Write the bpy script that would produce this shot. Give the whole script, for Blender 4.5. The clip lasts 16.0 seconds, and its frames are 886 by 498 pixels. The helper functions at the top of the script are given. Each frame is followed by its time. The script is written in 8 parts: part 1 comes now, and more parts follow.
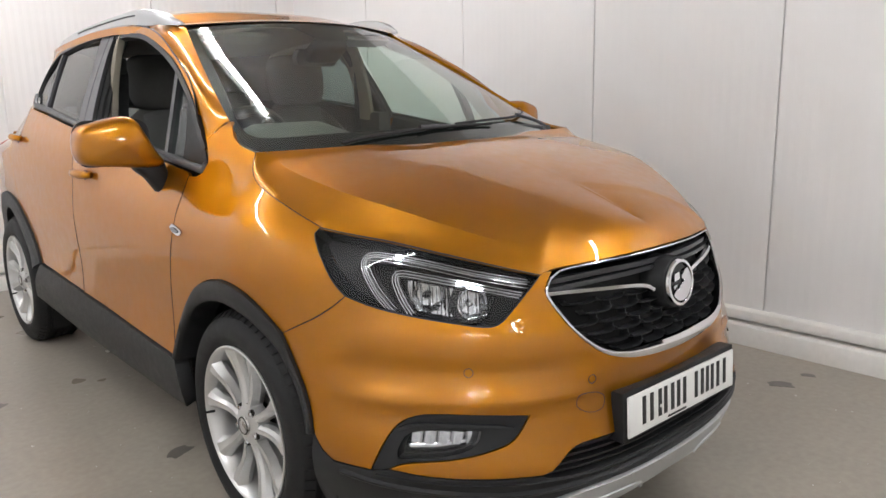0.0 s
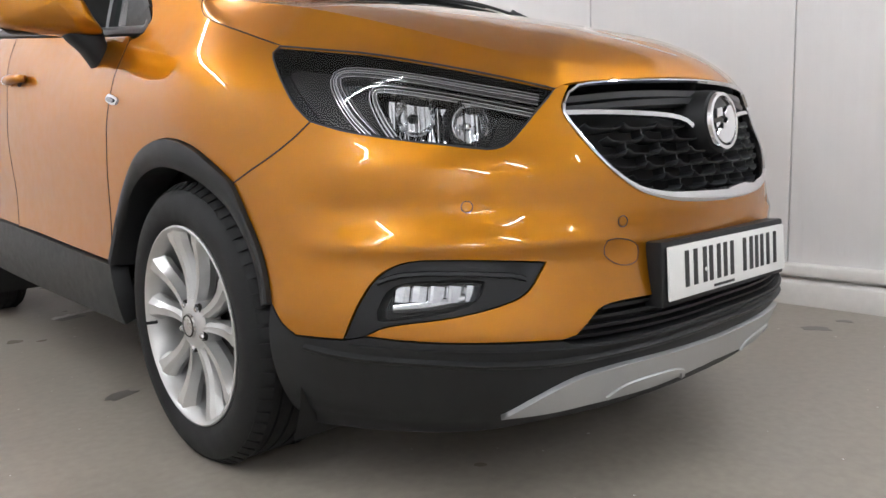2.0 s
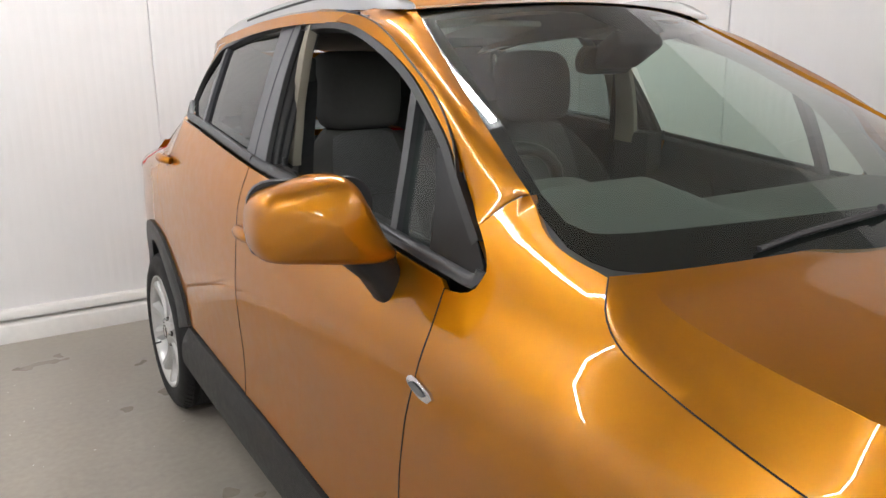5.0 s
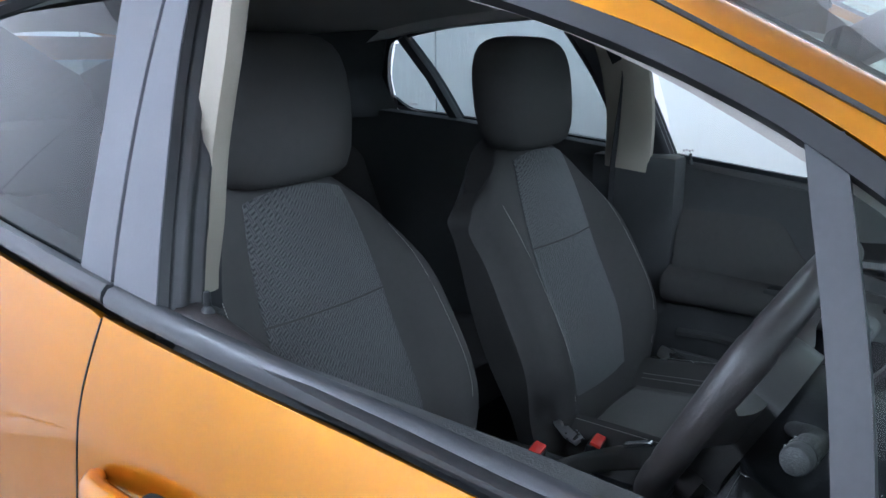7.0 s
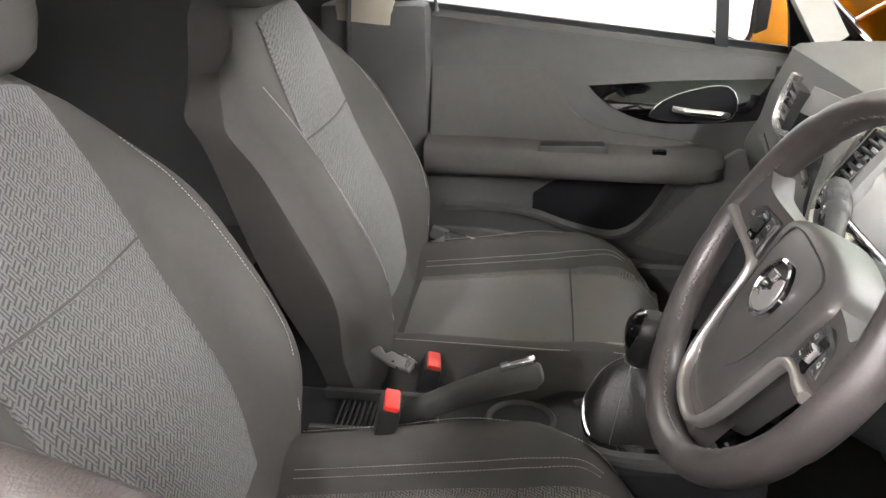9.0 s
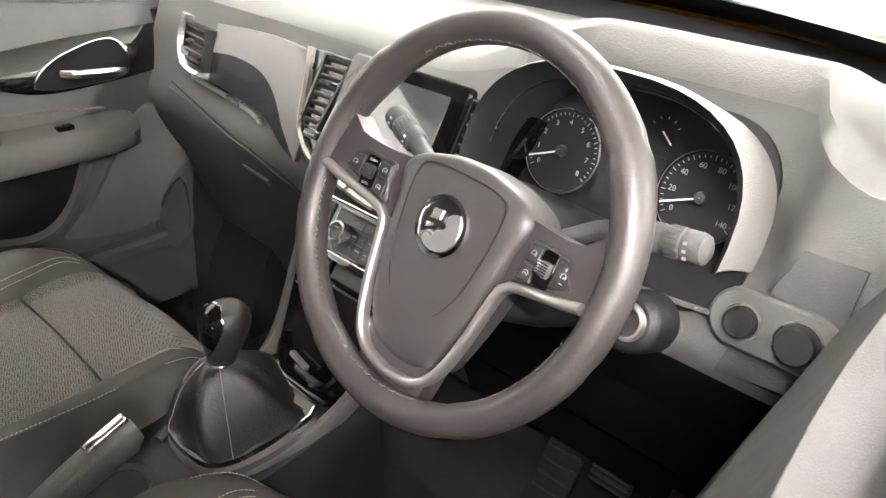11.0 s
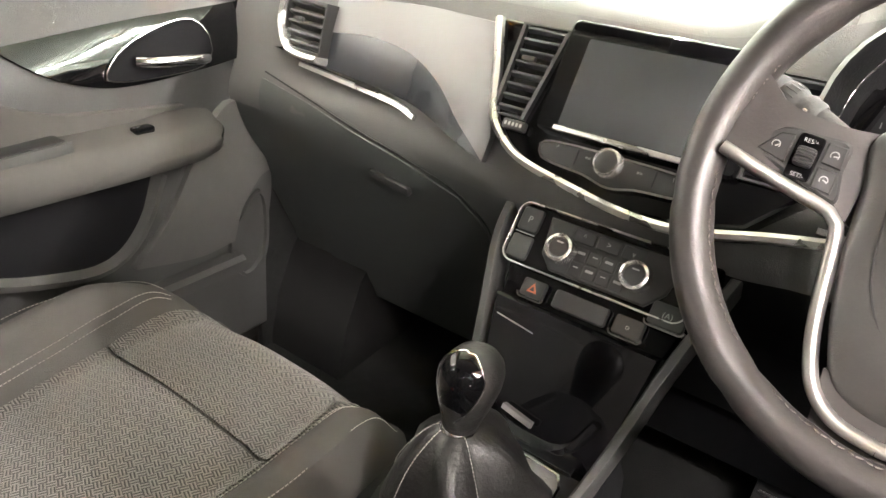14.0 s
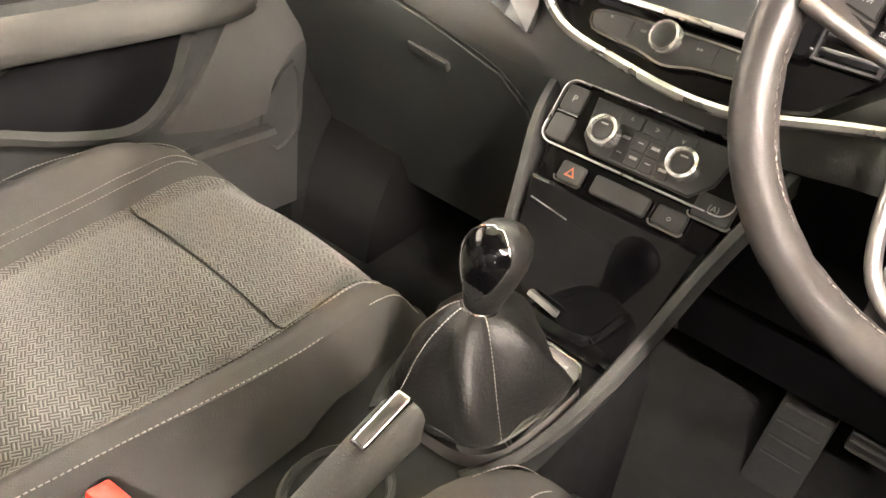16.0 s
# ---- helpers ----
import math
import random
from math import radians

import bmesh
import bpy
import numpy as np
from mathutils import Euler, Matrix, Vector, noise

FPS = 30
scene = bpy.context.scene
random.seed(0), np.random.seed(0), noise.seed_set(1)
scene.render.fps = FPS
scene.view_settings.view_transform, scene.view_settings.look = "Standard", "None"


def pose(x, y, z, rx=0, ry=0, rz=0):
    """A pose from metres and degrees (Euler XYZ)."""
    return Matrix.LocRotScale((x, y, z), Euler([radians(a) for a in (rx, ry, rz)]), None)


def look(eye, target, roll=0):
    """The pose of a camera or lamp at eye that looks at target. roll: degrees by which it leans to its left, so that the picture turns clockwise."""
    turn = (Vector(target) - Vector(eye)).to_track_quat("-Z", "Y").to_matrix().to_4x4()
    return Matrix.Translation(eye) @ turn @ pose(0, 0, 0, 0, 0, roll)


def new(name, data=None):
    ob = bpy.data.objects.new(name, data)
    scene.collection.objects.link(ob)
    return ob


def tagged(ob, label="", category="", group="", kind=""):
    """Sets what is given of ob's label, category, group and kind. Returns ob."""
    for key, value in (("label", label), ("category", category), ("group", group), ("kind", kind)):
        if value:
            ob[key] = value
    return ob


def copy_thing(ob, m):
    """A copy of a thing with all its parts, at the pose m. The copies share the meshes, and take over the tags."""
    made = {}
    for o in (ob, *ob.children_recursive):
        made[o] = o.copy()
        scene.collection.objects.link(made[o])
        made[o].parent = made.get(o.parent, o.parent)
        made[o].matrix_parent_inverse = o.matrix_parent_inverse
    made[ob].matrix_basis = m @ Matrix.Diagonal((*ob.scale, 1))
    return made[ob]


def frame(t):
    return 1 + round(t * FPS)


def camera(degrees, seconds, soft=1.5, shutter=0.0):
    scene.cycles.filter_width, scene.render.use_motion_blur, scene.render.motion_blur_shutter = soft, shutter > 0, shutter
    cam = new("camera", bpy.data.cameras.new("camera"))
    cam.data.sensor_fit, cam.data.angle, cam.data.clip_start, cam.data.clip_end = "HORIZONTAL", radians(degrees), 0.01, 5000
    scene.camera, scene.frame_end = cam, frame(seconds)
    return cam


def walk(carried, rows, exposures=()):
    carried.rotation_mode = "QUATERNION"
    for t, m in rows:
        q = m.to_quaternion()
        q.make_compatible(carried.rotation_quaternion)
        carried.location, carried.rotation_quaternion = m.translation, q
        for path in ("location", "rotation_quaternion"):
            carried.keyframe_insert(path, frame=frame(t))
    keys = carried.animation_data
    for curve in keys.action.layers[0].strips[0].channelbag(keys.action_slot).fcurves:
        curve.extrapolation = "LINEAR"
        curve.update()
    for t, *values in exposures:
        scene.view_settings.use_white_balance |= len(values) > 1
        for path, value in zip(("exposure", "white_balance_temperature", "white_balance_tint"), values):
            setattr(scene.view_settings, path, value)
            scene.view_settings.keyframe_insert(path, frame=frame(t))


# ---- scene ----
# ---- camera ----
cam = camera(61.3, 16.0)
PATH = [
    (0, (1.791, 1.973, 1.316), (0.481, 0.521, 0.896), -1.30),
    (0.5, (1.639, 1.793, 1.125), (0.316, 0.349, 0.723), -1.50),
    (1, (1.600, 1.740, 0.897), (0.261, 0.300, 0.535), -1.70),
    (1.5, (1.609, 1.740, 0.786), (0.256, 0.300, 0.477), -1.90),
    (2, (1.610, 1.741, 0.762), (0.255, 0.298, 0.481), -1.70),
    (2.5, (1.610, 1.740, 0.766), (0.259, 0.292, 0.488), -1.60),
    (3, (1.588, 1.676, 0.910), (0.244, 0.237, 0.560), -0.80),
    (3.5, (1.625, 1.529, 1.217), (0.345, 0.065, 0.748), 0.20),
    (4, (1.617, 1.365, 1.330), (0.472, -0.197, 0.831), -0.00),
    (4.5, (1.524, 1.081, 1.392), (0.471, -0.550, 0.913), -0.30),
    (5, (1.462, 0.726, 1.431), (0.426, -0.920, 0.967), -0.80),
    (5.2, (1.436, 0.591, 1.445), (0.386, -1.050, 0.990), -0.90),
    (7.3, (1.177, -0.596, 1.454), (-0.011, -1.426, 1.068), -1.03),
    (7.5, (1.157, -0.611, 1.466), (-0.044, -1.416, 1.067), -1.35),
    (8, (1.108, -0.730, 1.481), (-0.162, -1.384, 1.023), -0.64),
    (8.5, (1.083, -0.857, 1.468), (-0.244, -1.320, 0.943), -0.02),
    (9, (0.986, -0.947, 1.408), (-0.358, -1.128, 0.768), -0.66),
    (9.5, (0.852, -1.017, 1.384), (-0.451, -0.818, 0.668), -0.70),
    (10, (0.804, -1.074, 1.393), (-0.340, -0.451, 0.650), 0.66),
    (10.2, (0.794, -1.109, 1.394), (-0.270, -0.353, 0.655), 1.20),
    (12.3, (0.620, -1.198, 1.359), (-0.198, -0.165, 0.642), 2.97),
    (12.5, (0.567, -1.209, 1.345), (-0.250, -0.179, 0.624), 3.00),
    (13, (0.465, -1.239, 1.318), (-0.348, -0.204, 0.596), 3.05),
    (13.5, (0.400, -1.247, 1.285), (-0.406, -0.194, 0.584), 3.11),
    (14, (0.365, -1.246, 1.273), (-0.430, -0.179, 0.579), 3.21),
    (14.5, (0.358, -1.239, 1.267), (-0.418, -0.171, 0.556), 3.53),
    (15, (0.356, -1.228, 1.257), (-0.403, -0.178, 0.502), 4.23),
    (15.5, (0.354, -1.223, 1.238), (-0.394, -0.211, 0.422), 5.36),
    (16, (0.360, -1.222, 1.225), (-0.420, -0.272, 0.365), 5.69),
]
LIGHT = [(0, -.06, 6250, 10), (1.5, .02, 6050, 10), (3, .02, 6100, 10), (5.2, -.12, 6250, 10), (7.3, 1.02, 4900, 8), (8, 1.5, 5000, 5), (8.5, 2.0, 6400, 15), (9, 2.75, 6500, 16), (9.5, 3.1, 7300, 17), (10.2, 3.45, 7000, 17), (12.3, 3.25, 6400, 18), (14, 3.75, 7000, 16), (15, 4.1, 7350, 16), (16, 4.35, 7600, 17)]
walk(cam, [(t, look(eye, target, roll)) for t, eye, target, roll in PATH], LIGHT)

# ---- light: white ceiling with rows of long tubes, no daylight ----
world = bpy.data.worlds.new("world")
scene.world = world
world.use_nodes = True
world.node_tree.nodes["Background"].inputs[0].default_value = (.9, .92, 1, 1)
world.node_tree.nodes["Background"].inputs[1].default_value = .05
TUBE_POWER = 85

# ---- materials ----
def mat(name, color, rough=.5, metal=0, coat=0, bump=0, scale=40, vary=.06, spec=.5, coat_rough=.03, rvary=.08):
    """A surface with two scales of colour and gloss variation and fine relief."""
    m = bpy.data.materials.new(name)
    m.use_nodes = True
    nt = m.node_tree
    b = nt.nodes["Principled BSDF"]
    co = nt.nodes.new("ShaderNodeTexCoord")
    big, fine = nt.nodes.new("ShaderNodeTexNoise"), nt.nodes.new("ShaderNodeTexNoise")
    big.inputs["Scale"].default_value, big.inputs["Detail"].default_value = scale / 12, 3
    fine.inputs["Scale"].default_value, fine.inputs["Detail"].default_value = scale, 4
    for n in (big, fine):
        nt.links.new(co.outputs["Object"], n.inputs["Vector"])
    mixed = nt.nodes.new("ShaderNodeMath")
    mixed.operation = "ADD"
    nt.links.new(big.outputs["Fac"], mixed.inputs[0])
    nt.links.new(fine.outputs["Fac"], mixed.inputs[1])
    ramp = nt.nodes.new("ShaderNodeMapRange")
    ramp.inputs["From Min"].default_value, ramp.inputs["From Max"].default_value = .6, 1.4
    ramp.inputs["To Min"].default_value, ramp.inputs["To Max"].default_value = 1 - vary, 1 + vary
    nt.links.new(mixed.outputs[0], ramp.inputs["Value"])
    tint = nt.nodes.new("ShaderNodeVectorMath")
    tint.operation = "SCALE"
    tint.inputs[0].default_value = color
    nt.links.new(ramp.outputs[0], tint.inputs["Scale"])
    nt.links.new(tint.outputs[0], b.inputs["Base Color"])
    gloss = nt.nodes.new("ShaderNodeMapRange")
    gloss.inputs["From Min"].default_value, gloss.inputs["From Max"].default_value = .3, .7
    gloss.inputs["To Min"].default_value, gloss.inputs["To Max"].default_value = max(0, rough * (1 - rvary)), min(1, rough * (1 + rvary))
    nt.links.new(big.outputs["Fac"], gloss.inputs["Value"])
    nt.links.new(gloss.outputs[0], b.inputs["Roughness"])
    b.inputs["Metallic"].default_value = metal
    b.inputs["Specular IOR Level"].default_value = spec
    b.inputs["Coat Weight"].default_value = coat
    b.inputs["Coat Roughness"].default_value = coat_rough
    if bump:
        bn = nt.nodes.new("ShaderNodeBump")
        bn.inputs["Strength"].default_value, bn.inputs["Distance"].default_value = bump, .002
        nt.links.new(fine.outputs["Fac"], bn.inputs["Height"])
        nt.links.new(bn.outputs[0], b.inputs["Normal"])
    return m


def glass_mat(name, tint, gloss_rough=.0, ior=1.5):
    m = bpy.data.materials.new(name)
    m.use_nodes = True
    nt = m.node_tree
    nt.nodes.remove(nt.nodes["Principled BSDF"])
    out = nt.nodes["Material Output"]
    clear, gl, mix, fr, power, scale = (nt.nodes.new("ShaderNode" + k) for k in ("BsdfTransparent", "BsdfGlossy", "MixShader", "LayerWeight", "Math", "MapRange"))
    clear.inputs[0].default_value = (*tint, 1)
    gl.inputs["Color"].default_value = (1, 1, 1, 1)
    gl.inputs["Roughness"].default_value = gloss_rough
    # gloss that rises towards grazing views
    power.operation = "POWER"
    power.inputs[1].default_value = 5
    fr.inputs["Blend"].default_value = .5
    nt.links.new(fr.outputs["Facing"], power.inputs[0])
    nt.links.new(power.outputs[0], scale.inputs["Value"])
    scale.inputs["To Min"].default_value = ((ior - 1) / (ior + 1)) ** 2 * 1.2
    nt.links.new(scale.outputs[0], mix.inputs[0])
    nt.links.new(clear.outputs[0], mix.inputs[1])
    nt.links.new(gl.outputs[0], mix.inputs[2])
    nt.links.new(mix.outputs[0], out.inputs[0])
    return m


def glow_mat(name, color, power):
    m = bpy.data.materials.new(name)
    m.use_nodes = True
    b = m.node_tree.nodes["Principled BSDF"]
    b.inputs["Emission Color"].default_value = (*color, 1)
    b.inputs["Emission Strength"].default_value = power
    return m


def paint_mat():
    """Amber metallic paint: flakes under a clear coat."""
    m = mat("amber_metallic_paint", (.42, .163, .002), .40, .88, 1, 0, 300, .04, coat_rough=.010, spec=.15)
    nt = m.node_tree
    b = nt.nodes["Principled BSDF"]
    b.inputs["Specular Tint"].default_value = (.95, .6, .2, 1)
    b.inputs["Coat IOR"].default_value = 1.49
    return m


def floor_mat():
    """Grey resin floor with scuffs and tyre marks."""
    m = mat("grey_resin_floor", (.318, .286, .240), .34, bump=.06, scale=34, vary=.15, rvary=.22)
    return m


PAINT = paint_mat()
PLASTIC = mat("black_grained_plastic", (.012, .0125, .0135), .50, spec=.3, bump=.25, scale=420, vary=.2)
CLAD = mat("dark_grey_cladding", (.014, .0145, .0155), .48, spec=.32, bump=.2, scale=380, vary=.15)
MESHM = mat("glossy_grille_plastic", (.03, .031, .033), .34, spec=.6, vary=.1, scale=200)
PIANO = mat("piano_black", (.003, .003, .0035), .045, spec=.42, vary=.1)
TRIM = mat("satin_black_trim", (.045, .046, .05), .38, vary=.1, scale=200, bump=.05)
BPILLAR = mat("grey_pillar_film", (.10, .10, .112), .42, vary=.06, scale=300, bump=.06)
CHROME = mat("chrome", (.72, .72, .74), .06, 1, vary=.02)
SATIN = mat("satin_silver", (.62, .61, .60), .28, .9, vary=.04, scale=250)
SILVER = mat("silver_paint", (.46, .47, .48), .34, .6, .4, vary=.03, scale=300)
ALLOY = mat("silver_alloy", (.56, .56, .555), .30, .65, .5, vary=.03, scale=200)
DARKMETAL = mat("dark_brake_metal", (.06, .055, .05), .5, .7, vary=.2)
RUBBER = mat("tyre_rubber", (.011, .011, .0115), .66, spec=.3, bump=.25, scale=260, vary=.3)
SEAL = mat("rubber_seal", (.012, .012, .013), .5, vary=.2, scale=150)
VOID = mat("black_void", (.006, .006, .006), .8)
PLATE = mat("white_number_plate", (.82, .82, .80), .3, coat=.4, vary=.02)
INK = mat("black_ink", (.012, .012, .012), .45)
WHITE = mat("white_marking", (.75, .75, .72), .5, vary=.02)
RED = mat("red_button", (.72, .035, .02), .38, coat=.2, vary=.05)
ORANGE_MARK = mat("orange_marking", (.42, .10, .04), .5)
TAILRED = mat("red_lamp_lens", (.35, .01, .02), .12, coat=.8)
LENS = glass_mat("clear_lamp_lens", (.93, .94, .95), .01, 1.45)
WINDOW = glass_mat("window_glass", (.80, .87, .84), .0, 1.35)
SCREEN_GLASS = glass_mat("windscreen_glass", (.62, .75, .67), .0, 1.6)
# slight tint deepened, so that the glass carries the dark of the cabin
DARKENED_GLASS = glass_mat("tinted_rear_glass", (.27, .31, .31), .0, 1.3)
REFLECTOR = mat("lamp_reflector", (.62, .63, .65), .07, 1, vary=.25, scale=90)
CLEARBAR = mat("clear_light_bar", (.20, .205, .215), .10, .55, .6, vary=.1, scale=90)
SMOKE = mat("smoked_lamp_body", (.008, .008, .009), .5, spec=.2)

# ---- shape of the car's skin: x to the car's right (driver), y forward, front axle at y = 0 ----
def curve(t, pts):
    """Smooth curve through (t, value) pairs, flat beyond the ends."""
    if t <= pts[0][0]:
        return pts[0][1]
    for i in range(len(pts) - 1):
        a, b = pts[i], pts[i + 1]
        if t <= b[0]:
            h = b[0] - a[0]
            u = (t - a[0]) / h
            d = (b[1] - a[1]) / h
            ma = d if i == 0 else (b[1] - pts[i - 1][1]) / (b[0] - pts[i - 1][0])
            mb = d if i + 2 == len(pts) else (pts[i + 2][1] - a[1]) / (pts[i + 2][0] - a[0])
            return (a[1] * (2 * u**3 - 3 * u * u + 1) + h * ma * (u**3 - 2 * u * u + u)
                    + b[1] * (3 * u * u - 2 * u**3) + h * mb * (u**3 - u * u))
    return pts[-1][1]


def step(a, b, v):
    u = min(1, max(0, (v - a) / (b - a)))
    return u * u * (3 - 2 * u)


SIDE = [(.18, .79), (.24, .83), (.33, .862), (.42, .872), (.52, .864), (.62, .860), (.74, .866), (.84, .868), (.92, .86),
        (1.0, .845), (1.08, .815), (1.14, .785), (1.22, .745), (1.3, .69)]
LIFT = [(-3.3, -.10), (-2.2, -.12), (-1.3, -.09), (-.8, .01), (-.3, .07), (0, .10), (.4, .13)]
TAPER = [(-3.45, .76), (-3.2, .86), (-2.9, .925), (-2.4, .975), (-1.7, .995), (-1.2, 1), (0, 1)]
NOSE = [(.16, .87), (.22, .92), (.30, .955), (.38, .972), (.45, .958), (.52, .949), (.57, .950), (.63, .961), (.69, .956), (.8, .934), (.86, .914), (.9, .882), (.96, .80), (1.06, .68)]
SQUARE = [(.2, 2.6), (.4, 2.7), (.6, 2.42), (.75, 2.12), (.85, 2.02), (1.0, 2.0)]
BELT = [(-2.7, 1.325), (-2.4, 1.300), (-1.9, 1.258), (-1.28, 1.190), (-.57, 1.112), (-.27, 1.080), (0, 1.055)]
ROUND = .92
CX = .015  # the car's middle plane


def half_width(y, z):
    k = curve(y, LIFT) * step(.84, 1.08, z)
    d = max(0, -2.12 - y)
    return curve(z + k, SIDE) * curve(y, TAPER) - (.2 * d * step(0, .2, d) + .7 * max(0, -2.42 - y) ** 1.3) * step(1.02, 1.3, z)


def ledge(z):
    """The bumper's corner: a swell under the lamp, a hollow, and a shelf over the fog lamp."""
    return .004 * math.exp(-((z - .725) / .03) ** 2) - .010 * math.exp(-((z - .635) / .036) ** 2) + .008 * math.exp(-((z - .568) / .022) ** 2)


def skin(s, z):
    """The painted skin: s is y along the side, and past 0 it turns round the nose to the middle at s = ROUND * pi / 2."""
    if s <= 0:
        return (half_width(s, z), s, z)
    a = min(s / ROUND, math.pi - 1e-6)
    n = curve(z, SQUARE)
    w, f = half_width(0, z) - CX, curve(z, NOSE)
    r = (abs(math.cos(a) / w) ** n + abs(math.sin(a) / f) ** n) ** (-1 / n)
    m = min(s, 2 * MID - s)
    r += step(.42, .62, m) * step(1.22, 1.02, m) * ledge(z)
    return (CX + r * math.cos(a), r * math.sin(a), z)


MID = ROUND * math.pi / 2


def glass_side(y, z):
    """The side windows and their frames, leaning in from the belt to the roof."""
    zb = curve(y, BELT)
    xb = half_width(y, zb) - .012
    xr = .592 + .02 * step(-2.6, -1.2, y) - .03 * step(-.9, -.3, y)
    u = (z - zb) / (1.565 - zb)
    d = max(0, -2.12 - y)
    tail = .2 * d * step(0, .2, d) + .7 * max(0, -2.42 - y) ** 1.3
    return (-tail + xb + (xr - xb) * (u * .8 + .2 * u * u if u > 0 else u * .8), y, z)

# ---- mesh building ----
from mathutils import geometry


def build(name, verts, faces, material, parent=None, label="", smooth=True, normals=None, flip=False):
    me = bpy.data.meshes.new(name)
    if flip:  # mirror over the car's middle plane
        verts = [(2 * CX - v[0], v[1], v[2]) for v in verts]
        faces = [tuple(reversed(f)) for f in faces]
        normals = normals and [(-n[0], n[1], n[2]) for n in normals]
    me.from_pydata([tuple(v) for v in verts], [], faces)
    me.materials.append(material)
    for p in me.polygons:
        p.use_smooth = smooth
    me.update()
    if normals:
        me.normals_split_custom_set_from_vertices([tuple(n) for n in normals])
    ob = new(name, me)
    if parent:
        ob.parent = parent
    if label:
        ob["label"] = label
    return ob


def part(name, bm, material, parent=None, label="", smooth=True, angle=None):
    me = bpy.data.meshes.new(name)
    if angle:
        for e in bm.edges:
            e.smooth = len(e.link_faces) == 2 and e.calc_face_angle(0) < radians(angle) and not e.seam
    for f in bm.faces:
        f.smooth = smooth
    bm.to_mesh(me)
    bm.free()
    me.materials.append(material)
    ob = new(name, me)
    if parent:
        ob.parent = parent
    if label:
        ob["label"] = label
    return ob


def thing(name, label, category, at=(0, 0, 0), group=""):
    ob = new(name)
    ob.location = at
    return tagged(ob, label, category, group)


def spline(pts, gap=.02, closed=False):
    """A smooth dense line through 2-D or 3-D points."""
    pts = [Vector(p) for p in pts]
    n = len(pts)
    out = []
    for i in range(n if closed else n - 1):
        p1, p2 = pts[i], pts[(i + 1) % n]
        p0 = pts[i - 1] if closed or i else p1 * 2 - p2
        p3 = pts[(i + 2) % n] if closed or i + 2 < n else p2 * 2 - p1
        d = (p2 - p1).length
        k = max(1, round(d / gap))
        # limit the tangents to the span's own length, so that uneven spacing does not swing out
        m1 = (p2 - p0) * (d / max(1e-6, (p1 - p0).length + d))
        m2 = (p3 - p1) * (d / max(1e-6, (p3 - p2).length + d))
        for j in range(k):
            u = j / k
            out.append(p1 * (2 * u**3 - 3 * u * u + 1) + m1 * (u**3 - 2 * u * u + u) + p2 * (3 * u * u - 2 * u**3) + m2 * (u**3 - u * u))
    if not closed:
        out.append(pts[-1])
    return out


def runs(*lines, gap=.02):
    """A closed outline of smooth runs that meet in corners; each run ends where the next begins."""
    out = []
    for line in lines:
        out += spline(line, gap)[:-1]
    return out


def inside(p, loop):
    c = False
    for i in range(len(loop)):
        a, b = loop[i - 1], loop[i]
        if (a[1] > p[1]) != (b[1] > p[1]) and p[0] < (b[0] - a[0]) * (p[1] - a[1]) / (b[1] - a[1]) + a[0]:
            c = not c
    return c


def surf_normal(S, p, h=2e-3):
    a = Vector(S(p[0] + h, p[1])) - Vector(S(p[0] - h, p[1]))
    b = Vector(S(p[0], p[1] + h)) - Vector(S(p[0], p[1] - h))
    return a.cross(b).normalized()


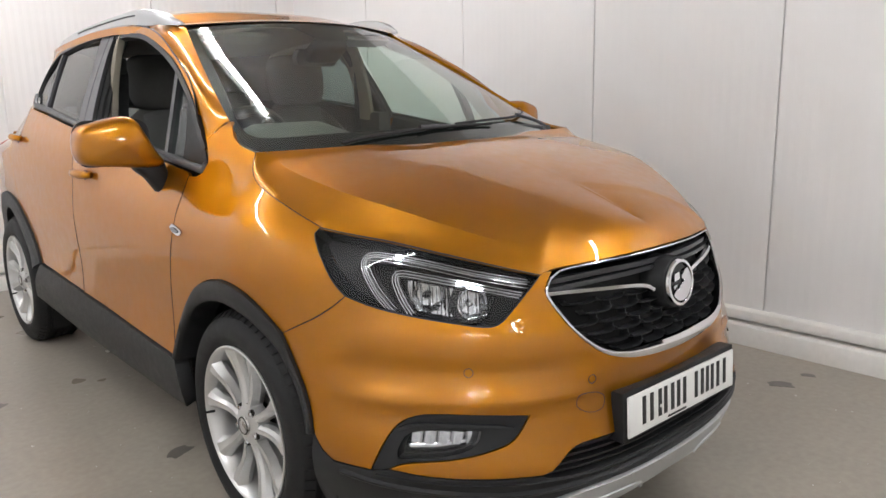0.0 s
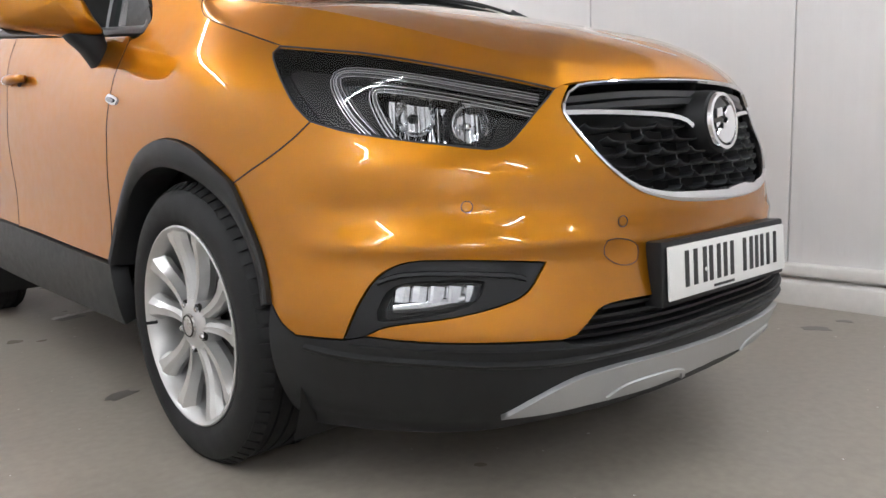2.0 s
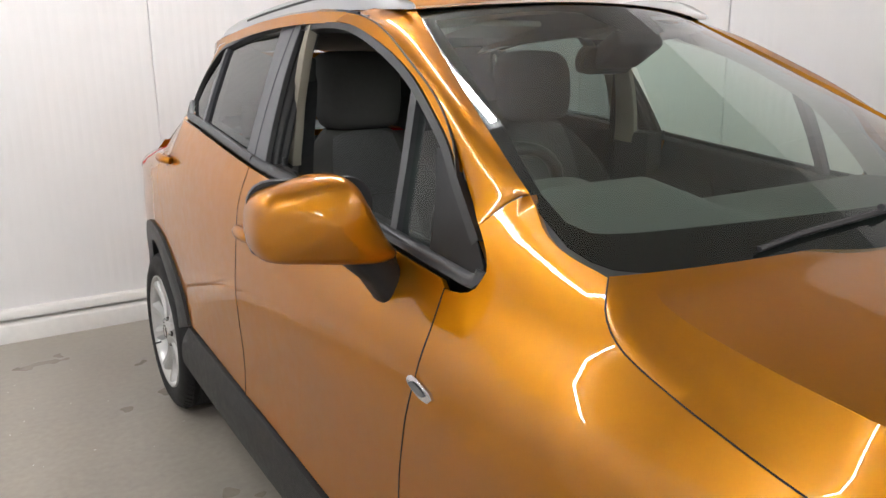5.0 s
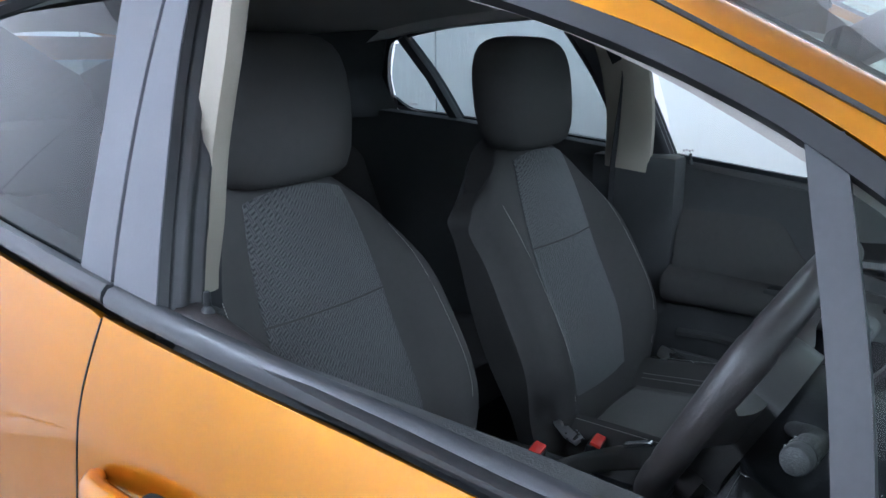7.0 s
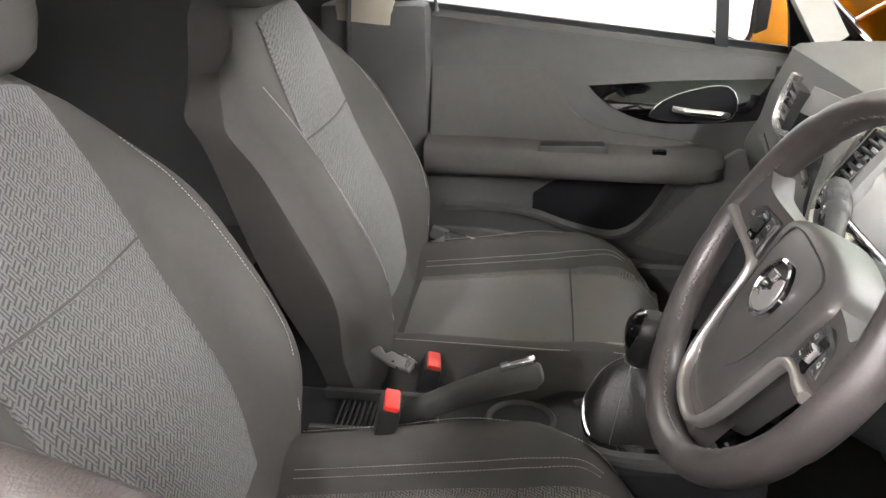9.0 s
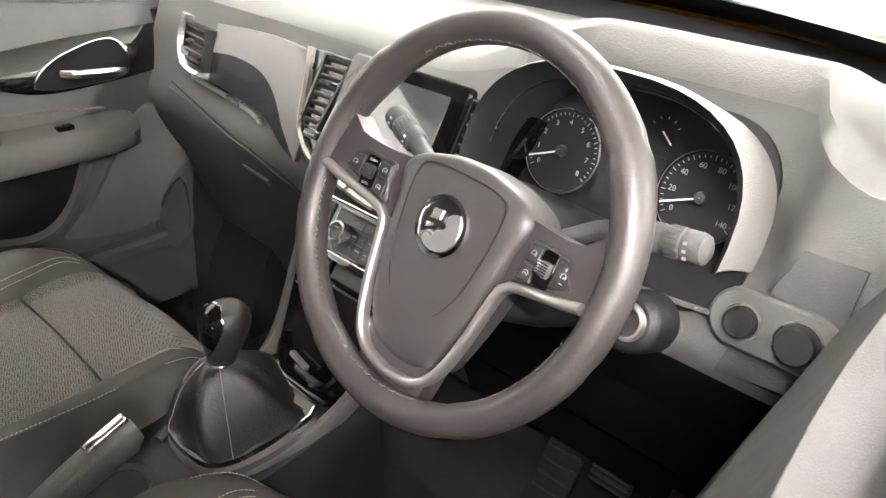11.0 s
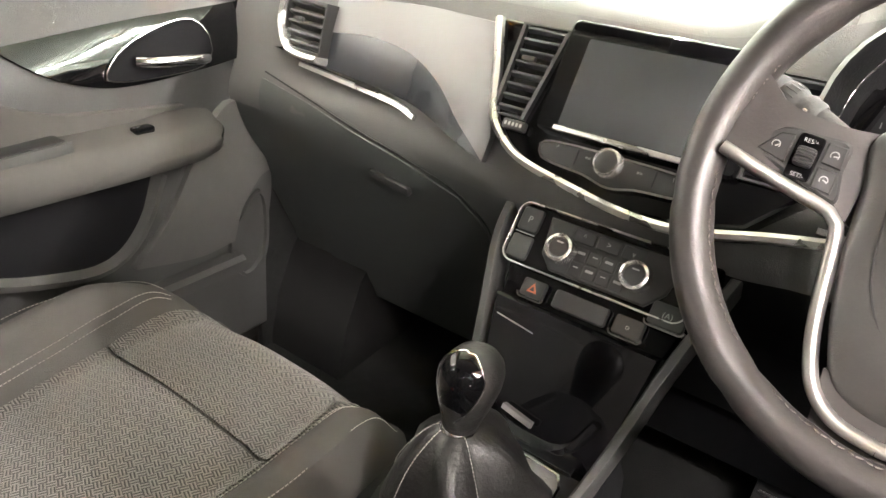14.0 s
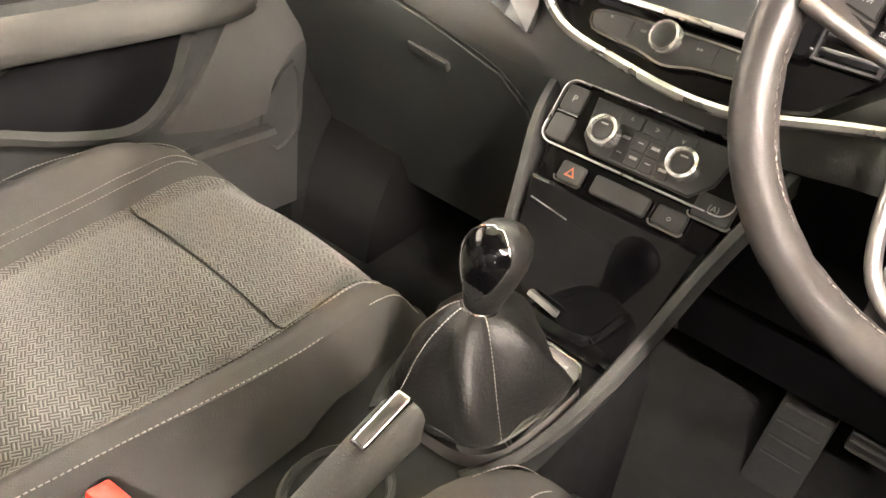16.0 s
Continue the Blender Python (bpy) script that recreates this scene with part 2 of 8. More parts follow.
def patch(name, S, loop, material, parent=None, label="", holes=(), grid=.03, lift=0, edge=.014, gap=.002, flip=False, out=1):
    """A panel cut out of the surface S by outlines in its two parameters, with turned-in edges. out: 1 or -1, the side of the normal that faces out."""
    loops = [[Vector(p) for p in l] for l in (loop, *holes)]
    pts, edges = [], []
    for l in loops:
        k = len(pts)
        pts += l
        edges += [(k + i, k + (i + 1) % len(l)) for i in range(len(l))]
    lo = [min(p[i] for p in loops[0]) for i in (0, 1)]
    hi = [max(p[i] for p in loops[0]) for i in (0, 1)]
    rim = np.array([tuple(p) for p in pts])
    for i in range(int((hi[0] - lo[0]) / grid) + 1):
        for j in range(int((hi[1] - lo[1]) / grid) + 1):
            q = (lo[0] + (i + .5) * grid, lo[1] + (j + .5) * grid)
            if inside(q, loops[0]) and not any(inside(q, l) for l in loops[1:]):
                if np.min(np.hypot(rim[:, 0] - q[0], rim[:, 1] - q[1])) > grid * .45:
                    pts.append(Vector(q))
    vs, _, fs, *_ = geometry.delaunay_2d_cdt([p.to_2d() for p in pts], edges, [], 0, 1e-6)
    tris = []
    for f in fs:
        c = sum((vs[i] for i in f), Vector((0, 0))) / len(f)
        if inside(c, loops[0]) and not any(inside(c, l) for l in loops[1:]):
            tris.append(tuple(f))
    N = [surf_normal(S, p) * out for p in vs]
    P = [Vector(S(*p)) + n * lift for p, n in zip(vs, N)]
    if tris:
        a, b, c = (P[i] for i in tris[0])
        if (b - a).cross(c - a).dot(N[tris[0][0]]) < 0:
            tris = [t[::-1] for t in tris]
    # edges: those used by one triangle only
    count = {}
    for t in tris:
        for i in range(3):
            e = (t[i], t[(i + 1) % 3])
            count[e] = 1
    border = [e for e in count if (e[1], e[0]) not in count]
    side = {}
    for a, b in border:
        o = (P[b] - P[a]).cross(N[a]).normalized()
        for i in (a, b):
            side[i] = side.get(i, Vector((0, 0, 0))) + o
    for i in side:
        side[i] = side[i].normalized()
        P[i] = P[i] - side[i] * gap
    normals, verts, faces = list(N), list(P), list(tris)
    if edge:
        top, low = {}, {}
        for i, o in side.items():
            top[i] = len(verts)
            verts.append(P[i] + o * .0008 - N[i] * .0012)
            normals.append((o + N[i] * .3).normalized())
            low[i] = len(verts)
            verts.append(P[i] + o * .0008 - N[i] * edge)
            normals.append(o)
        for a, b in border:
            faces.append((b, a, top[a], top[b]))
            faces.append((top[b], top[a], low[a], low[b]))
    return build(name, verts, faces, material, parent, label, True, normals, flip)


def ribbon(name, S, path, profile, material, parent=None, label="", flip=False, out=1, closed=False, ends=True):
    """A moulding laid on the surface S along a path in its parameters; profile: (across, up) pairs."""
    pts = [Vector(S(*p)) for p in path]
    nor = [surf_normal(S, p) * out for p in path]
    return sweep(name, pts, nor, profile, material, parent, label, flip, closed, ends)


def sweep(name, pts, nor, profile, material, parent=None, label="", flip=False, closed=False, ends=True, scale=None):
    pts, n, k = [Vector(p) for p in pts], len(pts), len(profile)
    verts, faces = [], []
    for i, p in enumerate(pts):
        a = pts[i - 1] if i or closed else p
        b = pts[(i + 1) % n] if i + 1 < n or closed else p
        t = (b - a).normalized()
        nn = Vector(nor[i]) if isinstance(nor, list) else Vector(nor)
        side = nn.cross(t).normalized()
        up = t.cross(side).normalized()
        sc = scale(i / max(1, n - 1)) if scale else 1
        verts += [p + side * u * sc + up * v * sc for u, v in profile]
    for i in range(n if closed else n - 1):
        for j in range(k):
            a, b = i * k, (i + 1) % n * k
            faces.append((a + j, a + (j + 1) % k, b + (j + 1) % k, b + j))
    if ends and not closed:
        faces += [tuple(reversed(range(k))), tuple(range((n - 1) * k, n * k))]
    ob = build(name, verts, faces, material, parent, label, True, None, flip)
    bm = bmesh.new()
    bm.from_mesh(ob.data)
    bmesh.ops.recalc_face_normals(bm, faces=bm.faces)
    for e in bm.edges:
        e.smooth = len(e.link_faces) == 2 and e.calc_face_angle(0) < radians(50)
    bm.to_mesh(ob.data)
    bm.free()
    return ob


def circle(r, n=8, squash=1):
    return [(r * math.cos(2 * math.pi * i / n), r * squash * math.sin(2 * math.pi * i / n)) for i in range(n)]


def tube(name, pts, r, material, parent=None, label="", n=8, up=(0, 0, 1), closed=False, flip=False, scale=None, gap=None):
    if gap:
        pts = spline(pts, gap, closed)
    pts = [Vector(p) for p in pts]
    nor = []
    for i, p in enumerate(pts):
        t = (pts[min(i + 1, len(pts) - 1)] - pts[max(i - 1, 0)]).normalized()
        u = Vector(up)
        if abs(t.dot(u)) > .97:
            u = Vector((1, 0, 0)) if abs(t.x) < .9 else Vector((0, 1, 0))
        nor.append((u - t * t.dot(u)).normalized())
    return sweep(name, pts, nor, circle(r, n), material, parent, label, flip, closed, True, scale)


def loft(name, rings, material, parent=None, label="", caps=True, closed=True, flip=False, angle=45):
    """A skin over rings of equally many points."""
    k = len(rings[0])
    verts = [v for r in rings for v in r]
    faces = []
    for i in range(len(rings) - 1):
        for j in range(k if closed else k - 1):
            a, b = i * k, (i + 1) * k
            faces.append((a + j, a + (j + 1) % k, b + (j + 1) % k, b + j))
    if caps and closed:
        faces += [tuple(reversed(range(k))), tuple(range((len(rings) - 1) * k, len(rings) * k))]
    ob = build(name, verts, faces, material, parent, label, True, None, flip)
    bm = bmesh.new()
    bm.from_mesh(ob.data)
    bmesh.ops.remove_doubles(bm, verts=bm.verts, dist=1e-5)
    bmesh.ops.recalc_face_normals(bm, faces=bm.faces)
    for e in bm.edges:
        e.smooth = len(e.link_faces) == 2 and e.calc_face_angle(0) < radians(angle) and not e.seam
    bm.to_mesh(ob.data)
    bm.free()
    return ob


def lathe(name, profile, material, parent=None, label="", n=48, m=None, closed=False):
    """profile: (radius, height) pairs, turned round z, then moved by m."""
    verts, faces, k = [], [], len(profile)
    m = m or Matrix()
    for i in range(n):
        a = 2 * math.pi * i / n
        verts += [m @ Vector((r * math.cos(a), r * math.sin(a), h)) for r, h in profile]
    for i in range(n):
        a, b = i * k, (i + 1) % n * k
        for j in range(k if closed else k - 1):
            faces.append((a + j, b + j, b + (j + 1) % k, a + (j + 1) % k))
    ob = build(name, verts, faces, material, parent, label)
    bm = bmesh.new()
    bm.from_mesh(ob.data)
    bmesh.ops.remove_doubles(bm, verts=bm.verts, dist=1e-6)
    bmesh.ops.recalc_face_normals(bm, faces=bm.faces)
    for e in bm.edges:
        e.smooth = len(e.link_faces) == 2 and e.calc_face_angle(0) < radians(40)
    bm.to_mesh(ob.data)
    bm.free()
    return ob


def box(name, size, m, material, parent=None, label="", bevel=.004, seg=2, taper=None):
    """A block with rounded edges; taper: x and y scale of its top."""
    bm = bmesh.new()
    bmesh.ops.create_cube(bm, size=1)
    for v in bm.verts:
        if taper and v.co.z > 0:
            v.co.x *= taper[0]
            v.co.y *= taper[1]
        v.co = Vector((v.co.x * size[0], v.co.y * size[1], v.co.z * size[2]))
    if bevel:
        bmesh.ops.bevel(bm, geom=bm.edges[:], offset=min(bevel, .49 * min(size)), segments=seg, profile=.6, affect="EDGES")
    bm.transform(m)
    return part(name, bm, material, parent, label, True, 40)


def plate_of(name, loop, thick, m, material, parent=None, label="", bevel=.001):
    """A flat plate cut to an outline in x and y, its top at z = 0 of the pose m."""
    bm = bmesh.new()
    f = bm.faces.new([bm.verts.new((p[0], p[1], 0)) for p in loop])
    bm.normal_update()
    if f.normal.z < 0:
        f.normal_flip()
    ret = bmesh.ops.extrude_face_region(bm, geom=[f])
    bmesh.ops.translate(bm, verts=[v for v in ret["geom"] if isinstance(v, bmesh.types.BMVert)], vec=(0, 0, -thick))
    bmesh.ops.recalc_face_normals(bm, faces=bm.faces)
    if bevel:
        top = [e for e in bm.edges if all(abs(v.co.z) < 1e-6 for v in e.verts)]
        bmesh.ops.bevel(bm, geom=top, offset=bevel, segments=1, affect="EDGES")
    bm.transform(m)
    return part(name, bm, material, parent, label, True, 35)


def rrect(w, h, r, n=5):
    out = []
    for cx, cy, a0 in ((w / 2 - r, h / 2 - r, 0), (-w / 2 + r, h / 2 - r, 90), (-w / 2 + r, -h / 2 + r, 180), (w / 2 - r, -h / 2 + r, 270)):
        out += [(cx + r * math.cos(radians(a0 + 90 * i / n)), cy + r * math.sin(radians(a0 + 90 * i / n))) for i in range(n + 1)]
    return out


def flip_pose(m):
    return Matrix.Translation((2 * CX, 0, 0)) @ Matrix.Diagonal((-1, 1, 1, 1)) @ m

# ---- the bay: floor, white panel walls, kerb, ceiling with tubes ----
X0, X1, Y0, Y1, HIGH = -1.84, 4.2, -3.92, 6.5, 2.75
FLOOR = floor_mat()
WALLM = mat("white_wall_panel", (.80, .785, .78), .32, bump=.0, scale=5, vary=.025, rvary=.1)
KERBM = mat("white_painted_kerb", (.76, .74, .71), .5, bump=.15, scale=30, vary=.06)
CEILM = mat("grey_ceiling", (.60, .60, .595), .7, scale=10, vary=.05)
BATTEN = mat("white_batten", (.75, .75, .74), .5)


def slab(name, lo, hi, material, label, category=""):
    size = [b - a for a, b in zip(lo, hi)]
    ob = box(name, size, pose(*[(a + b) / 2 for a, b in zip(lo, hi)]), material, None, "", 0)
    return tagged(ob, label, category or name.split("_")[0], kind="structure")


slab("floor", (X0 - .1, Y0 - .1, -.1), (X1 + .1, Y1 + .1, 0), FLOOR, "grey resin workshop floor with dull scuffs")
slab("ceiling", (X0 - .1, Y0 - .1, HIGH), (X1 + .1, Y1 + .1, HIGH + .1), CEILM, "plain grey ceiling over the bay")


def ribbed_wall(name, a, b, face, joint, label):
    """A wall of tall white panels, finely ribbed, with thin joints; a, b: floor corners, face: inward normal, joint: where along the wall one joint lies."""
    a, b, face = Vector((*a, 0)), Vector((*b, 0)), Vector((*face, 0))
    run = (b - a).normalized()
    length = (b - a).length
    stations = [(i * .025, .0014 if i % 2 else 0) for i in range(1, int(length / .025))]
    joints = [joint + 1.081 * k for k in range(-8, 9) if .05 < joint + 1.081 * k < length - .05]
    stations = [p for p in stations if min(abs(p[0] - j) for j in joints) > .010]
    stations += [(j + u, v) for j in joints for u, v in ((-.0045, .0006), (-.003, -.012), (.003, -.012), (.0045, .0006))]
    stations = [(0, 0)] + sorted(stations) + [(length, 0)]
    n = len(stations) - 1
    verts, faces = [], []
    for s, d in stations:
        for z in (0, HIGH):
            verts.append(a + run * s + face * d + Vector((0, 0, z)))
        for z in (0, HIGH):
            verts.append(a + run * s - face * .1 + Vector((0, 0, z)))
    for i in range(n):
        k = i * 4
        faces.append((k, k + 4, k + 5, k + 1))
        faces.append((k + 2, k + 3, k + 7, k + 6))
        faces.append((k + 1, k + 5, k + 7, k + 3))
    faces += [(0, 1, 3, 2), (n * 4, n * 4 + 2, n * 4 + 3, n * 4 + 1)]
    ob = build(name, verts, faces, WALLM, smooth=False)
    bm = bmesh.new()
    bm.from_mesh(ob.data)
    bmesh.ops.recalc_face_normals(bm, faces=bm.faces)
    bm.to_mesh(ob.data)
    bm.free()
    return tagged(ob, label, "wall", kind="structure")


ribbed_wall("wall_west", (X0, Y1), (X0, Y0), (1, 0), Y1 + .719, "white insulated wall panels with fine upright ribs")
ribbed_wall("wall_south", (X0, Y0), (X1, Y0), (0, 1), .497 - X0, "white insulated wall panels behind the car")
ribbed_wall("wall_east", (X1, Y0), (X1, Y1), (-1, 0), .4, "white insulated wall panels beside the bay")
ribbed_wall("wall_north", (X1, Y1), (X0, Y1), (0, -1), .4, "white insulated wall panels at the bay's front")


def kerb(name, a, b, face):
    a, b, face = Vector((*a, 0)), Vector((*b, 0)), Vector((*face, 0))
    prof = [(0, 0), (.075, 0), (.075, .095), (.068, .103), (.004, .110), (.004, .127), (.05, .129), (.05, .168), (.042, .176), (0, .178)]
    ring = lambda p: [p + face * u + Vector((0, 0, z)) for u, z in prof]
    ob = loft(name, [ring(a), ring(b)], KERBM)
    return tagged(ob, "white painted kerb along the wall foot", "kerb", kind="structure")


kerb("kerb_west", (X0, Y1), (X0, Y0), (1, 0))
kerb("kerb_south", (X0, Y0), (X1, Y0), (0, 1))
kerb("kerb_east", (X1, Y0), (X1, Y1), (-1, 0))

GLOW = glow_mat("lit_tube", (1, .985, .965), TUBE_POWER)


def ceiling_tube(x, y, length, turn):
    t = thing("ceiling_light", "long lit white tube lamp on the ceiling", "lamp", (x, y, HIGH), "ceiling tubes")
    t.rotation_euler = (0, 0, radians(turn))
    box("housing", (.09, length + .06, .05), pose(0, 0, -.026), BATTEN, t, "white metal batten", .008)
    tube("tube", [(0, -length / 2, -.072), (0, length / 2, -.072)], .022, GLOW, t, "lit tube", 10)
    return t


# the last tube is unseen, added to brighten the bonnet and west wall
for tx, ty, tl, tr in ((.10, -2.15, 2.3, 0), (2.6, -2.2, 2.7, 90), (3.0, 1.0, 3.0, 90), (2.0, 4.2, 1.35, 0), (.2, 4.4, 1.35, 0), (3.6, 4.4, 1.35, 0), (-.8, 2.3, 1.8, 0)):
    ceiling_tube(tx, ty, tl, tr)


def floor_scrap():
    """A curled strip of peeled floor paint."""
    t = thing("paint_scrap", "thin curled pale strip of peeled paint on the floor", "scrap", (.48, -2.05, 0))
    top = [(-.13, -.03), (-.06, .0), (.0, .012), (.07, .035), (.13, .05)]
    rings = []
    for i, (x, y) in enumerate(spline(top, .02)):
        w = .012 + .010 * math.sin(i * 1.9) ** 2
        h = .003 + .006 * math.sin(i * 1.1) ** 2
        rings.append([Vector((x, y - w, .001)), Vector((x, y - w * .4, h)), Vector((x, y + w * .5, h * .8)), Vector((x, y + w, .001)), Vector((x, y, .0005))])
    loft("strip", rings, KERBM, t, "", angle=60)
    return t


floor_scrap()
rng = random.Random(7)
bm = bmesh.new()
for k in range(420):
    x, y = rng.uniform(X0 + .2, 2.4), rng.uniform(Y0 + .3, 2.2)
    r = rng.uniform(.001, .0045)
    n = rng.randint(5, 7)
    bm.faces.new([bm.verts.new((x + r * rng.uniform(.6, 1.3) * math.cos(2 * math.pi * i / n), y + r * rng.uniform(.6, 1.3) * math.sin(2 * math.pi * i / n), .0012)) for i in range(n)])
flecks = part("floor_flecks", bm, BATTEN, None, "", False)
tagged(flecks, "small pale flecks of grit scattered on the floor", "grit", kind="stuff")
STAIN = mat("dark_floor_stain", (.12, .11, .095), .3, vary=.2, scale=20)
for sx_, sy_, r in ((.542, -1.969, .06), (-1.39, .66, .05), (-1.58, .70, .03), (.80, -.63, .05), (1.2, -1.6, .04)):
    o = spline([(r * (1.5 if k % 2 else .9) * math.cos(k * .785), r * (.5 if k % 3 else .8) * math.sin(k * .785)) for k in range(8)], .02, True)
    st = plate_of("floor_stain", o, .0006, pose(sx_, sy_, .0008, 0, 0, 37 * sx_), STAIN, None, "", 0)
    tagged(st, "small dark scuffed stain on the grey floor", "stain", "floor stains")

# ---- the car ----
car = thing("car", "amber metallic compact crossover car, driver's window wound down", "car")


def both(fn):
    """Builds a part on the driver's side and mirrored on the other."""
    return [fn(False), fn(True)]


def around(loop):
    """An outline from the middle of the nose out and back, closed over the middle plane."""
    return loop + [Vector((2 * MID - p[0], p[1])) for p in reversed(loop)]


# outlines on the skin
SEAM_DOOR = [(-.40, .458), (-.402, .56), (-.398, .655), (-.360, .80), (-.332, .90), (-.322, .985), (-.335, 1.062)]
SEAM_HOOD = [(-.005, 1.146), (.018, 1.108), (.045, 1.085), (.084, 1.066), (.185, 1.037), (.274, 1.013), (.408, .973)]
LAMP_TOP = [(.408, .971), (.52, .957), (.631, .943), (.785, .914), (.90, .889), (1.018, .861)]
LAMP_LOW = [(1.018, .861), (.97, .815), (.926, .771), (.90, .752), (.868, .748), (.80, .757), (.706, .770), (.59, .790), (.51, .812)]
LAMP_OUT = [(.51, .812), (.475, .842), (.44, .888), (.410, .93), (.395, .957), (.408, .971)]
SEAM_BUMPER = [(.51, .812), (.47, .781), (.414, .747), (.35, .716), (.296, .69)]
ARCH_F = [(.296, .69), (.24, .725), (.15, .769), (.06, .789), (-.03, .788), (-.15, .755), (-.25, .685), (-.32, .61), (-.365, .53), (-.40, .458)]
ARCH_LOW = [(.296, .69), (.335, .63), (.378, .559), (.403, .50), (.416, .446)]
GRILLE = [(MID, .632), (1.33, .636), (1.24, .643), (1.165, .664), (1.10, .715), (1.055, .773), (1.030, .815), (1.032, .832)]
GRILLE_TOP = [(1.032, .832), (1.045, .852), (1.07, .866), (1.15, .874), (1.3, .879), (MID, .881)]

both(lambda f: patch("front_wing", skin, runs(
    SEAM_DOOR, [(-.335, 1.062), (-.290, 1.064), (-.260, 1.078), (-.249, 1.105), (-.273, 1.137), (-.316, 1.170)],
    [(-.316, 1.170), (-.285, 1.200), (-.26, 1.221), (-.228, 1.230)], [(-.228, 1.230), (-.188, 1.200), (-.155, 1.180), (-.095, 1.161), (-.005, 1.147)],
    SEAM_HOOD, LAMP_OUT[::-1], SEAM_BUMPER, ARCH_F), PAINT, car, flip=f))

FOG_EDGE = [(.634, .399), (.66, .414), (.70, .424), (.79, .437), (.869, .454), (.925, .477), (.965, .531)]
FOG_TOP = [(.965, .531), (.86, .539), (.754, .542), (.70, .535), (.655, .51), (.62, .46), (.588, .389)]
CHIN = [(MID, .440), (1.30, .441), (1.152, .443), (1.09, .441), (1.06, .432), (1.032, .408), (1.01, .390), (.985, .384)]
CHIN_LOW = [(.985, .384), (.905, .387), (.789, .390), (.71, .393), (.634, .399)]
half = runs(CHIN, CHIN_LOW, FOG_EDGE, FOG_TOP, [(.588, .389), (.48, .387)], [(.48, .387), (.445, .408), (.416, .446)],
            ARCH_LOW[::-1], SEAM_BUMPER[::-1], LAMP_LOW[::-1], [(1.018, .861), (1.035, .870), (1.052, .868)],
            [(1.052, .868), (1.040, .852), (1.026, .825), (1.030, .806)],
            [(1.030, .806), (1.055, .766), (1.10, .710), (1.165, .658), (1.24, .636), (1.33, .629), (MID, .626)])
patch("front_bumper", skin, around(half + [Vector((MID, .626))]), PAINT, car, grid=.018)


# bonnet: ribs that fan from its edge to a spine along the middle
def bonnet_edge():
    line = [Vector(skin(*p)) for p in runs(SEAM_HOOD, LAMP_TOP, [(1.018, .861), (1.05, .871), (1.10, .876), (1.3, .885), (MID, .887)], gap=.02)]
    line.append(Vector(skin(MID, .887)))
    rear = [Vector((CX + (.735 - CX) * (1 - k / 12), -.005 + .115 * (1 - (1 - k / 12) ** 2), 1.146 + .006 * (k / 12))) for k in range(12)]
    return rear, line


SPINE = [(-.02, 1.158), (.1, 1.148), (.3, 1.112), (.5, 1.062), (.65, 1.017), (.78, .966), (.86, .928), (.892, .905)]


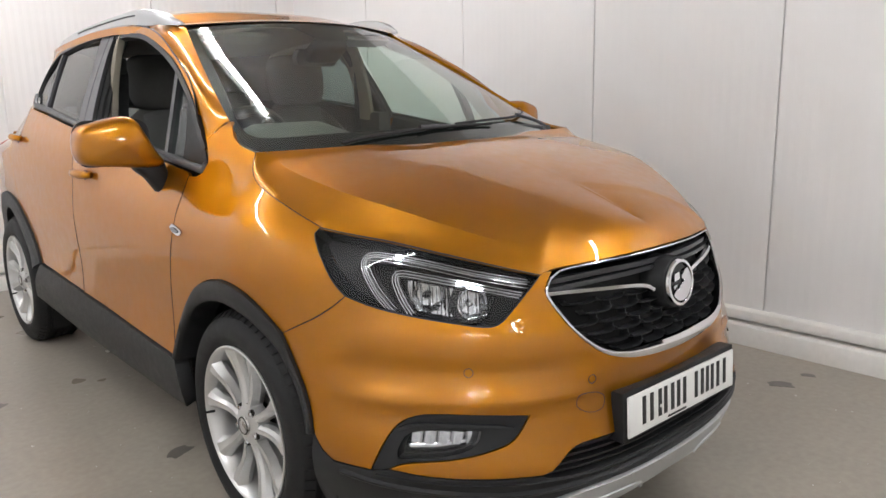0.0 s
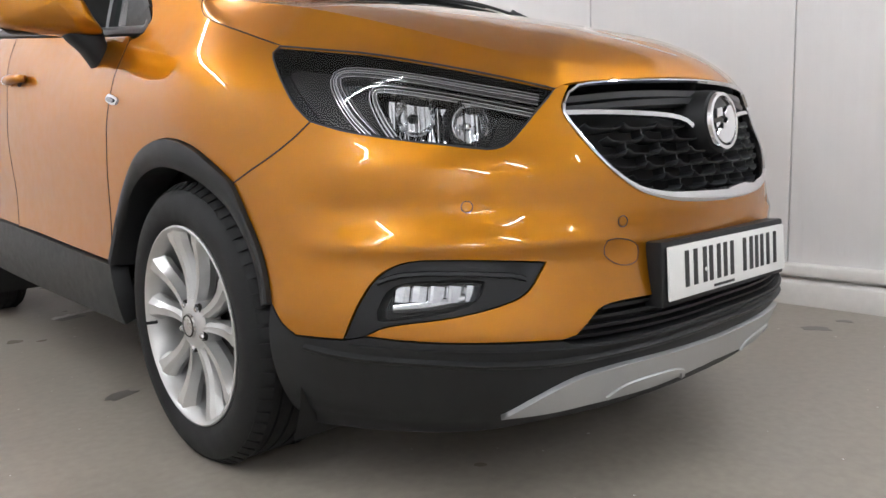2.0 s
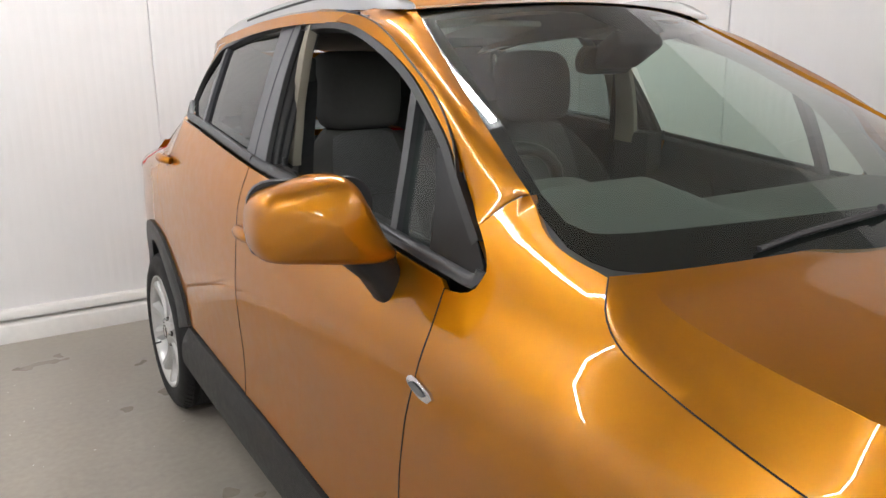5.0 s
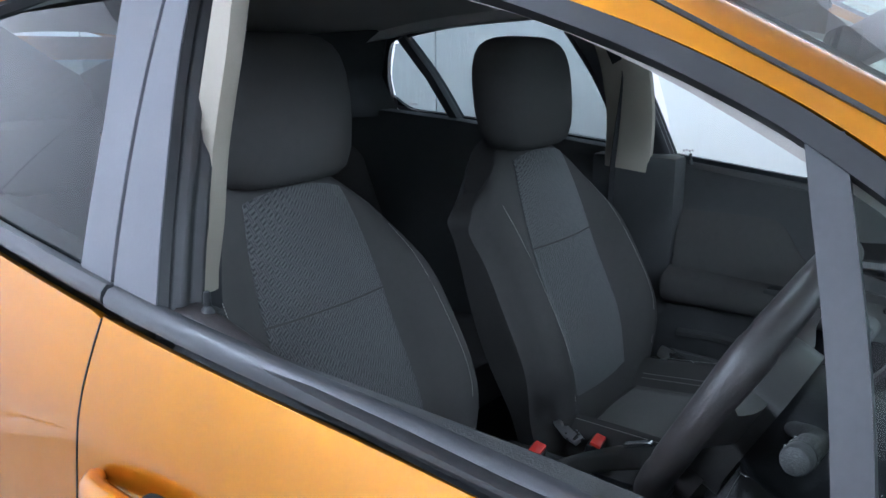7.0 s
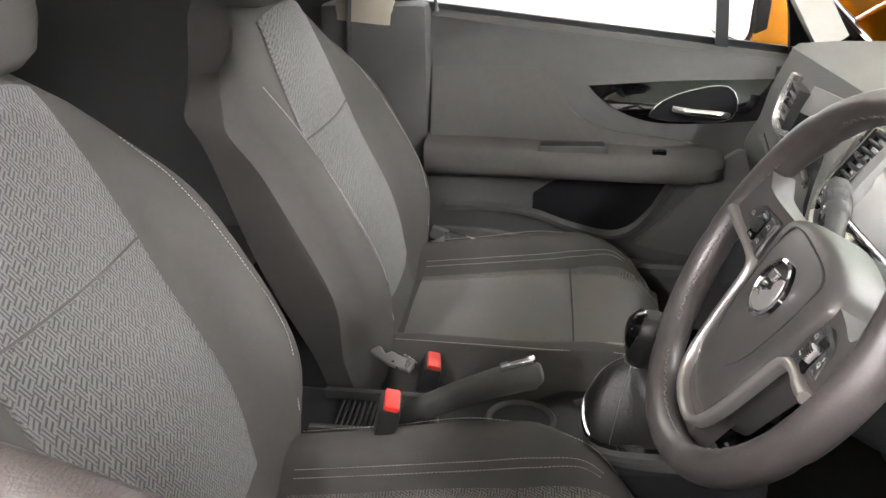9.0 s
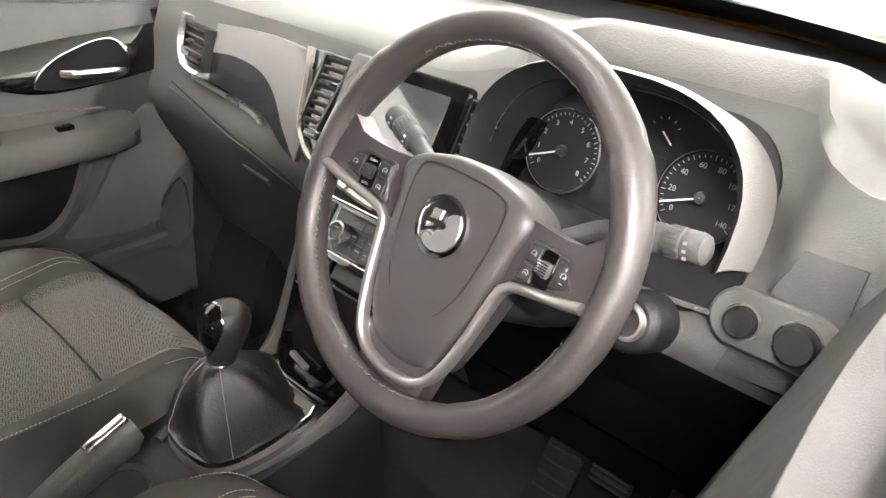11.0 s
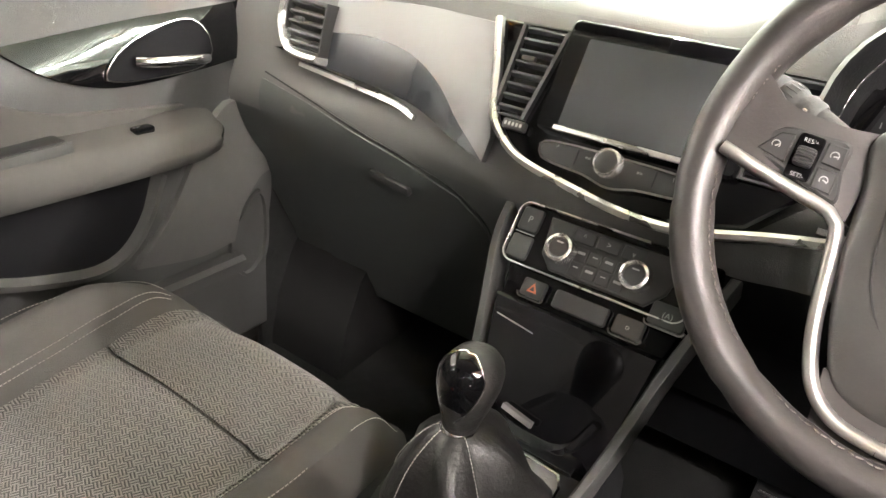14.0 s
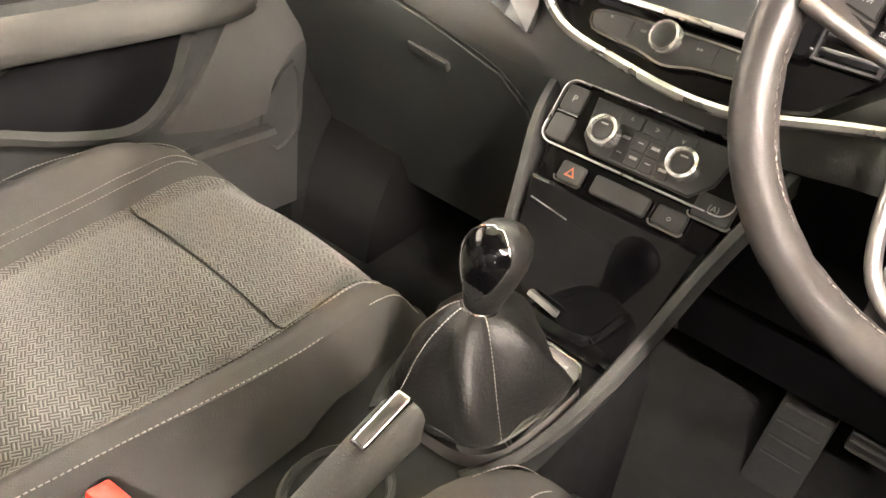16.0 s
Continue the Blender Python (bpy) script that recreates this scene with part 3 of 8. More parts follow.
def bonnet():
    _, edge = bonnet_edge()
    edge = [e + Vector((0, 0, .001)) for e in edge]
    n, m = len(edge), 50
    length = [0]
    for a, b in zip(edge, edge[1:]):
        length.append(length[-1] + (b - a).length)
    grid = []
    for i, e in enumerate(edge):
        q = length[i] / length[-1]
        y = .105 + (.80 - .105) * (q ** 1.05)
        top = Vector((CX, y, curve(y, SPINE)))
        fall = (curve(y + .02, SPINE) - curve(y - .02, SPINE)) / .04  # the ribs reach the spine with its own slope
        row = []
        for j in range(m + 1):
            v = j / m
            vc = .10
            fc = curve(q, [(0, .34), (.12, .56), (.24, .62), (.36, .54), (.52, .38), (.75, .28)])
            crease = fc * (v / vc) ** 1.15 if v < vc else fc + (1 - fc) * (1 - max(0, 1 - (v - vc) / (1 - vc)) ** 2.3)
            plain = 1 - (1 - v) ** 2.5
            k = step(-.02, .06, q) * step(.84, .44, q)
            h = plain * (1 - k) + crease * k
            p = e.lerp(top, v)
            p.y += .13 * v * (1 - v) ** 2 * step(.10, 0, q)  # the rear edge bows along the windscreen
            row.append(Vector((p.x, p.y, e.z + (top.z - e.z) * h + fall * (top.y - e.y) * (v ** 3 - v ** 2))))
        grid.append(row)
    # even out the ribs from one to the next, but for the edge and the spine
    for _ in range(60):
        last = [[p.z for p in row] for row in grid]
        for i in range(1, n - 1):
            for j in range(1, m):
                grid[i][j].z = .5 * last[i][j] + .25 * (last[i - 1][j] + last[i + 1][j])
    verts = [p for row in grid for p in row]
    k = m + 1
    verts += [Vector((2 * CX - p.x, p.y, p.z)) for p in verts]
    off = n * k
    faces = []
    for i in range(n - 1):
        for j in range(m):
            a = i * k + j
            faces.append((a, a + 1, a + k + 1, a + k))
            faces.append((off + a, off + a + k, off + a + k + 1, off + a + 1))
    # rear strip between the first rib and the windscreen's foot
    bm = bmesh.new()
    vs = [bm.verts.new(v) for v in verts]
    for f in faces:
        bm.faces.new([vs[i] for i in f])
    # the crease stays crisp between its two ends
    for s in (0, off):
        for i in range(n - 1):
            if .03 < length[i] / length[-1] < .62:
                e = bm.edges.get((vs[s + i * k + 5], vs[s + (i + 1) * k + 5]))
                if e:
                    e.seam = True
    # turned-down edge
    low = {}
    for s in (0, off):
        for i in range(n):
            p = verts[s + i * k]
            low[s + i] = bm.verts.new(p + Vector((0, -.004, -.005)))
        for i in range(n - 1):
            bm.faces.new((vs[s + i * k], vs[s + i * k + k], low[s + i + 1], low[s + i]))
    bmesh.ops.remove_doubles(bm, verts=bm.verts, dist=2e-4)
    bmesh.ops.recalc_face_normals(bm, faces=bm.faces)
    return part("bonnet", bm, PAINT, car, "creased amber bonnet", True, 50)


bonnet()
for f_ in (False, True):
    for seam_ in (SEAM_HOOD, SEAM_DOOR, SEAM_BUMPER):
        ribbon("panel_gap", skin, spline(seam_, .02), [(-.0013, -.004), (-.0011, .0010), (.0011, .0010), (.0013, -.004)], VOID, car, "", flip=f_)


# ---- headlamps ----
def headlamp(f):
    lamp = new("headlamp")
    lamp.parent = car
    lamp["label"] = "clear headlamp with bright light bars in a black body"
    ring = runs(LAMP_TOP, LAMP_LOW, LAMP_OUT)
    patch("lens", skin, ring, LENS, lamp, "clear lens", edge=0, gap=.004, flip=f, lift=.001)
    patch("body", skin, ring, SMOKE, lamp, "dark lamp bowl", edge=0, gap=.001, lift=-.075, flip=f)
    loop = [Vector(skin(*p)) for p in ring]
    nrm = [surf_normal(skin, p) for p in ring]
    loft("bezel", [[p - n * .002 for p, n in zip(loop, nrm)], [p - n * .078 for p, n in zip(loop, nrm)]], PIANO, lamp, caps=False, flip=f)
    deep = lambda s, z: tuple(Vector(skin(s, z)) - surf_normal(skin, (s, z)) * .022)
    deeper = lambda s, z: tuple(Vector(skin(s, z)) - surf_normal(skin, (s, z)) * .045)
    ribbon("rim", skin, ring, [(-.002, 0), (-.0018, .0015), (.0018, .0015), (.002, 0)], SEAL, lamp, flip=f, closed=True)
    # the hooked light bars: a clear ribbed band between thin bright lines
    strip = lambda c, w, h: [(c - w, 0), (c - w * .8, h), (c + w * .8, h), (c + w, 0)]
    bar = spline([(.640, .781), (.596, .826), (.560, .886), (.562, .908), (.598, .914), (.72, .898), (.86, .869), (.985, .844)], .01)
    ribbon("light_bar", deep, bar, strip(.0015, .0055, .006), CLEARBAR, lamp, "clear ribbed light bar", flip=f)
    for c in (-.0105, -.0015, .0045, .0105):
        ribbon("light_line", deep, bar, strip(c, .0010, .010), CHROME, lamp, "thin bright line", flip=f)
    ribbon("bar_bed", deep, bar, [(-.012, -.02), (-.012, -.002), (.012, -.002), (.012, -.02)], SMOKE, lamp, "", flip=f)
    inner = spline([(.688, .776), (.664, .81), (.644, .856), (.650, .873), (.69, .872), (.80, .853), (.90, .832), (.968, .817)], .01)
    ribbon("light_bar", deep, inner, strip(0, .0035, .006), CLEARBAR, lamp, "clear ribbed light bar", flip=f)
    for c in (-.007, 0, .007):
        ribbon("light_line", deep, inner, strip(c, .0011, .011), CHROME, lamp, "", flip=f)
    ribbon("bar_bed", deep, inner, [(-.009, -.035), (-.009, -.002), (.009, -.002), (.009, -.035)], PIANO, lamp, "", flip=f)
    # fluted mirror walls behind the bowls
    flute = lambda s, z: tuple(Vector(skin(s, z)) - surf_normal(skin, (s, z)) * (.052 + .005 * abs(math.sin(s * 150)) - .35 * max(0, z - .80) ** 1.2))
    wall = runs([(.672, .860), (.80, .842), (.905, .820)], [(.905, .820), (.89, .785), (.872, .764)], [(.872, .764), (.78, .774), (.690, .784)], [(.690, .784), (.668, .82), (.672, .860)], gap=.006)
    patch("fluted_mirror", flute, wall, REFLECTOR, lamp, "fluted bright mirror", edge=0, gap=0, grid=.006, flip=f)
    for s, z, r, dark in ((.722, .822, .040, False), (.836, .803, .041, True)):
        c, n = Vector(deeper(s, z)), surf_normal(skin, (s, z))
        fwd = (n + Vector((0, .8, 0))).normalized()
        m = Matrix.Translation(c - fwd * .024) @ fwd.to_track_quat("Z", "Y").to_matrix().to_4x4()
        if f:
            m = flip_pose(m)
        rings = []
        for q, h in ((.12, 0), (.45, .006), (.72, .018), (.9, .034), (1, .046)):
            rings.append([m @ Vector((r * q * (1 + .03 * (k % 2)) * math.cos(math.pi * k / 24), r * q * (1 + .03 * (k % 2)) * math.sin(math.pi * k / 24), h)) for k in range(48)])
        loft("reflector", rings, REFLECTOR, lamp, "bright reflector bowl", caps=False, angle=20)
        if dark:
            lathe("ring", [(r - .004, .040), (r + .001, .050), (r + .010, .050), (r + .012, .036), (r + .012, .02)], PIANO, lamp, "dark ring round the bowl", 36, m)
            lathe("ring", [(r - .006, .044), (r - .003, .049), (r, .047)], CHROME, lamp, "", 36, m)
        lathe("bulb", [(.0005, .036), (.006, .034), (.0095, .024), (.0095, .004)], CHROME if dark else SMOKE, lamp, "", 14, m)
    shelf = spline([(.70, .868), (.80, .852), (.90, .831), (.96, .818)], .02)
    ribbon("shelf", deeper, shelf, strip(0, .012, .008), PIANO, lamp, flip=f)
    blade = runs([(.905, .818), (.985, .803)], [(.985, .803), (.955, .79), (.93, .766)], [(.93, .766), (.90, .758), (.875, .764)], [(.875, .764), (.89, .785), (.905, .818)])
    patch("side_mirror", skin, blade, SMOKE, lamp, "", lift=-.03, edge=.01, flip=f)
    return lamp


both(headlamp)


# ---- grille ----
def emblem(m, r, material, parent):
    """A plain bright shape on a dark disc: a broad hooked body and a small square beside it."""
    arc = [(r * .97 * math.cos(radians(a)), r * .97 * math.sin(radians(a))) for a in range(215, 406, 10)]
    hook = spline([(r * x, r * y) for x, y in ((.69, .69), (.40, .62), (.22, .44), (.05, .34), (.12, .16), (.30, .10), (.18, -.08), (-.12, -.14), (-.18, -.34), (-.42, -.30), (-.60, -.42), (-.79, -.56))], r * .1)
    plate_of("emblem", arc[:-1] + [tuple(p) for p in hook[:-1]], r * .09, m @ pose(0, 0, r * .09), material, parent, "plain bright emblem shape", r * .02)
    plate_of("emblem", [(r * x, r * y) for x, y in ((-.62, .12), (-.10, .20), (-.12, .58), (-.58, .52))], r * .09, m @ pose(0, 0, r * .08), material, parent, "", r * .02)
    plate_of("emblem", [(r * x, r * y) for x, y in ((-.72, -.10), (-.36, -.04), (-.40, -.16), (-.70, -.30))], r * .09, m @ pose(0, 0, r * .07), material, parent, "", r * .02)


def grille():
    g = new("grille")
    g.parent = car
    g["label"] = "black honeycomb grille in a chrome surround"
    ring = around(runs(GRILLE, GRILLE_TOP) + [Vector((MID, .881))])
    patch("backing", skin, ring, VOID, g, lift=-.055, edge=0, gap=0)
    loop = [Vector(skin(*p)) for p in ring]
    nrm = [surf_normal(skin, p) for p in ring]
    loft("surround", [[p - n * .001 for p, n in zip(loop, nrm)], [p - n * .06 for p, n in zip(loop, nrm)]], PIANO, g, caps=False)
    # chrome frame: broad at the foot, thin at the top
    low = runs(GRILLE[::-1]) + [Vector((MID, .632))]
    low = low + [Vector((2 * MID - p[0], p[1])) for p in low[-2::-1]]
    n = len(low)
    pts, nor = [Vector(skin(*p)) for p in low], [surf_normal(skin, p) for p in low]
    wide = lambda u: .30 + .85 * step(.12, .42, min(u, 1 - u))
    sweep("chrome_frame", pts, nor, [(-.013, -.004), (-.011, .004), (-.002, .008), (.009, .006), (.013, -.004)], CHROME, g, "bright chrome frame", scale=wide)
    top = runs(GRILLE_TOP) + [Vector((MID, .881))]
    top = top + [Vector((2 * MID - p[0], p[1])) for p in top[-2::-1]]
    ribbon("chrome_frame", skin, top, [(-.003, -.003), (-.002, .004), (.002, .004), (.003, -.003)], CHROME, g, "thin chrome edge")
    # bars above: black louvres and the chrome wing to the badge
    sunk = lambda d: (lambda s, z: tuple(Vector(skin(s, z)) - surf_normal(skin, (s, z)) * d))
    for z0, z1, h in ((.858, .862, .018), (.838, .846, .018)):
        line = spline([(1.045 if z0 > .85 else 1.04, z0 - .012), (1.2, z0), (MID, z1)], .03)
        line = line + [Vector((2 * MID - p[0], p[1])) for p in line[-2::-1]]
        ribbon("louvre", sunk(.03), line, [(-.006, -.01), (-.007, .012), (.004, .018), (.009, -.01)], TRIM, g)
    for s in (1, -1):
        path = [(1.034, .817), (1.10, .817), (1.2, .814), (1.30, .807), (1.345, .797), (1.365, .785)]
        line = spline([(p if s > 0 else (2 * MID - p[0], p[1])) for p in path], .02)
        ribbon("chrome_wing", sunk(.012), line, [(-.007, -.006), (-.006, .006), (.003, .008), (.007, -.006)], CHROME, g, "chrome wing bar")
    # honeycomb scales
    ringl = [Vector((p[0], p[1])) for p in runs(GRILLE, GRILLE_TOP)] + [Vector((MID, .881))]
    full = around(ringl)
    deepS = sunk(.022)
    for r in range(6):
        z = .653 + r * .0265
        for c in range(-6, 7):
            s = MID + (c + .5 * (r % 2)) * .092
            if z > .800 or not inside((s, z + .006), full) or not inside((s - .026, z), full) or not inside((s + .026, z), full):
                continue
            if abs(s - MID) < .06 and z > .735:
                continue
            a = [(s - .046, z + .010), (s - .036, z + .001), (s - .018, z - .001), (s + .018, z - .001), (s + .036, z + .001), (s + .046, z + .010)]
            ribbon("honeycomb", deepS, a, [(-.0016, -.024), (-.0022, .006), (.0012, .009), (.0030, -.024)], MESHM, g)
            if inside((s + .046, z + .020), full) and z < .76:
                ribbon("fin", deepS, [(s + .046, z + .009), (s + .044, z + .017), (s + .045, z + .0245)], [(-.0035, -.024), (-.0012, .004), (.0012, .004), (.0035, -.024)], MESHM, g)
    # badge
    c = Vector(skin(MID, .79)) + Vector((0, .002, 0))
    m = Matrix.Translation(c) @ pose(0, 0, 0, -90 + 6, 0, 0) @ Matrix.Diagonal((1, 1, -1, 1)) @ Matrix.Diagonal((-1, 1, 1, 1))
    m = Matrix.Translation(c) @ Vector((0, 1, .12)).normalized().to_track_quat("Z", "Y").to_matrix().to_4x4()
    lathe("badge_pod", [(.0005, .012), (.060, .012), (.068, .006), (.074, -.02), (.078, -.06)], PLASTIC, g, "black badge mount", 40, m)
    lathe("badge_ring", [(.052, .013), (.055, .021), (.062, .020), (.064, .012)], CHROME, g, "chrome badge ring", 48, m)
    lathe("badge_face", [(.0005, .015), (.052, .014)], PIANO, g, "dark badge face", 40, m)
    emblem(m @ pose(0, 0, .016), .051, CHROME, g)
    return g


grille()


# ---- lower front: fog lamps, intake, cladding, skid plate, number plate ----
def fog_lamp(f):
    g = new("fog_lamp")
    g.parent = car
    g["label"] = "oblong clear fog lamp in a black surround"
    hole = [(.656, .432), (.664, .468), (.688, .493), (.753, .503), (.850, .501), (.845, .482), (.825, .462), (.775, .446), (.70, .435)]
    hole = spline(hole, .015, True)
    outer = runs(FOG_EDGE, FOG_TOP, [(.588, .389), (.61, .391), (.634, .399)])
    patch("surround", skin, outer, PLASTIC, g, holes=[hole], lift=-.004, edge=.02, flip=f, grid=.025)
    ribbon("lip", skin, spline([(.655, .500), (.70, .515), (.80, .517), (.90, .510), (.925, .503)], .02), [(-.006, -.008), (-.004, .005), (.003, .004), (.007, -.008)], PLASTIC, g, flip=f)
    patch("lens", skin, hole, LENS, g, "clear fog lamp lens", lift=-.016, edge=0, flip=f)
    patch("reflector", skin, hole, SMOKE, g, lift=-.05, edge=0, gap=-.004, flip=f)
    sunk = lambda s, z: tuple(Vector(skin(s, z)) - surf_normal(skin, (s, z)) * .038)
    for k in range(5):
        s = .690 + k * .034
        ribbon("facet", sunk, [(s, .466 + .0002 * k), (s + .004, .497)], [(-.016, 0), (-.010, .004), (.010, .007), (.016, 0)], REFLECTOR, g, flip=f)
    ribbon("facet", sunk, spline([(.675, .455), (.75, .462), (.83, .478)], .02), [(-.010, 0), (-.006, .004), (.006, .004), (.010, 0)], REFLECTOR, g, flip=f)
    loop = [Vector(skin(*p)) for p in hole]
    nrm = [surf_normal(skin, p) for p in hole]
    loft("bowl", [[p - n * .005 for p, n in zip(loop, nrm)], [p - n * .052 for p, n in zip(loop, nrm)]], PLASTIC, g, caps=False, flip=f)


both(fog_lamp)

lower = runs([(MID, .376), (1.25, .374), (1.08, .370), (1.0, .374), (.985, .382)], [(.985, .382), (.905, .385), (.789, .388), (.71, .391), (.634, .397), (.588, .387)],
             [(.588, .387), (.48, .385)], [(.48, .385), (.445, .406), (.414, .446)], [(.414, .446), (.405, .40), (.40, .30), (.405, .20)],
             [(.405, .20), (.44, .168), (.55, .168), (.70, .172), (.85, .178), (1.0, .20), (1.2, .212), (MID, .215)])
patch("front_skirt", skin, around(lower + [Vector((MID, .215))]), CLAD, car, "dark grey plastic front skirt", edge=.03)
line = spline([(.50, .362), (.60, .353), (.75, .347), (.95, .337), (1.1, .340), (1.3, .345), (MID, .347)], .03)
line = line + [Vector((2 * MID - p[0], p[1])) for p in line[-2::-1]]
ribbon("skirt_ridge", skin, line, [(-.010, -.004), (-.002, .007), (.006, .009), (.012, -.004)], CLAD, car)
line = spline([(.60, .378), (.75, .374), (.95, .366), (1.1, .362), (1.3, .364), (MID, .364)], .03)
line = line + [Vector((2 * MID - p[0], p[1])) for p in line[-2::-1]]
ribbon("skirt_ridge", skin, line, [(-.006, -.004), (-.003, .004), (.003, .005), (.006, -.004)], PLASTIC, car)

ring = around(runs([(MID, .376), (1.25, .374), (1.08, .370), (1.0, .374), (.985, .383)], [(.985, .383), (1.01, .392), (1.032, .410), (1.06, .434), (1.09, .443), (1.152, .445), (1.30, .443), (MID, .442)])
              + [Vector((MID, .442))])
loop, nrm = [Vector(skin(*p)) for p in ring], [surf_normal(skin, p) for p in ring]
intake = new("lower_intake")
intake.parent = car
patch("backing", skin, ring, VOID, intake, lift=-.07, edge=0)
loft("duct", [[p - n * .002 for p, n in zip(loop, nrm)], [p - n * .072 for p, n in zip(loop, nrm)]], PLASTIC, intake, caps=False)
for z in (.385, .402, .420, .436):
    s0 = curve(z, [(.38, .99), (.40, 1.02), (.42, 1.045), (.436, 1.075)])
    line = spline([(s0, z), (1.2, z), (MID, z + .002)], .03)
    line = line + [Vector((2 * MID - p[0], p[1])) for p in line[-2::-1]]
    ribbon("slat", skin, line, [(-.003, -.03), (-.0035, -.010), (.003, -.007), (.004, -.03)], PLASTIC, intake)

top = [(.88, .224), (.91, .245), (.944, .268), (1.006, .301), (1.06, .314), (1.14, .320), (1.28, .319), (MID, .316)]
low = [(MID, .252), (1.34, .249), (1.228, .243), (1.073, .238), (.964, .228), (.88, .224)]
patch("skid_plate", skin, runs(top, [(MID, .316)] + [(2 * MID - p[0], p[1]) for p in top[-2::-1]], [(2 * MID - p[0], p[1]) for p in low[::-1]], low),
      SILVER, car, "silver painted skid plate", lift=.012, edge=.03)
for s in (1, -1):
    pts = [(1.09, .246), (1.13, .268), (1.25, .272), (1.30, .262), (1.31, .246)]
    ribbon("skid_rib", skin, spline([(p if s > 0 else (2 * MID - p[0], p[1])) for p in pts], .02), [(-.008, .008), (-.005, .016), (.005, .016), (.008, .008)], SILVER, car)

# number plate on its holder
py = skin(MID, .5)[1]
PM = pose(CX - .005, py + .028, .486, 87, 0, 178.6)
box("plate_holder", (.545, .135, .045), PM @ pose(0, 0, -.028), PLASTIC, car, "black number plate holder", .006)
plate = box("number_plate", (.52, .111, .006), PM, PLATE, car, "white number plate with dark plain bars", .003)
for i, (bx, bw) in enumerate(((-.176, .052), (-.108, .044), (-.062, .016), (-.018, .048), (.072, .050), (.128, .044), (.190, .054))):
    for sgn in ((-1, 1) if bw > .03 else (0,)):
        box("bar", (.0165, .076, .0012), PM @ pose(bx + sgn * (bw / 2 - .009), .004, .0034), INK, plate, "", .0004, 1)
box("bar", (.09, .006, .0012), PM @ pose(-.04, -.047, .0034), INK, plate, "", .0004, 1)
lathe("screw", [(.0005, .0055), (.004, .005), (.006, .003)], WHITE, plate, "", 12, PM @ pose(-.118, -.006, 0))

for s, z in ((.826, .640), (1.128, .598), (2 * MID - .826, .640), (2 * MID - 1.128, .598)):
    n = surf_normal(skin, (s, z))
    m = Matrix.Translation(Vector(skin(s, z))) @ n.to_track_quat("Z", "Y").to_matrix().to_4x4()
    lathe("parking_sensor", [(.0005, .0015), (.0085, .0015), (.0095, .0006), (.0098, -.002), (.0115, -.003), (.012, .0006), (.0125, 0)], PAINT, car, "", 24, m)
    lathe("sensor_seam", [(.0100, .0004), (.0104, .0012), (.0118, .0012), (.0122, .0002)], SEAL, car, "", 24, m)
tow = spline([(1.085, .535), (1.09, .562), (1.135, .562), (1.165, .545), (1.16, .515), (1.12, .512)], .012, True)
ribbon("tow_eye_cover", skin, tow + tow[:1], [(-.0012, -.001), (-.0008, .0006), (.0008, .0006), (.0012, -.001)], SEAL, car, "round tow eye cover seam")


# ---- sides ----
DOOR_B = [(-1.31, 1.176), (-1.315, 1.10), (-1.322, 1.0), (-1.34, .86), (-1.34, .70), (-1.335, .50)]
belt = lambda y0, y1, d, n=8: [(y0 + (y1 - y0) * i / n, curve(y0 + (y1 - y0) * i / n, BELT) + d) for i in range(n + 1)]


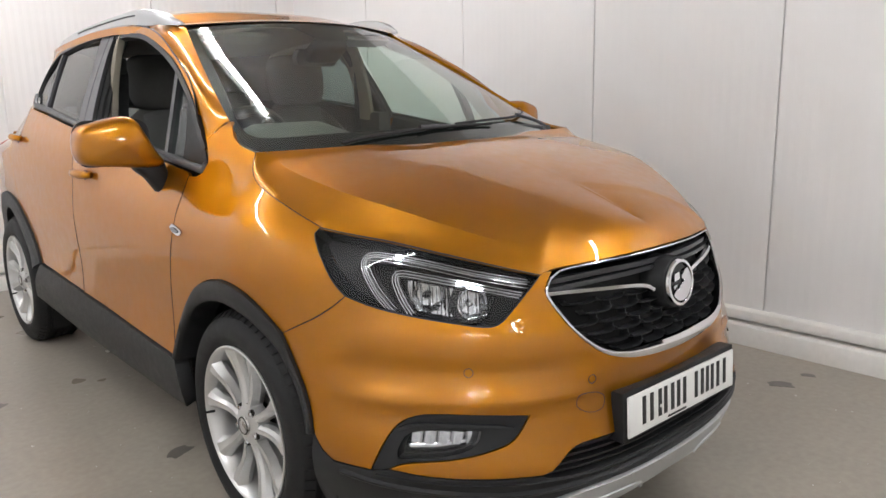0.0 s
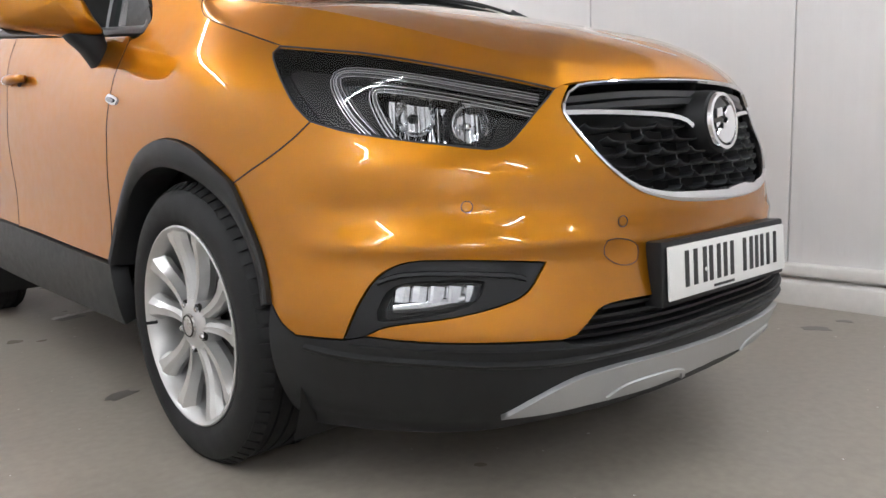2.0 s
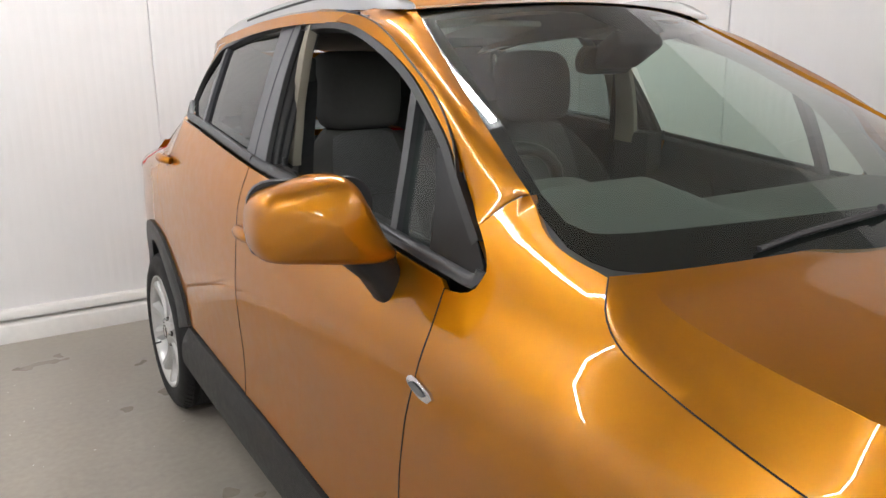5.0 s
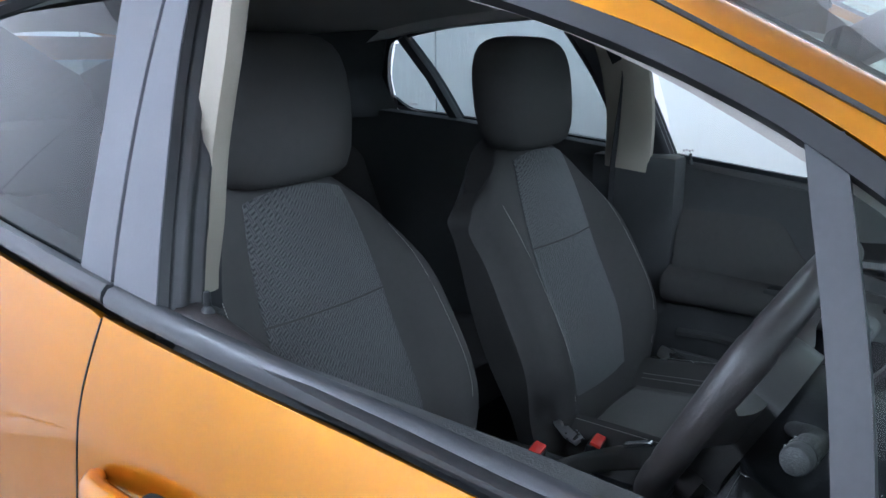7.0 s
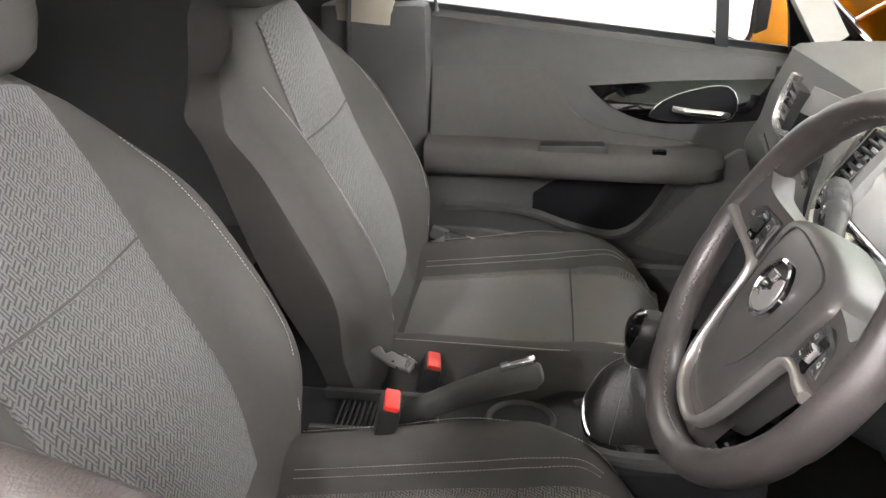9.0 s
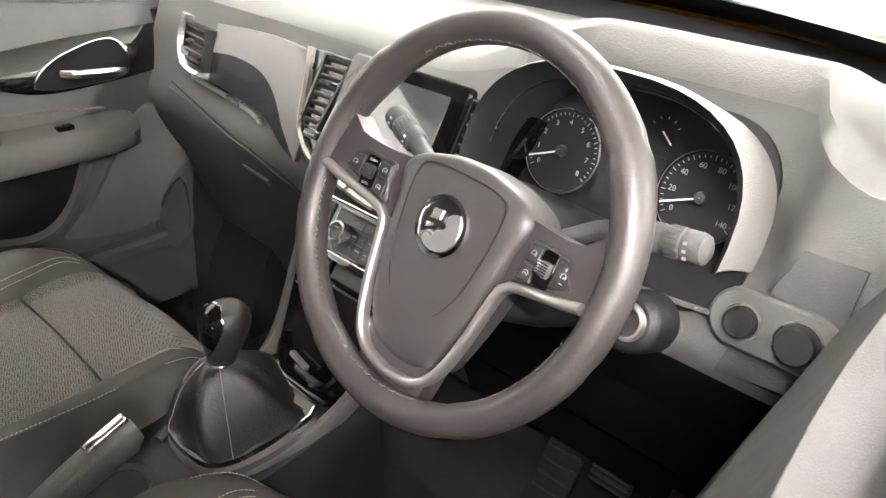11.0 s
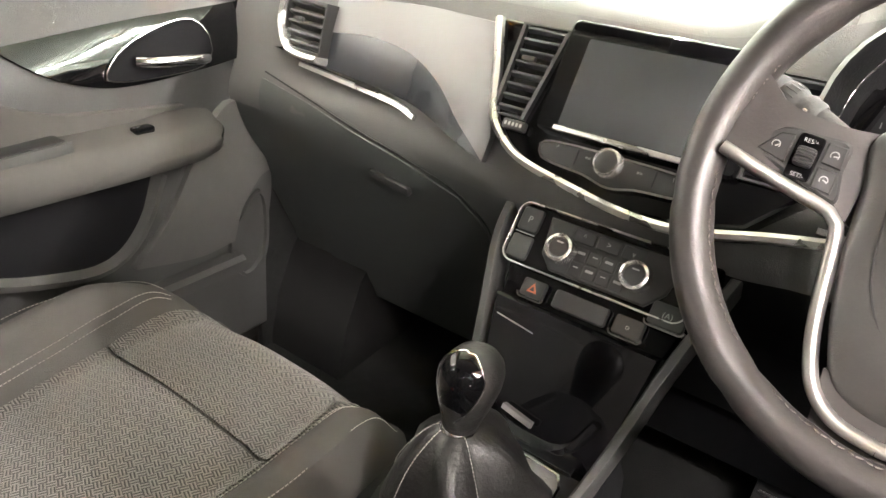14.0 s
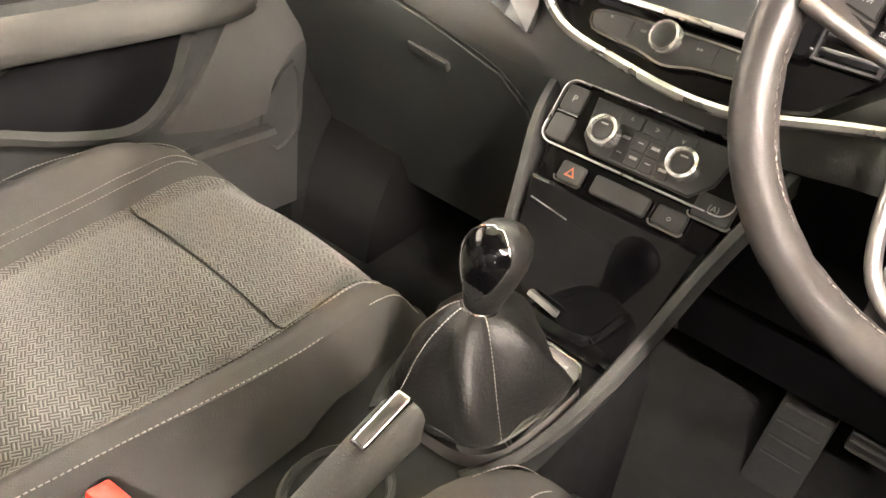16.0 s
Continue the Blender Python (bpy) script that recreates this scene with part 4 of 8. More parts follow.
def front_door(f):
    d = new("front_door")
    d.parent = car
    d["label"] = "amber front door" + ("" if f else " with its window wound down")
    patch("panel", skin, runs([(-.40, .460), (-.69, .474), (-1.07, .494), (-1.335, .504)], DOOR_B[::-1], belt(-1.31, -.335, -.014)[::1], SEAM_DOOR[::-1]), PAINT, d, flip=f)
    handle(d, -1.175, 1.012, f)
    # belt moulding
    line = belt(-1.315, -.40, 0, 14) 
    prof = [(-.015, -.004), (-.012, .010), (-.003, .014), (.008, .012), (.013, .004), (.014, -.004)]
    ribbon("belt_moulding", glass_side, line, prof, TRIM, d, "satin black belt moulding", flip=f)
    line = spline(belt(-.40, -.29, 0, 3) + [(-.274, 1.083), (-.264, 1.090), (-.262, 1.102)], .012)
    ribbon("corner_moulding", glass_side, line, prof, TRIM, d, "", flip=f)
    # frame round the window
    win_top = [(-.262, 1.115), (-.33, 1.178), (-.40, 1.235), (-.449, 1.288), (-.54, 1.352), (-.66, 1.424), (-.816, 1.488), (-1.009, 1.541), (-1.15, 1.560), (-1.34, 1.564)]
    seam = [(-1.42, 1.588), (-1.20, 1.587), (-1.03, 1.573), (-.847, 1.528), (-.672, 1.447), (-.534, 1.373), (-.447, 1.303), (-.40, 1.238), (-.262, 1.115)]
    patch("frame", glass_side, runs(win_top, [(-1.34, 1.564), (-1.37, 1.586), (-1.42, 1.588)], seam), PAINT, d, edge=.03, flip=f, grid=.025)
    off = [(-.30, 1.144), (-.40, 1.230), (-.47, 1.294), (-.56, 1.355), (-.67, 1.420), (-.82, 1.482), (-1.0, 1.533), (-1.15, 1.550), (-1.31, 1.552)]
    ribbon("window_seal", glass_side, spline(off, .02), [(-.008, -.02), (-.008, .003), (.010, .004), (.010, -.02)], SEAL, d, "black rubber window seal", flip=f)
    # front triangle, quarter light and its post
    patch("mirror_patch", glass_side, runs([(-.262, 1.092), (-.40, 1.096), (-.425, 1.098)], [(-.425, 1.098), (-.45, 1.19), (-.492, 1.288)], [(-.492, 1.288), (-.455, 1.287), (-.40, 1.235), (-.30, 1.15), (-.262, 1.11)], [(-.262, 1.11), (-.262, 1.092)]),
          PLASTIC, d, "black triangle at the window's front", edge=.03, lift=.003, flip=f)
    quarter = runs([(-.425, 1.10), (-.50, 1.108), (-.565, 1.114)], [(-.565, 1.114), (-.60, 1.25), (-.643, 1.395)], [(-.643, 1.395), (-.56, 1.345), (-.49, 1.288)], [(-.49, 1.288), (-.45, 1.19), (-.425, 1.10)])
    patch("quarter_light", glass_side, quarter, WINDOW, d, "small fixed quarter light", edge=0, lift=-.012, flip=f)
    ribbon("window_post", glass_side, spline([(-.565, 1.10), (-.592, 1.25), (-.632, 1.40)], .03), [(-.013, -.03), (-.013, .001), (.011, .001), (.012, -.03)], TRIM, d, "black upright window post", flip=f)
    if f:
        pane = runs(belt(-1.26, -.575, .005, 6), [(-.575, 1.117), (-.61, 1.25), (-.655, 1.40)], [(-.655, 1.40), (-.82, 1.472), (-1.0, 1.523), (-1.15, 1.541), (-1.29, 1.543)], [(-1.29, 1.543), (-1.25, 1.30), (-1.26, 1.193)])
        o = patch("window_pane", glass_side, pane, WINDOW, d, "clear closed window pane", edge=0, lift=-.014, flip=f)
        o.visible_shadow = False
    # black film on the door's rear post
    patch("post_film", glass_side, runs([(-1.232, 1.18), (-1.282, 1.34), (-1.318, 1.44), (-1.345, 1.52), (-1.355, 1.560)], [(-1.355, 1.560), (-1.41, 1.577)], [(-1.41, 1.577), (-1.36, 1.37), (-1.318, 1.19)], [(-1.318, 1.19), (-1.225, 1.18)]),
          BPILLAR, d, "dark grey door post film", edge=.003, lift=.002, flip=f)
    return d


def handle(d, y, z, f):
    n = surf_normal(skin, (y, z))
    cup = spline([(y - .055, z), (y - .03, z + .022), (y + .03, z + .024), (y + .055, z + .004), (y + .03, z - .022), (y - .03, z - .022)], .012, True)
    patch("handle_cup", skin, cup, PAINT, d, "", lift=.0012, edge=0, gap=0, flip=f, grid=.015)
    cup2 = spline([(y - .02, z), (y, z + .018), (y + .035, z + .019), (y + .05, z + .003), (y + .03, z - .015), (y, z - .016)], .012, True)
    # flat black patch stands in for the shade inside the cup
    patch("handle_recess", skin, cup2, VOID, d, "", lift=.0022, edge=0, gap=0, flip=f, grid=.015)
    pts = [Vector(skin(y + k, z + .004)) + n * h for k, h in ((-.095, .006), (-.08, .018), (-.05, .026), (0, .030), (.045, .027), (.075, .019), (.088, .006))]
    tube("door_handle", pts, .0165, PAINT, d, "amber door handle", 10, gap=.012, flip=f, scale=lambda u: .75 + .35 * math.sin(math.pi * u))


def rear_door(f):
    d = new("rear_door")
    d.parent = car
    d["label"] = "amber rear door with its window closed"
    back = [(-2.42, 1.28), (-2.42, 1.15), (-2.40, 1.0), (-2.33, .87), (-2.21, .75), (-2.10, .65), (-2.02, .56), (-1.99, .527)]
    patch("panel", skin, runs([(-1.335, .506), (-1.6, .516), (-1.99, .527)], back[::-1], belt(-2.42, -1.312, -.014), DOOR_B), PAINT, d, flip=f)
    handle(d, -2.225, 1.115, f)
    prof = [(-.015, -.004), (-.012, .010), (-.003, .014), (.008, .012), (.013, .004), (.014, -.004)]
    ribbon("belt_moulding", glass_side, spline(belt(-2.12, -1.322, 0, 8)[::-1] + [(-2.16, 1.30), (-2.185, 1.325)], .03), prof, TRIM, d, "satin black belt moulding", flip=f)
    patch("post_film", glass_side, runs([(-1.323, 1.19), (-1.365, 1.37), (-1.415, 1.577)], [(-1.415, 1.577), (-1.52, 1.565)], [(-1.52, 1.565), (-1.44, 1.39), (-1.392, 1.205)], [(-1.392, 1.205), (-1.323, 1.19)]), BPILLAR, d, "dark grey door post film", edge=.02, lift=.002, flip=f)
    win = runs(belt(-1.92, -1.392, .003, 5), [(-1.392, 1.207), (-1.44, 1.39), (-1.518, 1.562)], [(-1.518, 1.562), (-1.75, 1.552), (-2.025, 1.518)], [(-2.025, 1.518), (-1.97, 1.40), (-1.92, 1.265)])
    o = patch("window_pane", glass_side, win, DARKENED_GLASS, d, "lightly tinted pane", edge=0, lift=-.010, flip=f)
    o.visible_shadow = False
    ribbon("window_post", glass_side, spline([(-1.925, 1.262), (-1.975, 1.40), (-2.03, 1.515)], .03), [(-.012, -.02), (-.012, .002), (.012, .002), (.012, -.02)], BPILLAR, d, flip=f)
    q = runs([(-1.94, 1.272), (-2.05, 1.285), (-2.165, 1.305)], [(-2.165, 1.305), (-2.15, 1.40), (-2.085, 1.50)], [(-2.085, 1.50), (-2.04, 1.508)], [(-2.04, 1.508), (-1.99, 1.40), (-1.94, 1.272)])
    patch("quarter_light", glass_side, q, DARKENED_GLASS, d, "small rear quarter light", edge=0, lift=-.008, flip=f)
    line = spline([(-2.185, 1.32), (-2.165, 1.41), (-2.095, 1.512), (-2.03, 1.528), (-1.75, 1.562), (-1.53, 1.573)], .03)
    ribbon("window_seal", glass_side, line, [(-.010, -.02), (-.009, .003), (.009, .003), (.010, -.02)], SEAL, d, "", flip=f)
    top = runs([(-1.42, 1.588), (-1.535, 1.580)], [(-1.535, 1.580), (-1.75, 1.570), (-2.035, 1.536), (-2.105, 1.518), (-2.175, 1.414), (-2.20, 1.32)], [(-2.20, 1.32), (-2.42, 1.30)], [(-2.42, 1.30), (-2.34, 1.44), (-2.22, 1.545)], [(-2.22, 1.545), (-2.0, 1.572), (-1.7, 1.584), (-1.42, 1.588)])
    patch("frame", glass_side, top, PAINT, d, edge=.02, flip=f)
    return d


both(lambda f: ribbon("panel_gap", skin, spline(DOOR_B, .03), [(-.0011, -.004), (-.0009, .0010), (.0009, .0010), (.0011, -.004)], VOID, car, "", flip=f))
DRIVER_DOOR, PASSENGER_DOOR = both(front_door)
both(rear_door)

ARCH_R = [(-2.02, .555), (-2.10, .645), (-2.20, .735), (-2.32, .795), (-2.47, .822), (-2.62, .822), (-2.77, .795), (-2.88, .735), (-2.96, .64), (-3.0, .52)]
both(lambda f: patch("rear_wing", skin, runs([(-2.42, 1.28), (-2.42, 1.15), (-2.40, 1.0), (-2.33, .87), (-2.21, .75)], ARCH_R[2:], [(-3.0, .52), (-3.2, .50)], [(-3.2, .50), (-3.24, .80), (-3.2, 1.20)], [(-3.2, 1.20), (-2.8, 1.27), (-2.42, 1.28)]), PAINT, car, flip=f))
both(lambda f: patch("rear_pillar", glass_side, runs([(-2.42, 1.30), (-2.34, 1.44), (-2.22, 1.545)], [(-2.22, 1.545), (-2.6, 1.51), (-2.78, 1.47)], [(-2.78, 1.47), (-2.84, 1.26)], [(-2.84, 1.26), (-2.7, 1.285), (-2.42, 1.30)]), PAINT, car, flip=f))
both(lambda f: patch("tail_lamp", skin, runs([(-2.95, 1.12), (-3.05, 1.125)], [(-3.05, 1.125), (-3.08, 1.0)], [(-3.08, 1.0), (-2.98, 1.03), (-2.95, 1.12)]), TAILRED, car, "red tail lamp", lift=.002, flip=f))

# cladding along the sill and round the arches
both(lambda f: patch("sill_cladding", skin, runs([(-.385, .452), (-.69, .468), (-1.07, .488), (-1.5, .508), (-2.0, .520)], [(-2.0, .520), (-2.10, .43), (-2.16, .33)], [(-2.16, .33), (-1.2, .30), (-.37, .285)], [(-.37, .285), (-.365, .37), (-.385, .452)]), CLAD, car, "dark grey sill cladding", lift=.010, edge=.05, flip=f))


def arch(f, cy, outer, rin):
    """A flared lip between the painted edge and the wheel opening."""
    o = spline(outer, .02)
    rings = []
    for p in o:
        P, N = Vector(skin(*p)), surf_normal(skin, p)
        to = Vector((0, P.y - cy, P.z - .34)).normalized()
        q = Vector((P.x, cy + to.y * rin, .34 + to.z * rin))
        rings.append([P - N * .006, P + N * .011 - to * .002, P.lerp(q, .25) + N * .016, P.lerp(q, .8) + N * .014, q + N * .006, q - N * .004, q - N * .09, q + to * .02 - N * .09])
    return loft("arch_cladding", rings, CLAD, car, "dark grey wheel arch cladding", caps=True, flip=f)


both(lambda f: arch(f, 0, ARCH_LOW[::-1] + ARCH_F[1:-1] + [(-.395, .462)], .385))
both(lambda f: arch(f, -2.555, [(-2.0, .525)] + ARCH_R, .40))


def wheel_house(f, cy):
    rings = []
    for x in (.80, .50):
        rings.append([Vector((x, cy + .44 * math.cos(a), .335 + .44 * math.sin(a))) for a in [math.pi * (k / 20 * 1.3 - .15) for k in range(21)]])
    loft("wheel_house", rings, VOID, car, "black wheel housing", closed=False, caps=False, flip=f)
    loft("wheel_house", [[Vector((.5, cy + k * math.cos(a), .335 + k * math.sin(a))) for a in [math.pi * (j / 20 * 1.3 - .15) for j in range(21)]] for k in (.44, .01)], VOID, car, "", closed=False, caps=False, flip=f)


for c in (0, -2.555):
    both(lambda f: wheel_house(f, c))
box("underbody", (1.3, 3.4, .12), pose(CX, -1.3, .26), VOID, car, "black underbody", .03)


# side repeater
def repeater(f):
    o = spline([(-.348, .903), (-.335, .913), (-.30, .908), (-.264, .896), (-.275, .887), (-.31, .889)], .01, True)
    o2 = spline([(-.336, .901), (-.325, .906), (-.30, .902), (-.282, .896), (-.288, .892), (-.312, .893)], .008, True)
    patch("lamp_shell", skin, o2, CLEARBAR, car, "clear side lamp shell", lift=.0095, edge=.002, gap=0, grid=.01, flip=f)
    patch("side_repeater", skin, o, CHROME, car, "clear side repeater lamp", lift=.006, edge=.008, gap=0, grid=.012, flip=f)
    ribbon("repeater_rim", skin, o + o[:1], [(-.003, 0), (-.002, .005), (.002, .005), (.003, 0)], CHROME, car, "", flip=f)


both(repeater)

# ---- glasshouse ----
EDGE = [(1.575, (.505, -.905)), (1.555, (.517, -.865)), (1.40, (.605, -.56)), (1.225, (.688, -.235)), (1.17, (.714, -.131)), (1.135, (.730, -.065)), (1.10, (.746, .001))]
MIDY = [(1.575, -.775), (1.40, -.43), (1.225, -.075), (1.17, .035), (1.135, .106), (1.10, .177)]


def screen(u, z):
    """The windscreen: u across from -1 to 1, z the height of its rim."""
    xe = curve(z, sorted((k, v[0]) for k, v in EDGE)) - CX
    ye = curve(z, sorted((k, v[1]) for k, v in EDGE))
    yc = curve(z, sorted(MIDY))
    return (CX + xe * u, yc + (ye - yc) * u * u, z + .022 * (1 - u * u))


FOOT = [(-1, 1.25), (-.998, 1.205), (-.985, 1.165), (-.93, 1.138), (-.75, 1.128), (-.4, 1.122), (0, 1.120), (.4, 1.122), (.75, 1.128), (.93, 1.138), (.985, 1.165), (.998, 1.205), (1, 1.25)]
ring = runs(FOOT, [(1, 1.25), (1, 1.568)], [(1, 1.568), (-1, 1.568)], [(-1, 1.568), (-1, 1.25)], gap=.03)
OUT = 1 if surf_normal(screen, (0, 1.3)).z > 0 else -1
ws = patch("windscreen", screen, ring, SCREEN_GLASS, car, "large raked windscreen with a black border", edge=0, grid=.07, gap=0, out=OUT)
ws.visible_shadow = False
FRIT = mat("black_glass_print", (.006, .006, .006), .6, spec=.05)
frit_hole = runs([(-.82, 1.173), (-.5, 1.171), (0, 1.168), (.5, 1.171), (.82, 1.173)], [(.82, 1.173), (.92, 1.178), (.955, 1.192), (.967, 1.228), (.962, 1.27), (.95, 1.32)], [(.95, 1.32), (.945, 1.40), (.945, 1.545)], [(.945, 1.545), (.25, 1.548), (.14, 1.50), (-.14, 1.50), (-.25, 1.548), (-.945, 1.545)], [(-.945, 1.545), (-.945, 1.40), (-.95, 1.32)], [(-.95, 1.32), (-.962, 1.27), (-.967, 1.228), (-.955, 1.192), (-.92, 1.178), (-.82, 1.173)], gap=.03)
patch("windscreen_border", screen, ring, FRIT, car, "black printed glass border", holes=[frit_hole], grid=.06, lift=-.002, edge=0, gap=0, out=OUT)


def a_pillar(f):
    seam = spline([(-1.03, 1.573), (-.847, 1.528), (-.672, 1.447), (-.534, 1.373), (-.447, 1.303), (-.40, 1.238), (-.316, 1.170)], .03)
    rings = []
    n = len(seam)
    for i, p in enumerate(seam):
        u = i / (n - 1)
        w = step(.55, 1, u)
        a = Vector(glass_side(*p)).lerp(Vector(skin(*p)), w)
        z = 1.572 + (1.226 - 1.572) * u
        w2 = step(.72, 1, u)
        b = (Vector(screen(1, z)) + Vector((.004, .004, .004))).lerp(Vector(skin(-.228, 1.230)), w2)
        outw = Vector((.75, .35, .6)).normalized()
        row = []
        for k in range(9):
            t = k / 8
            q = a.lerp(b, t) + outw * (.013 * math.sin(math.pi * t))
            row.append(q.lerp(Vector(skin(-.316 + .088 * t, 1.170 + .060 * math.sin(t * 1.571))), w2))
        rings.append([a - Vector((.03, 0, 0))] + row + [b - Vector((.006, .012, .02))])
    return loft("windscreen_pillar", rings, PAINT, car, "amber windscreen pillar", caps=False, closed=False, flip=f, angle=60)


both(a_pillar)
both(lambda f: ribbon("pillar_seam", glass_side, spline([(-1.30, 1.588), (-1.20, 1.587), (-1.03, 1.573), (-.847, 1.528), (-.672, 1.447), (-.534, 1.373), (-.447, 1.303), (-.405, 1.245)], .03), [(-.002, -.004), (-.0016, .004), (.0016, .004), (.002, -.004)], SEAL, car, "", flip=f))

# roof
ROOF = [(-3.0, 1.55), (-2.6, 1.615), (-2.0, 1.668), (-1.5, 1.680), (-1.2, 1.668), (-1.0, 1.648), (-.88, 1.624), (-.76, 1.592)]


def roof():
    rows = []
    for i in range(26):
        q = i / 25
        row = []
        for k in range(-14, 15):
            u = k / 14
            front = screen(u, 1.571)[1] + .004
            y = front + (-2.98 - front) * q
            edge = curve(y, [(-3.0, .28), (-2.8, .39), (-2.6, .48), (-2.3, .578), (-2.0, .598), (-1.3, .605), (-1.0, .578), (-.88, .515), (-.75, .51)])
            ze = curve(y, [(-3.0, 1.45), (-2.6, 1.515), (-2.2, 1.555), (-1.7, 1.588), (-1.3, 1.592), (-1.0, 1.578), (-.85, 1.571)])
            zc = curve(y, ROOF)
            h = 1 - abs(u) ** 3.2
            z = ze + (zc - ze) * h
            z0 = screen(u, 1.571)[2] + .003
            row.append(Vector((CX + edge * u, y, z0 + (z - z0) * step(0, .16, q))))
        rows.append([row[0] + Vector((-.004, 0, -.03))] + row + [row[-1] + Vector((.004, 0, -.03))])
    return loft("roof", rows, PAINT, car, "amber roof", caps=False, closed=False)


roof()
# hatch and rear end, hidden behind the body
def rear_end(rows_):
    return [[Vector((CX + w * k / 6, y + .10 * (abs(k) / 6) ** 2.4, z)) for k in range(-6, 7)] for z, y, w in rows_]


loft("tailgate", rear_end([(.30, -3.26, .62), (.5, -3.36, .70), (.8, -3.38, .72), (1.0, -3.33, .70), (1.12, -3.25, .62)]), PAINT, car, "amber tailgate", caps=False, closed=False)
rw = loft("rear_window", rear_end([(1.12, -3.25, .60), (1.25, -3.15, .52), (1.46, -2.99, .36)]), DARKENED_GLASS, car, "tinted rear window", caps=False, closed=False)
rw.visible_shadow = False
loft("rear_header", rear_end([(1.46, -2.99, .37), (1.53, -2.95, .31)]), PAINT, car, "amber rear header", caps=False, closed=False)


def roof_rail(f):
    top = [(-.86, 1.586), (-.90, 1.602), (-.96, 1.626), (-1.04, 1.642), (-1.13, 1.652), (-1.215, 1.654), (-1.479, 1.644), (-1.861, 1.626), (-2.05, 1.612), (-2.20, 1.592), (-2.29, 1.566)]
    low = [(-2.3, 1.548), (-2.0, 1.572), (-1.7, 1.590), (-1.3, 1.594), (-1.0, 1.580), (-.85, 1.572)]
    rings, crown = [], []
    for y, z in spline(top, .03):
        b = min(curve(y, low), z - .004)
        w = .019 * step(-.85, -.98, y) + .004
        m = .6 * z + .4 * b
        c = curve(y, [(-2.3, .555), (-1.8, .572), (-1.2, .574), (-1.04, .566), (-.9, .545), (-.85, .532)])
        rings.append([Vector((c + u, y, q)) for u, q in ((w, b), (w, m), (w * .75, z - .004), (0, z), (-w * .75, z - .004), (-w, m), (-w, b))])
        crown.append(Vector((c + w, y, m)))
    loft("roof_rail", rings, SILVER, car, "grey roof rail", flip=f, angle=40)
    body = [p for p in crown if -1.9 < p.y < -1.15]
    sweep("rail_slot", body, Vector((1, 0, 0)), [(-.004, -.003), (-.003, .002), (.003, .002), (.004, -.003)], SEAL, car, "", flip=f)
    ribbon("gutter", glass_side, spline([(-2.2, 1.560), (-1.9, 1.582), (-1.42, 1.592), (-1.15, 1.588), (-1.0, 1.572)], .05), [(-.003, -.004), (-.002, .002), (.002, .002), (.003, -.004)], SEAL, car, "", flip=f)


both(roof_rail)
tube("aerial", [(CX, -2.55, 1.585), (CX, -2.75, 1.78)], .0035, SEAL, car, "thin black roof aerial", 6)


# ---- door mirrors ----
def mirror(f):
    g = new("door_mirror")
    g.parent = car
    g["label"] = "amber door mirror on a black foot"
    # shell: its front outline, domed forwards and cut flat at the rear
    face = spline([(1.052, 1.112), (1.060, 1.165), (1.046, 1.218), (.985, 1.240), (.912, 1.252), (.884, 1.236), (.862, 1.196), (.828, 1.130), (.806, 1.096), (.830, 1.084), (.90, 1.086), (.98, 1.094), (1.03, 1.100)], .012, True)
    rings = []
    for y, sc in ((-.446, .10), (-.447, .45), (-.450, .74), (-.456, .87), (-.466, .945), (-.480, .985), (-.50, 1.0), (-.535, .995), (-.556, .965)):
        rings.append([Vector((.935 + (x - .935) * sc, y - .25 * max(0, x - .86) * sc, 1.165 + (z - 1.165) * sc)) for x, z in face])
    loft("shell", rings, PAINT, g, "amber shell", flip=f, angle=60)
    rings = []
    for z, x0, x1, w in ((1.100, .800, .915, .042), (1.075, .795, .895, .044), (1.045, .784, .862, .044), (1.015, .776, .842, .042), (.99, .778, .828, .036), (.976, .785, .818, .026), (.970, .797, .810, .012)):
        c, h = (x0 + x1) / 2, (x1 - x0) / 2
        rings.append([Vector((c + h * math.copysign(abs(math.cos(a)) ** .7, math.cos(a)), -.515 + .03 * (1.1 - z) + w * math.copysign(abs(math.sin(a)) ** .7, math.sin(a)), z)) for a in [2 * math.pi * k / 18 for k in range(18)]])
    loft("foot", rings, PLASTIC, g, "black plastic foot", flip=f)
    m = pose(.938, -.573, 1.166, 90, 0, -14) @ pose(0, 0, .016)
    plate_of("mirror_glass", rrect(.208, .128, .035), .004, m if not f else flip_pose(m), CHROME, g, "mirror glass", .001)
    plate_of("mirror_rim", rrect(.232, .150, .045), .03, (m @ pose(0, 0, -.005)) if not f else flip_pose(m @ pose(0, 0, -.005)), PLASTIC, g, "black rim", .004)
    if f:
        g.location = (0, .07, 0)  # the passenger mirror is set further forward


both(mirror)


# ---- wipers and scuttle ----
rows = []
for d, h in ((.0, -.004), (-.05, -.02), (-.12, -.03)):
    rows.append([Vector((CX + .70 * k / 14, .108 - .125 * (k / 14) ** 2 + d, 1.142 + h - .03 * abs(k / 14) ** 5)) for k in range(-14, 15)])
loft("scuttle", rows, PLASTIC, car, "black plastic scuttle", caps=False, closed=False)


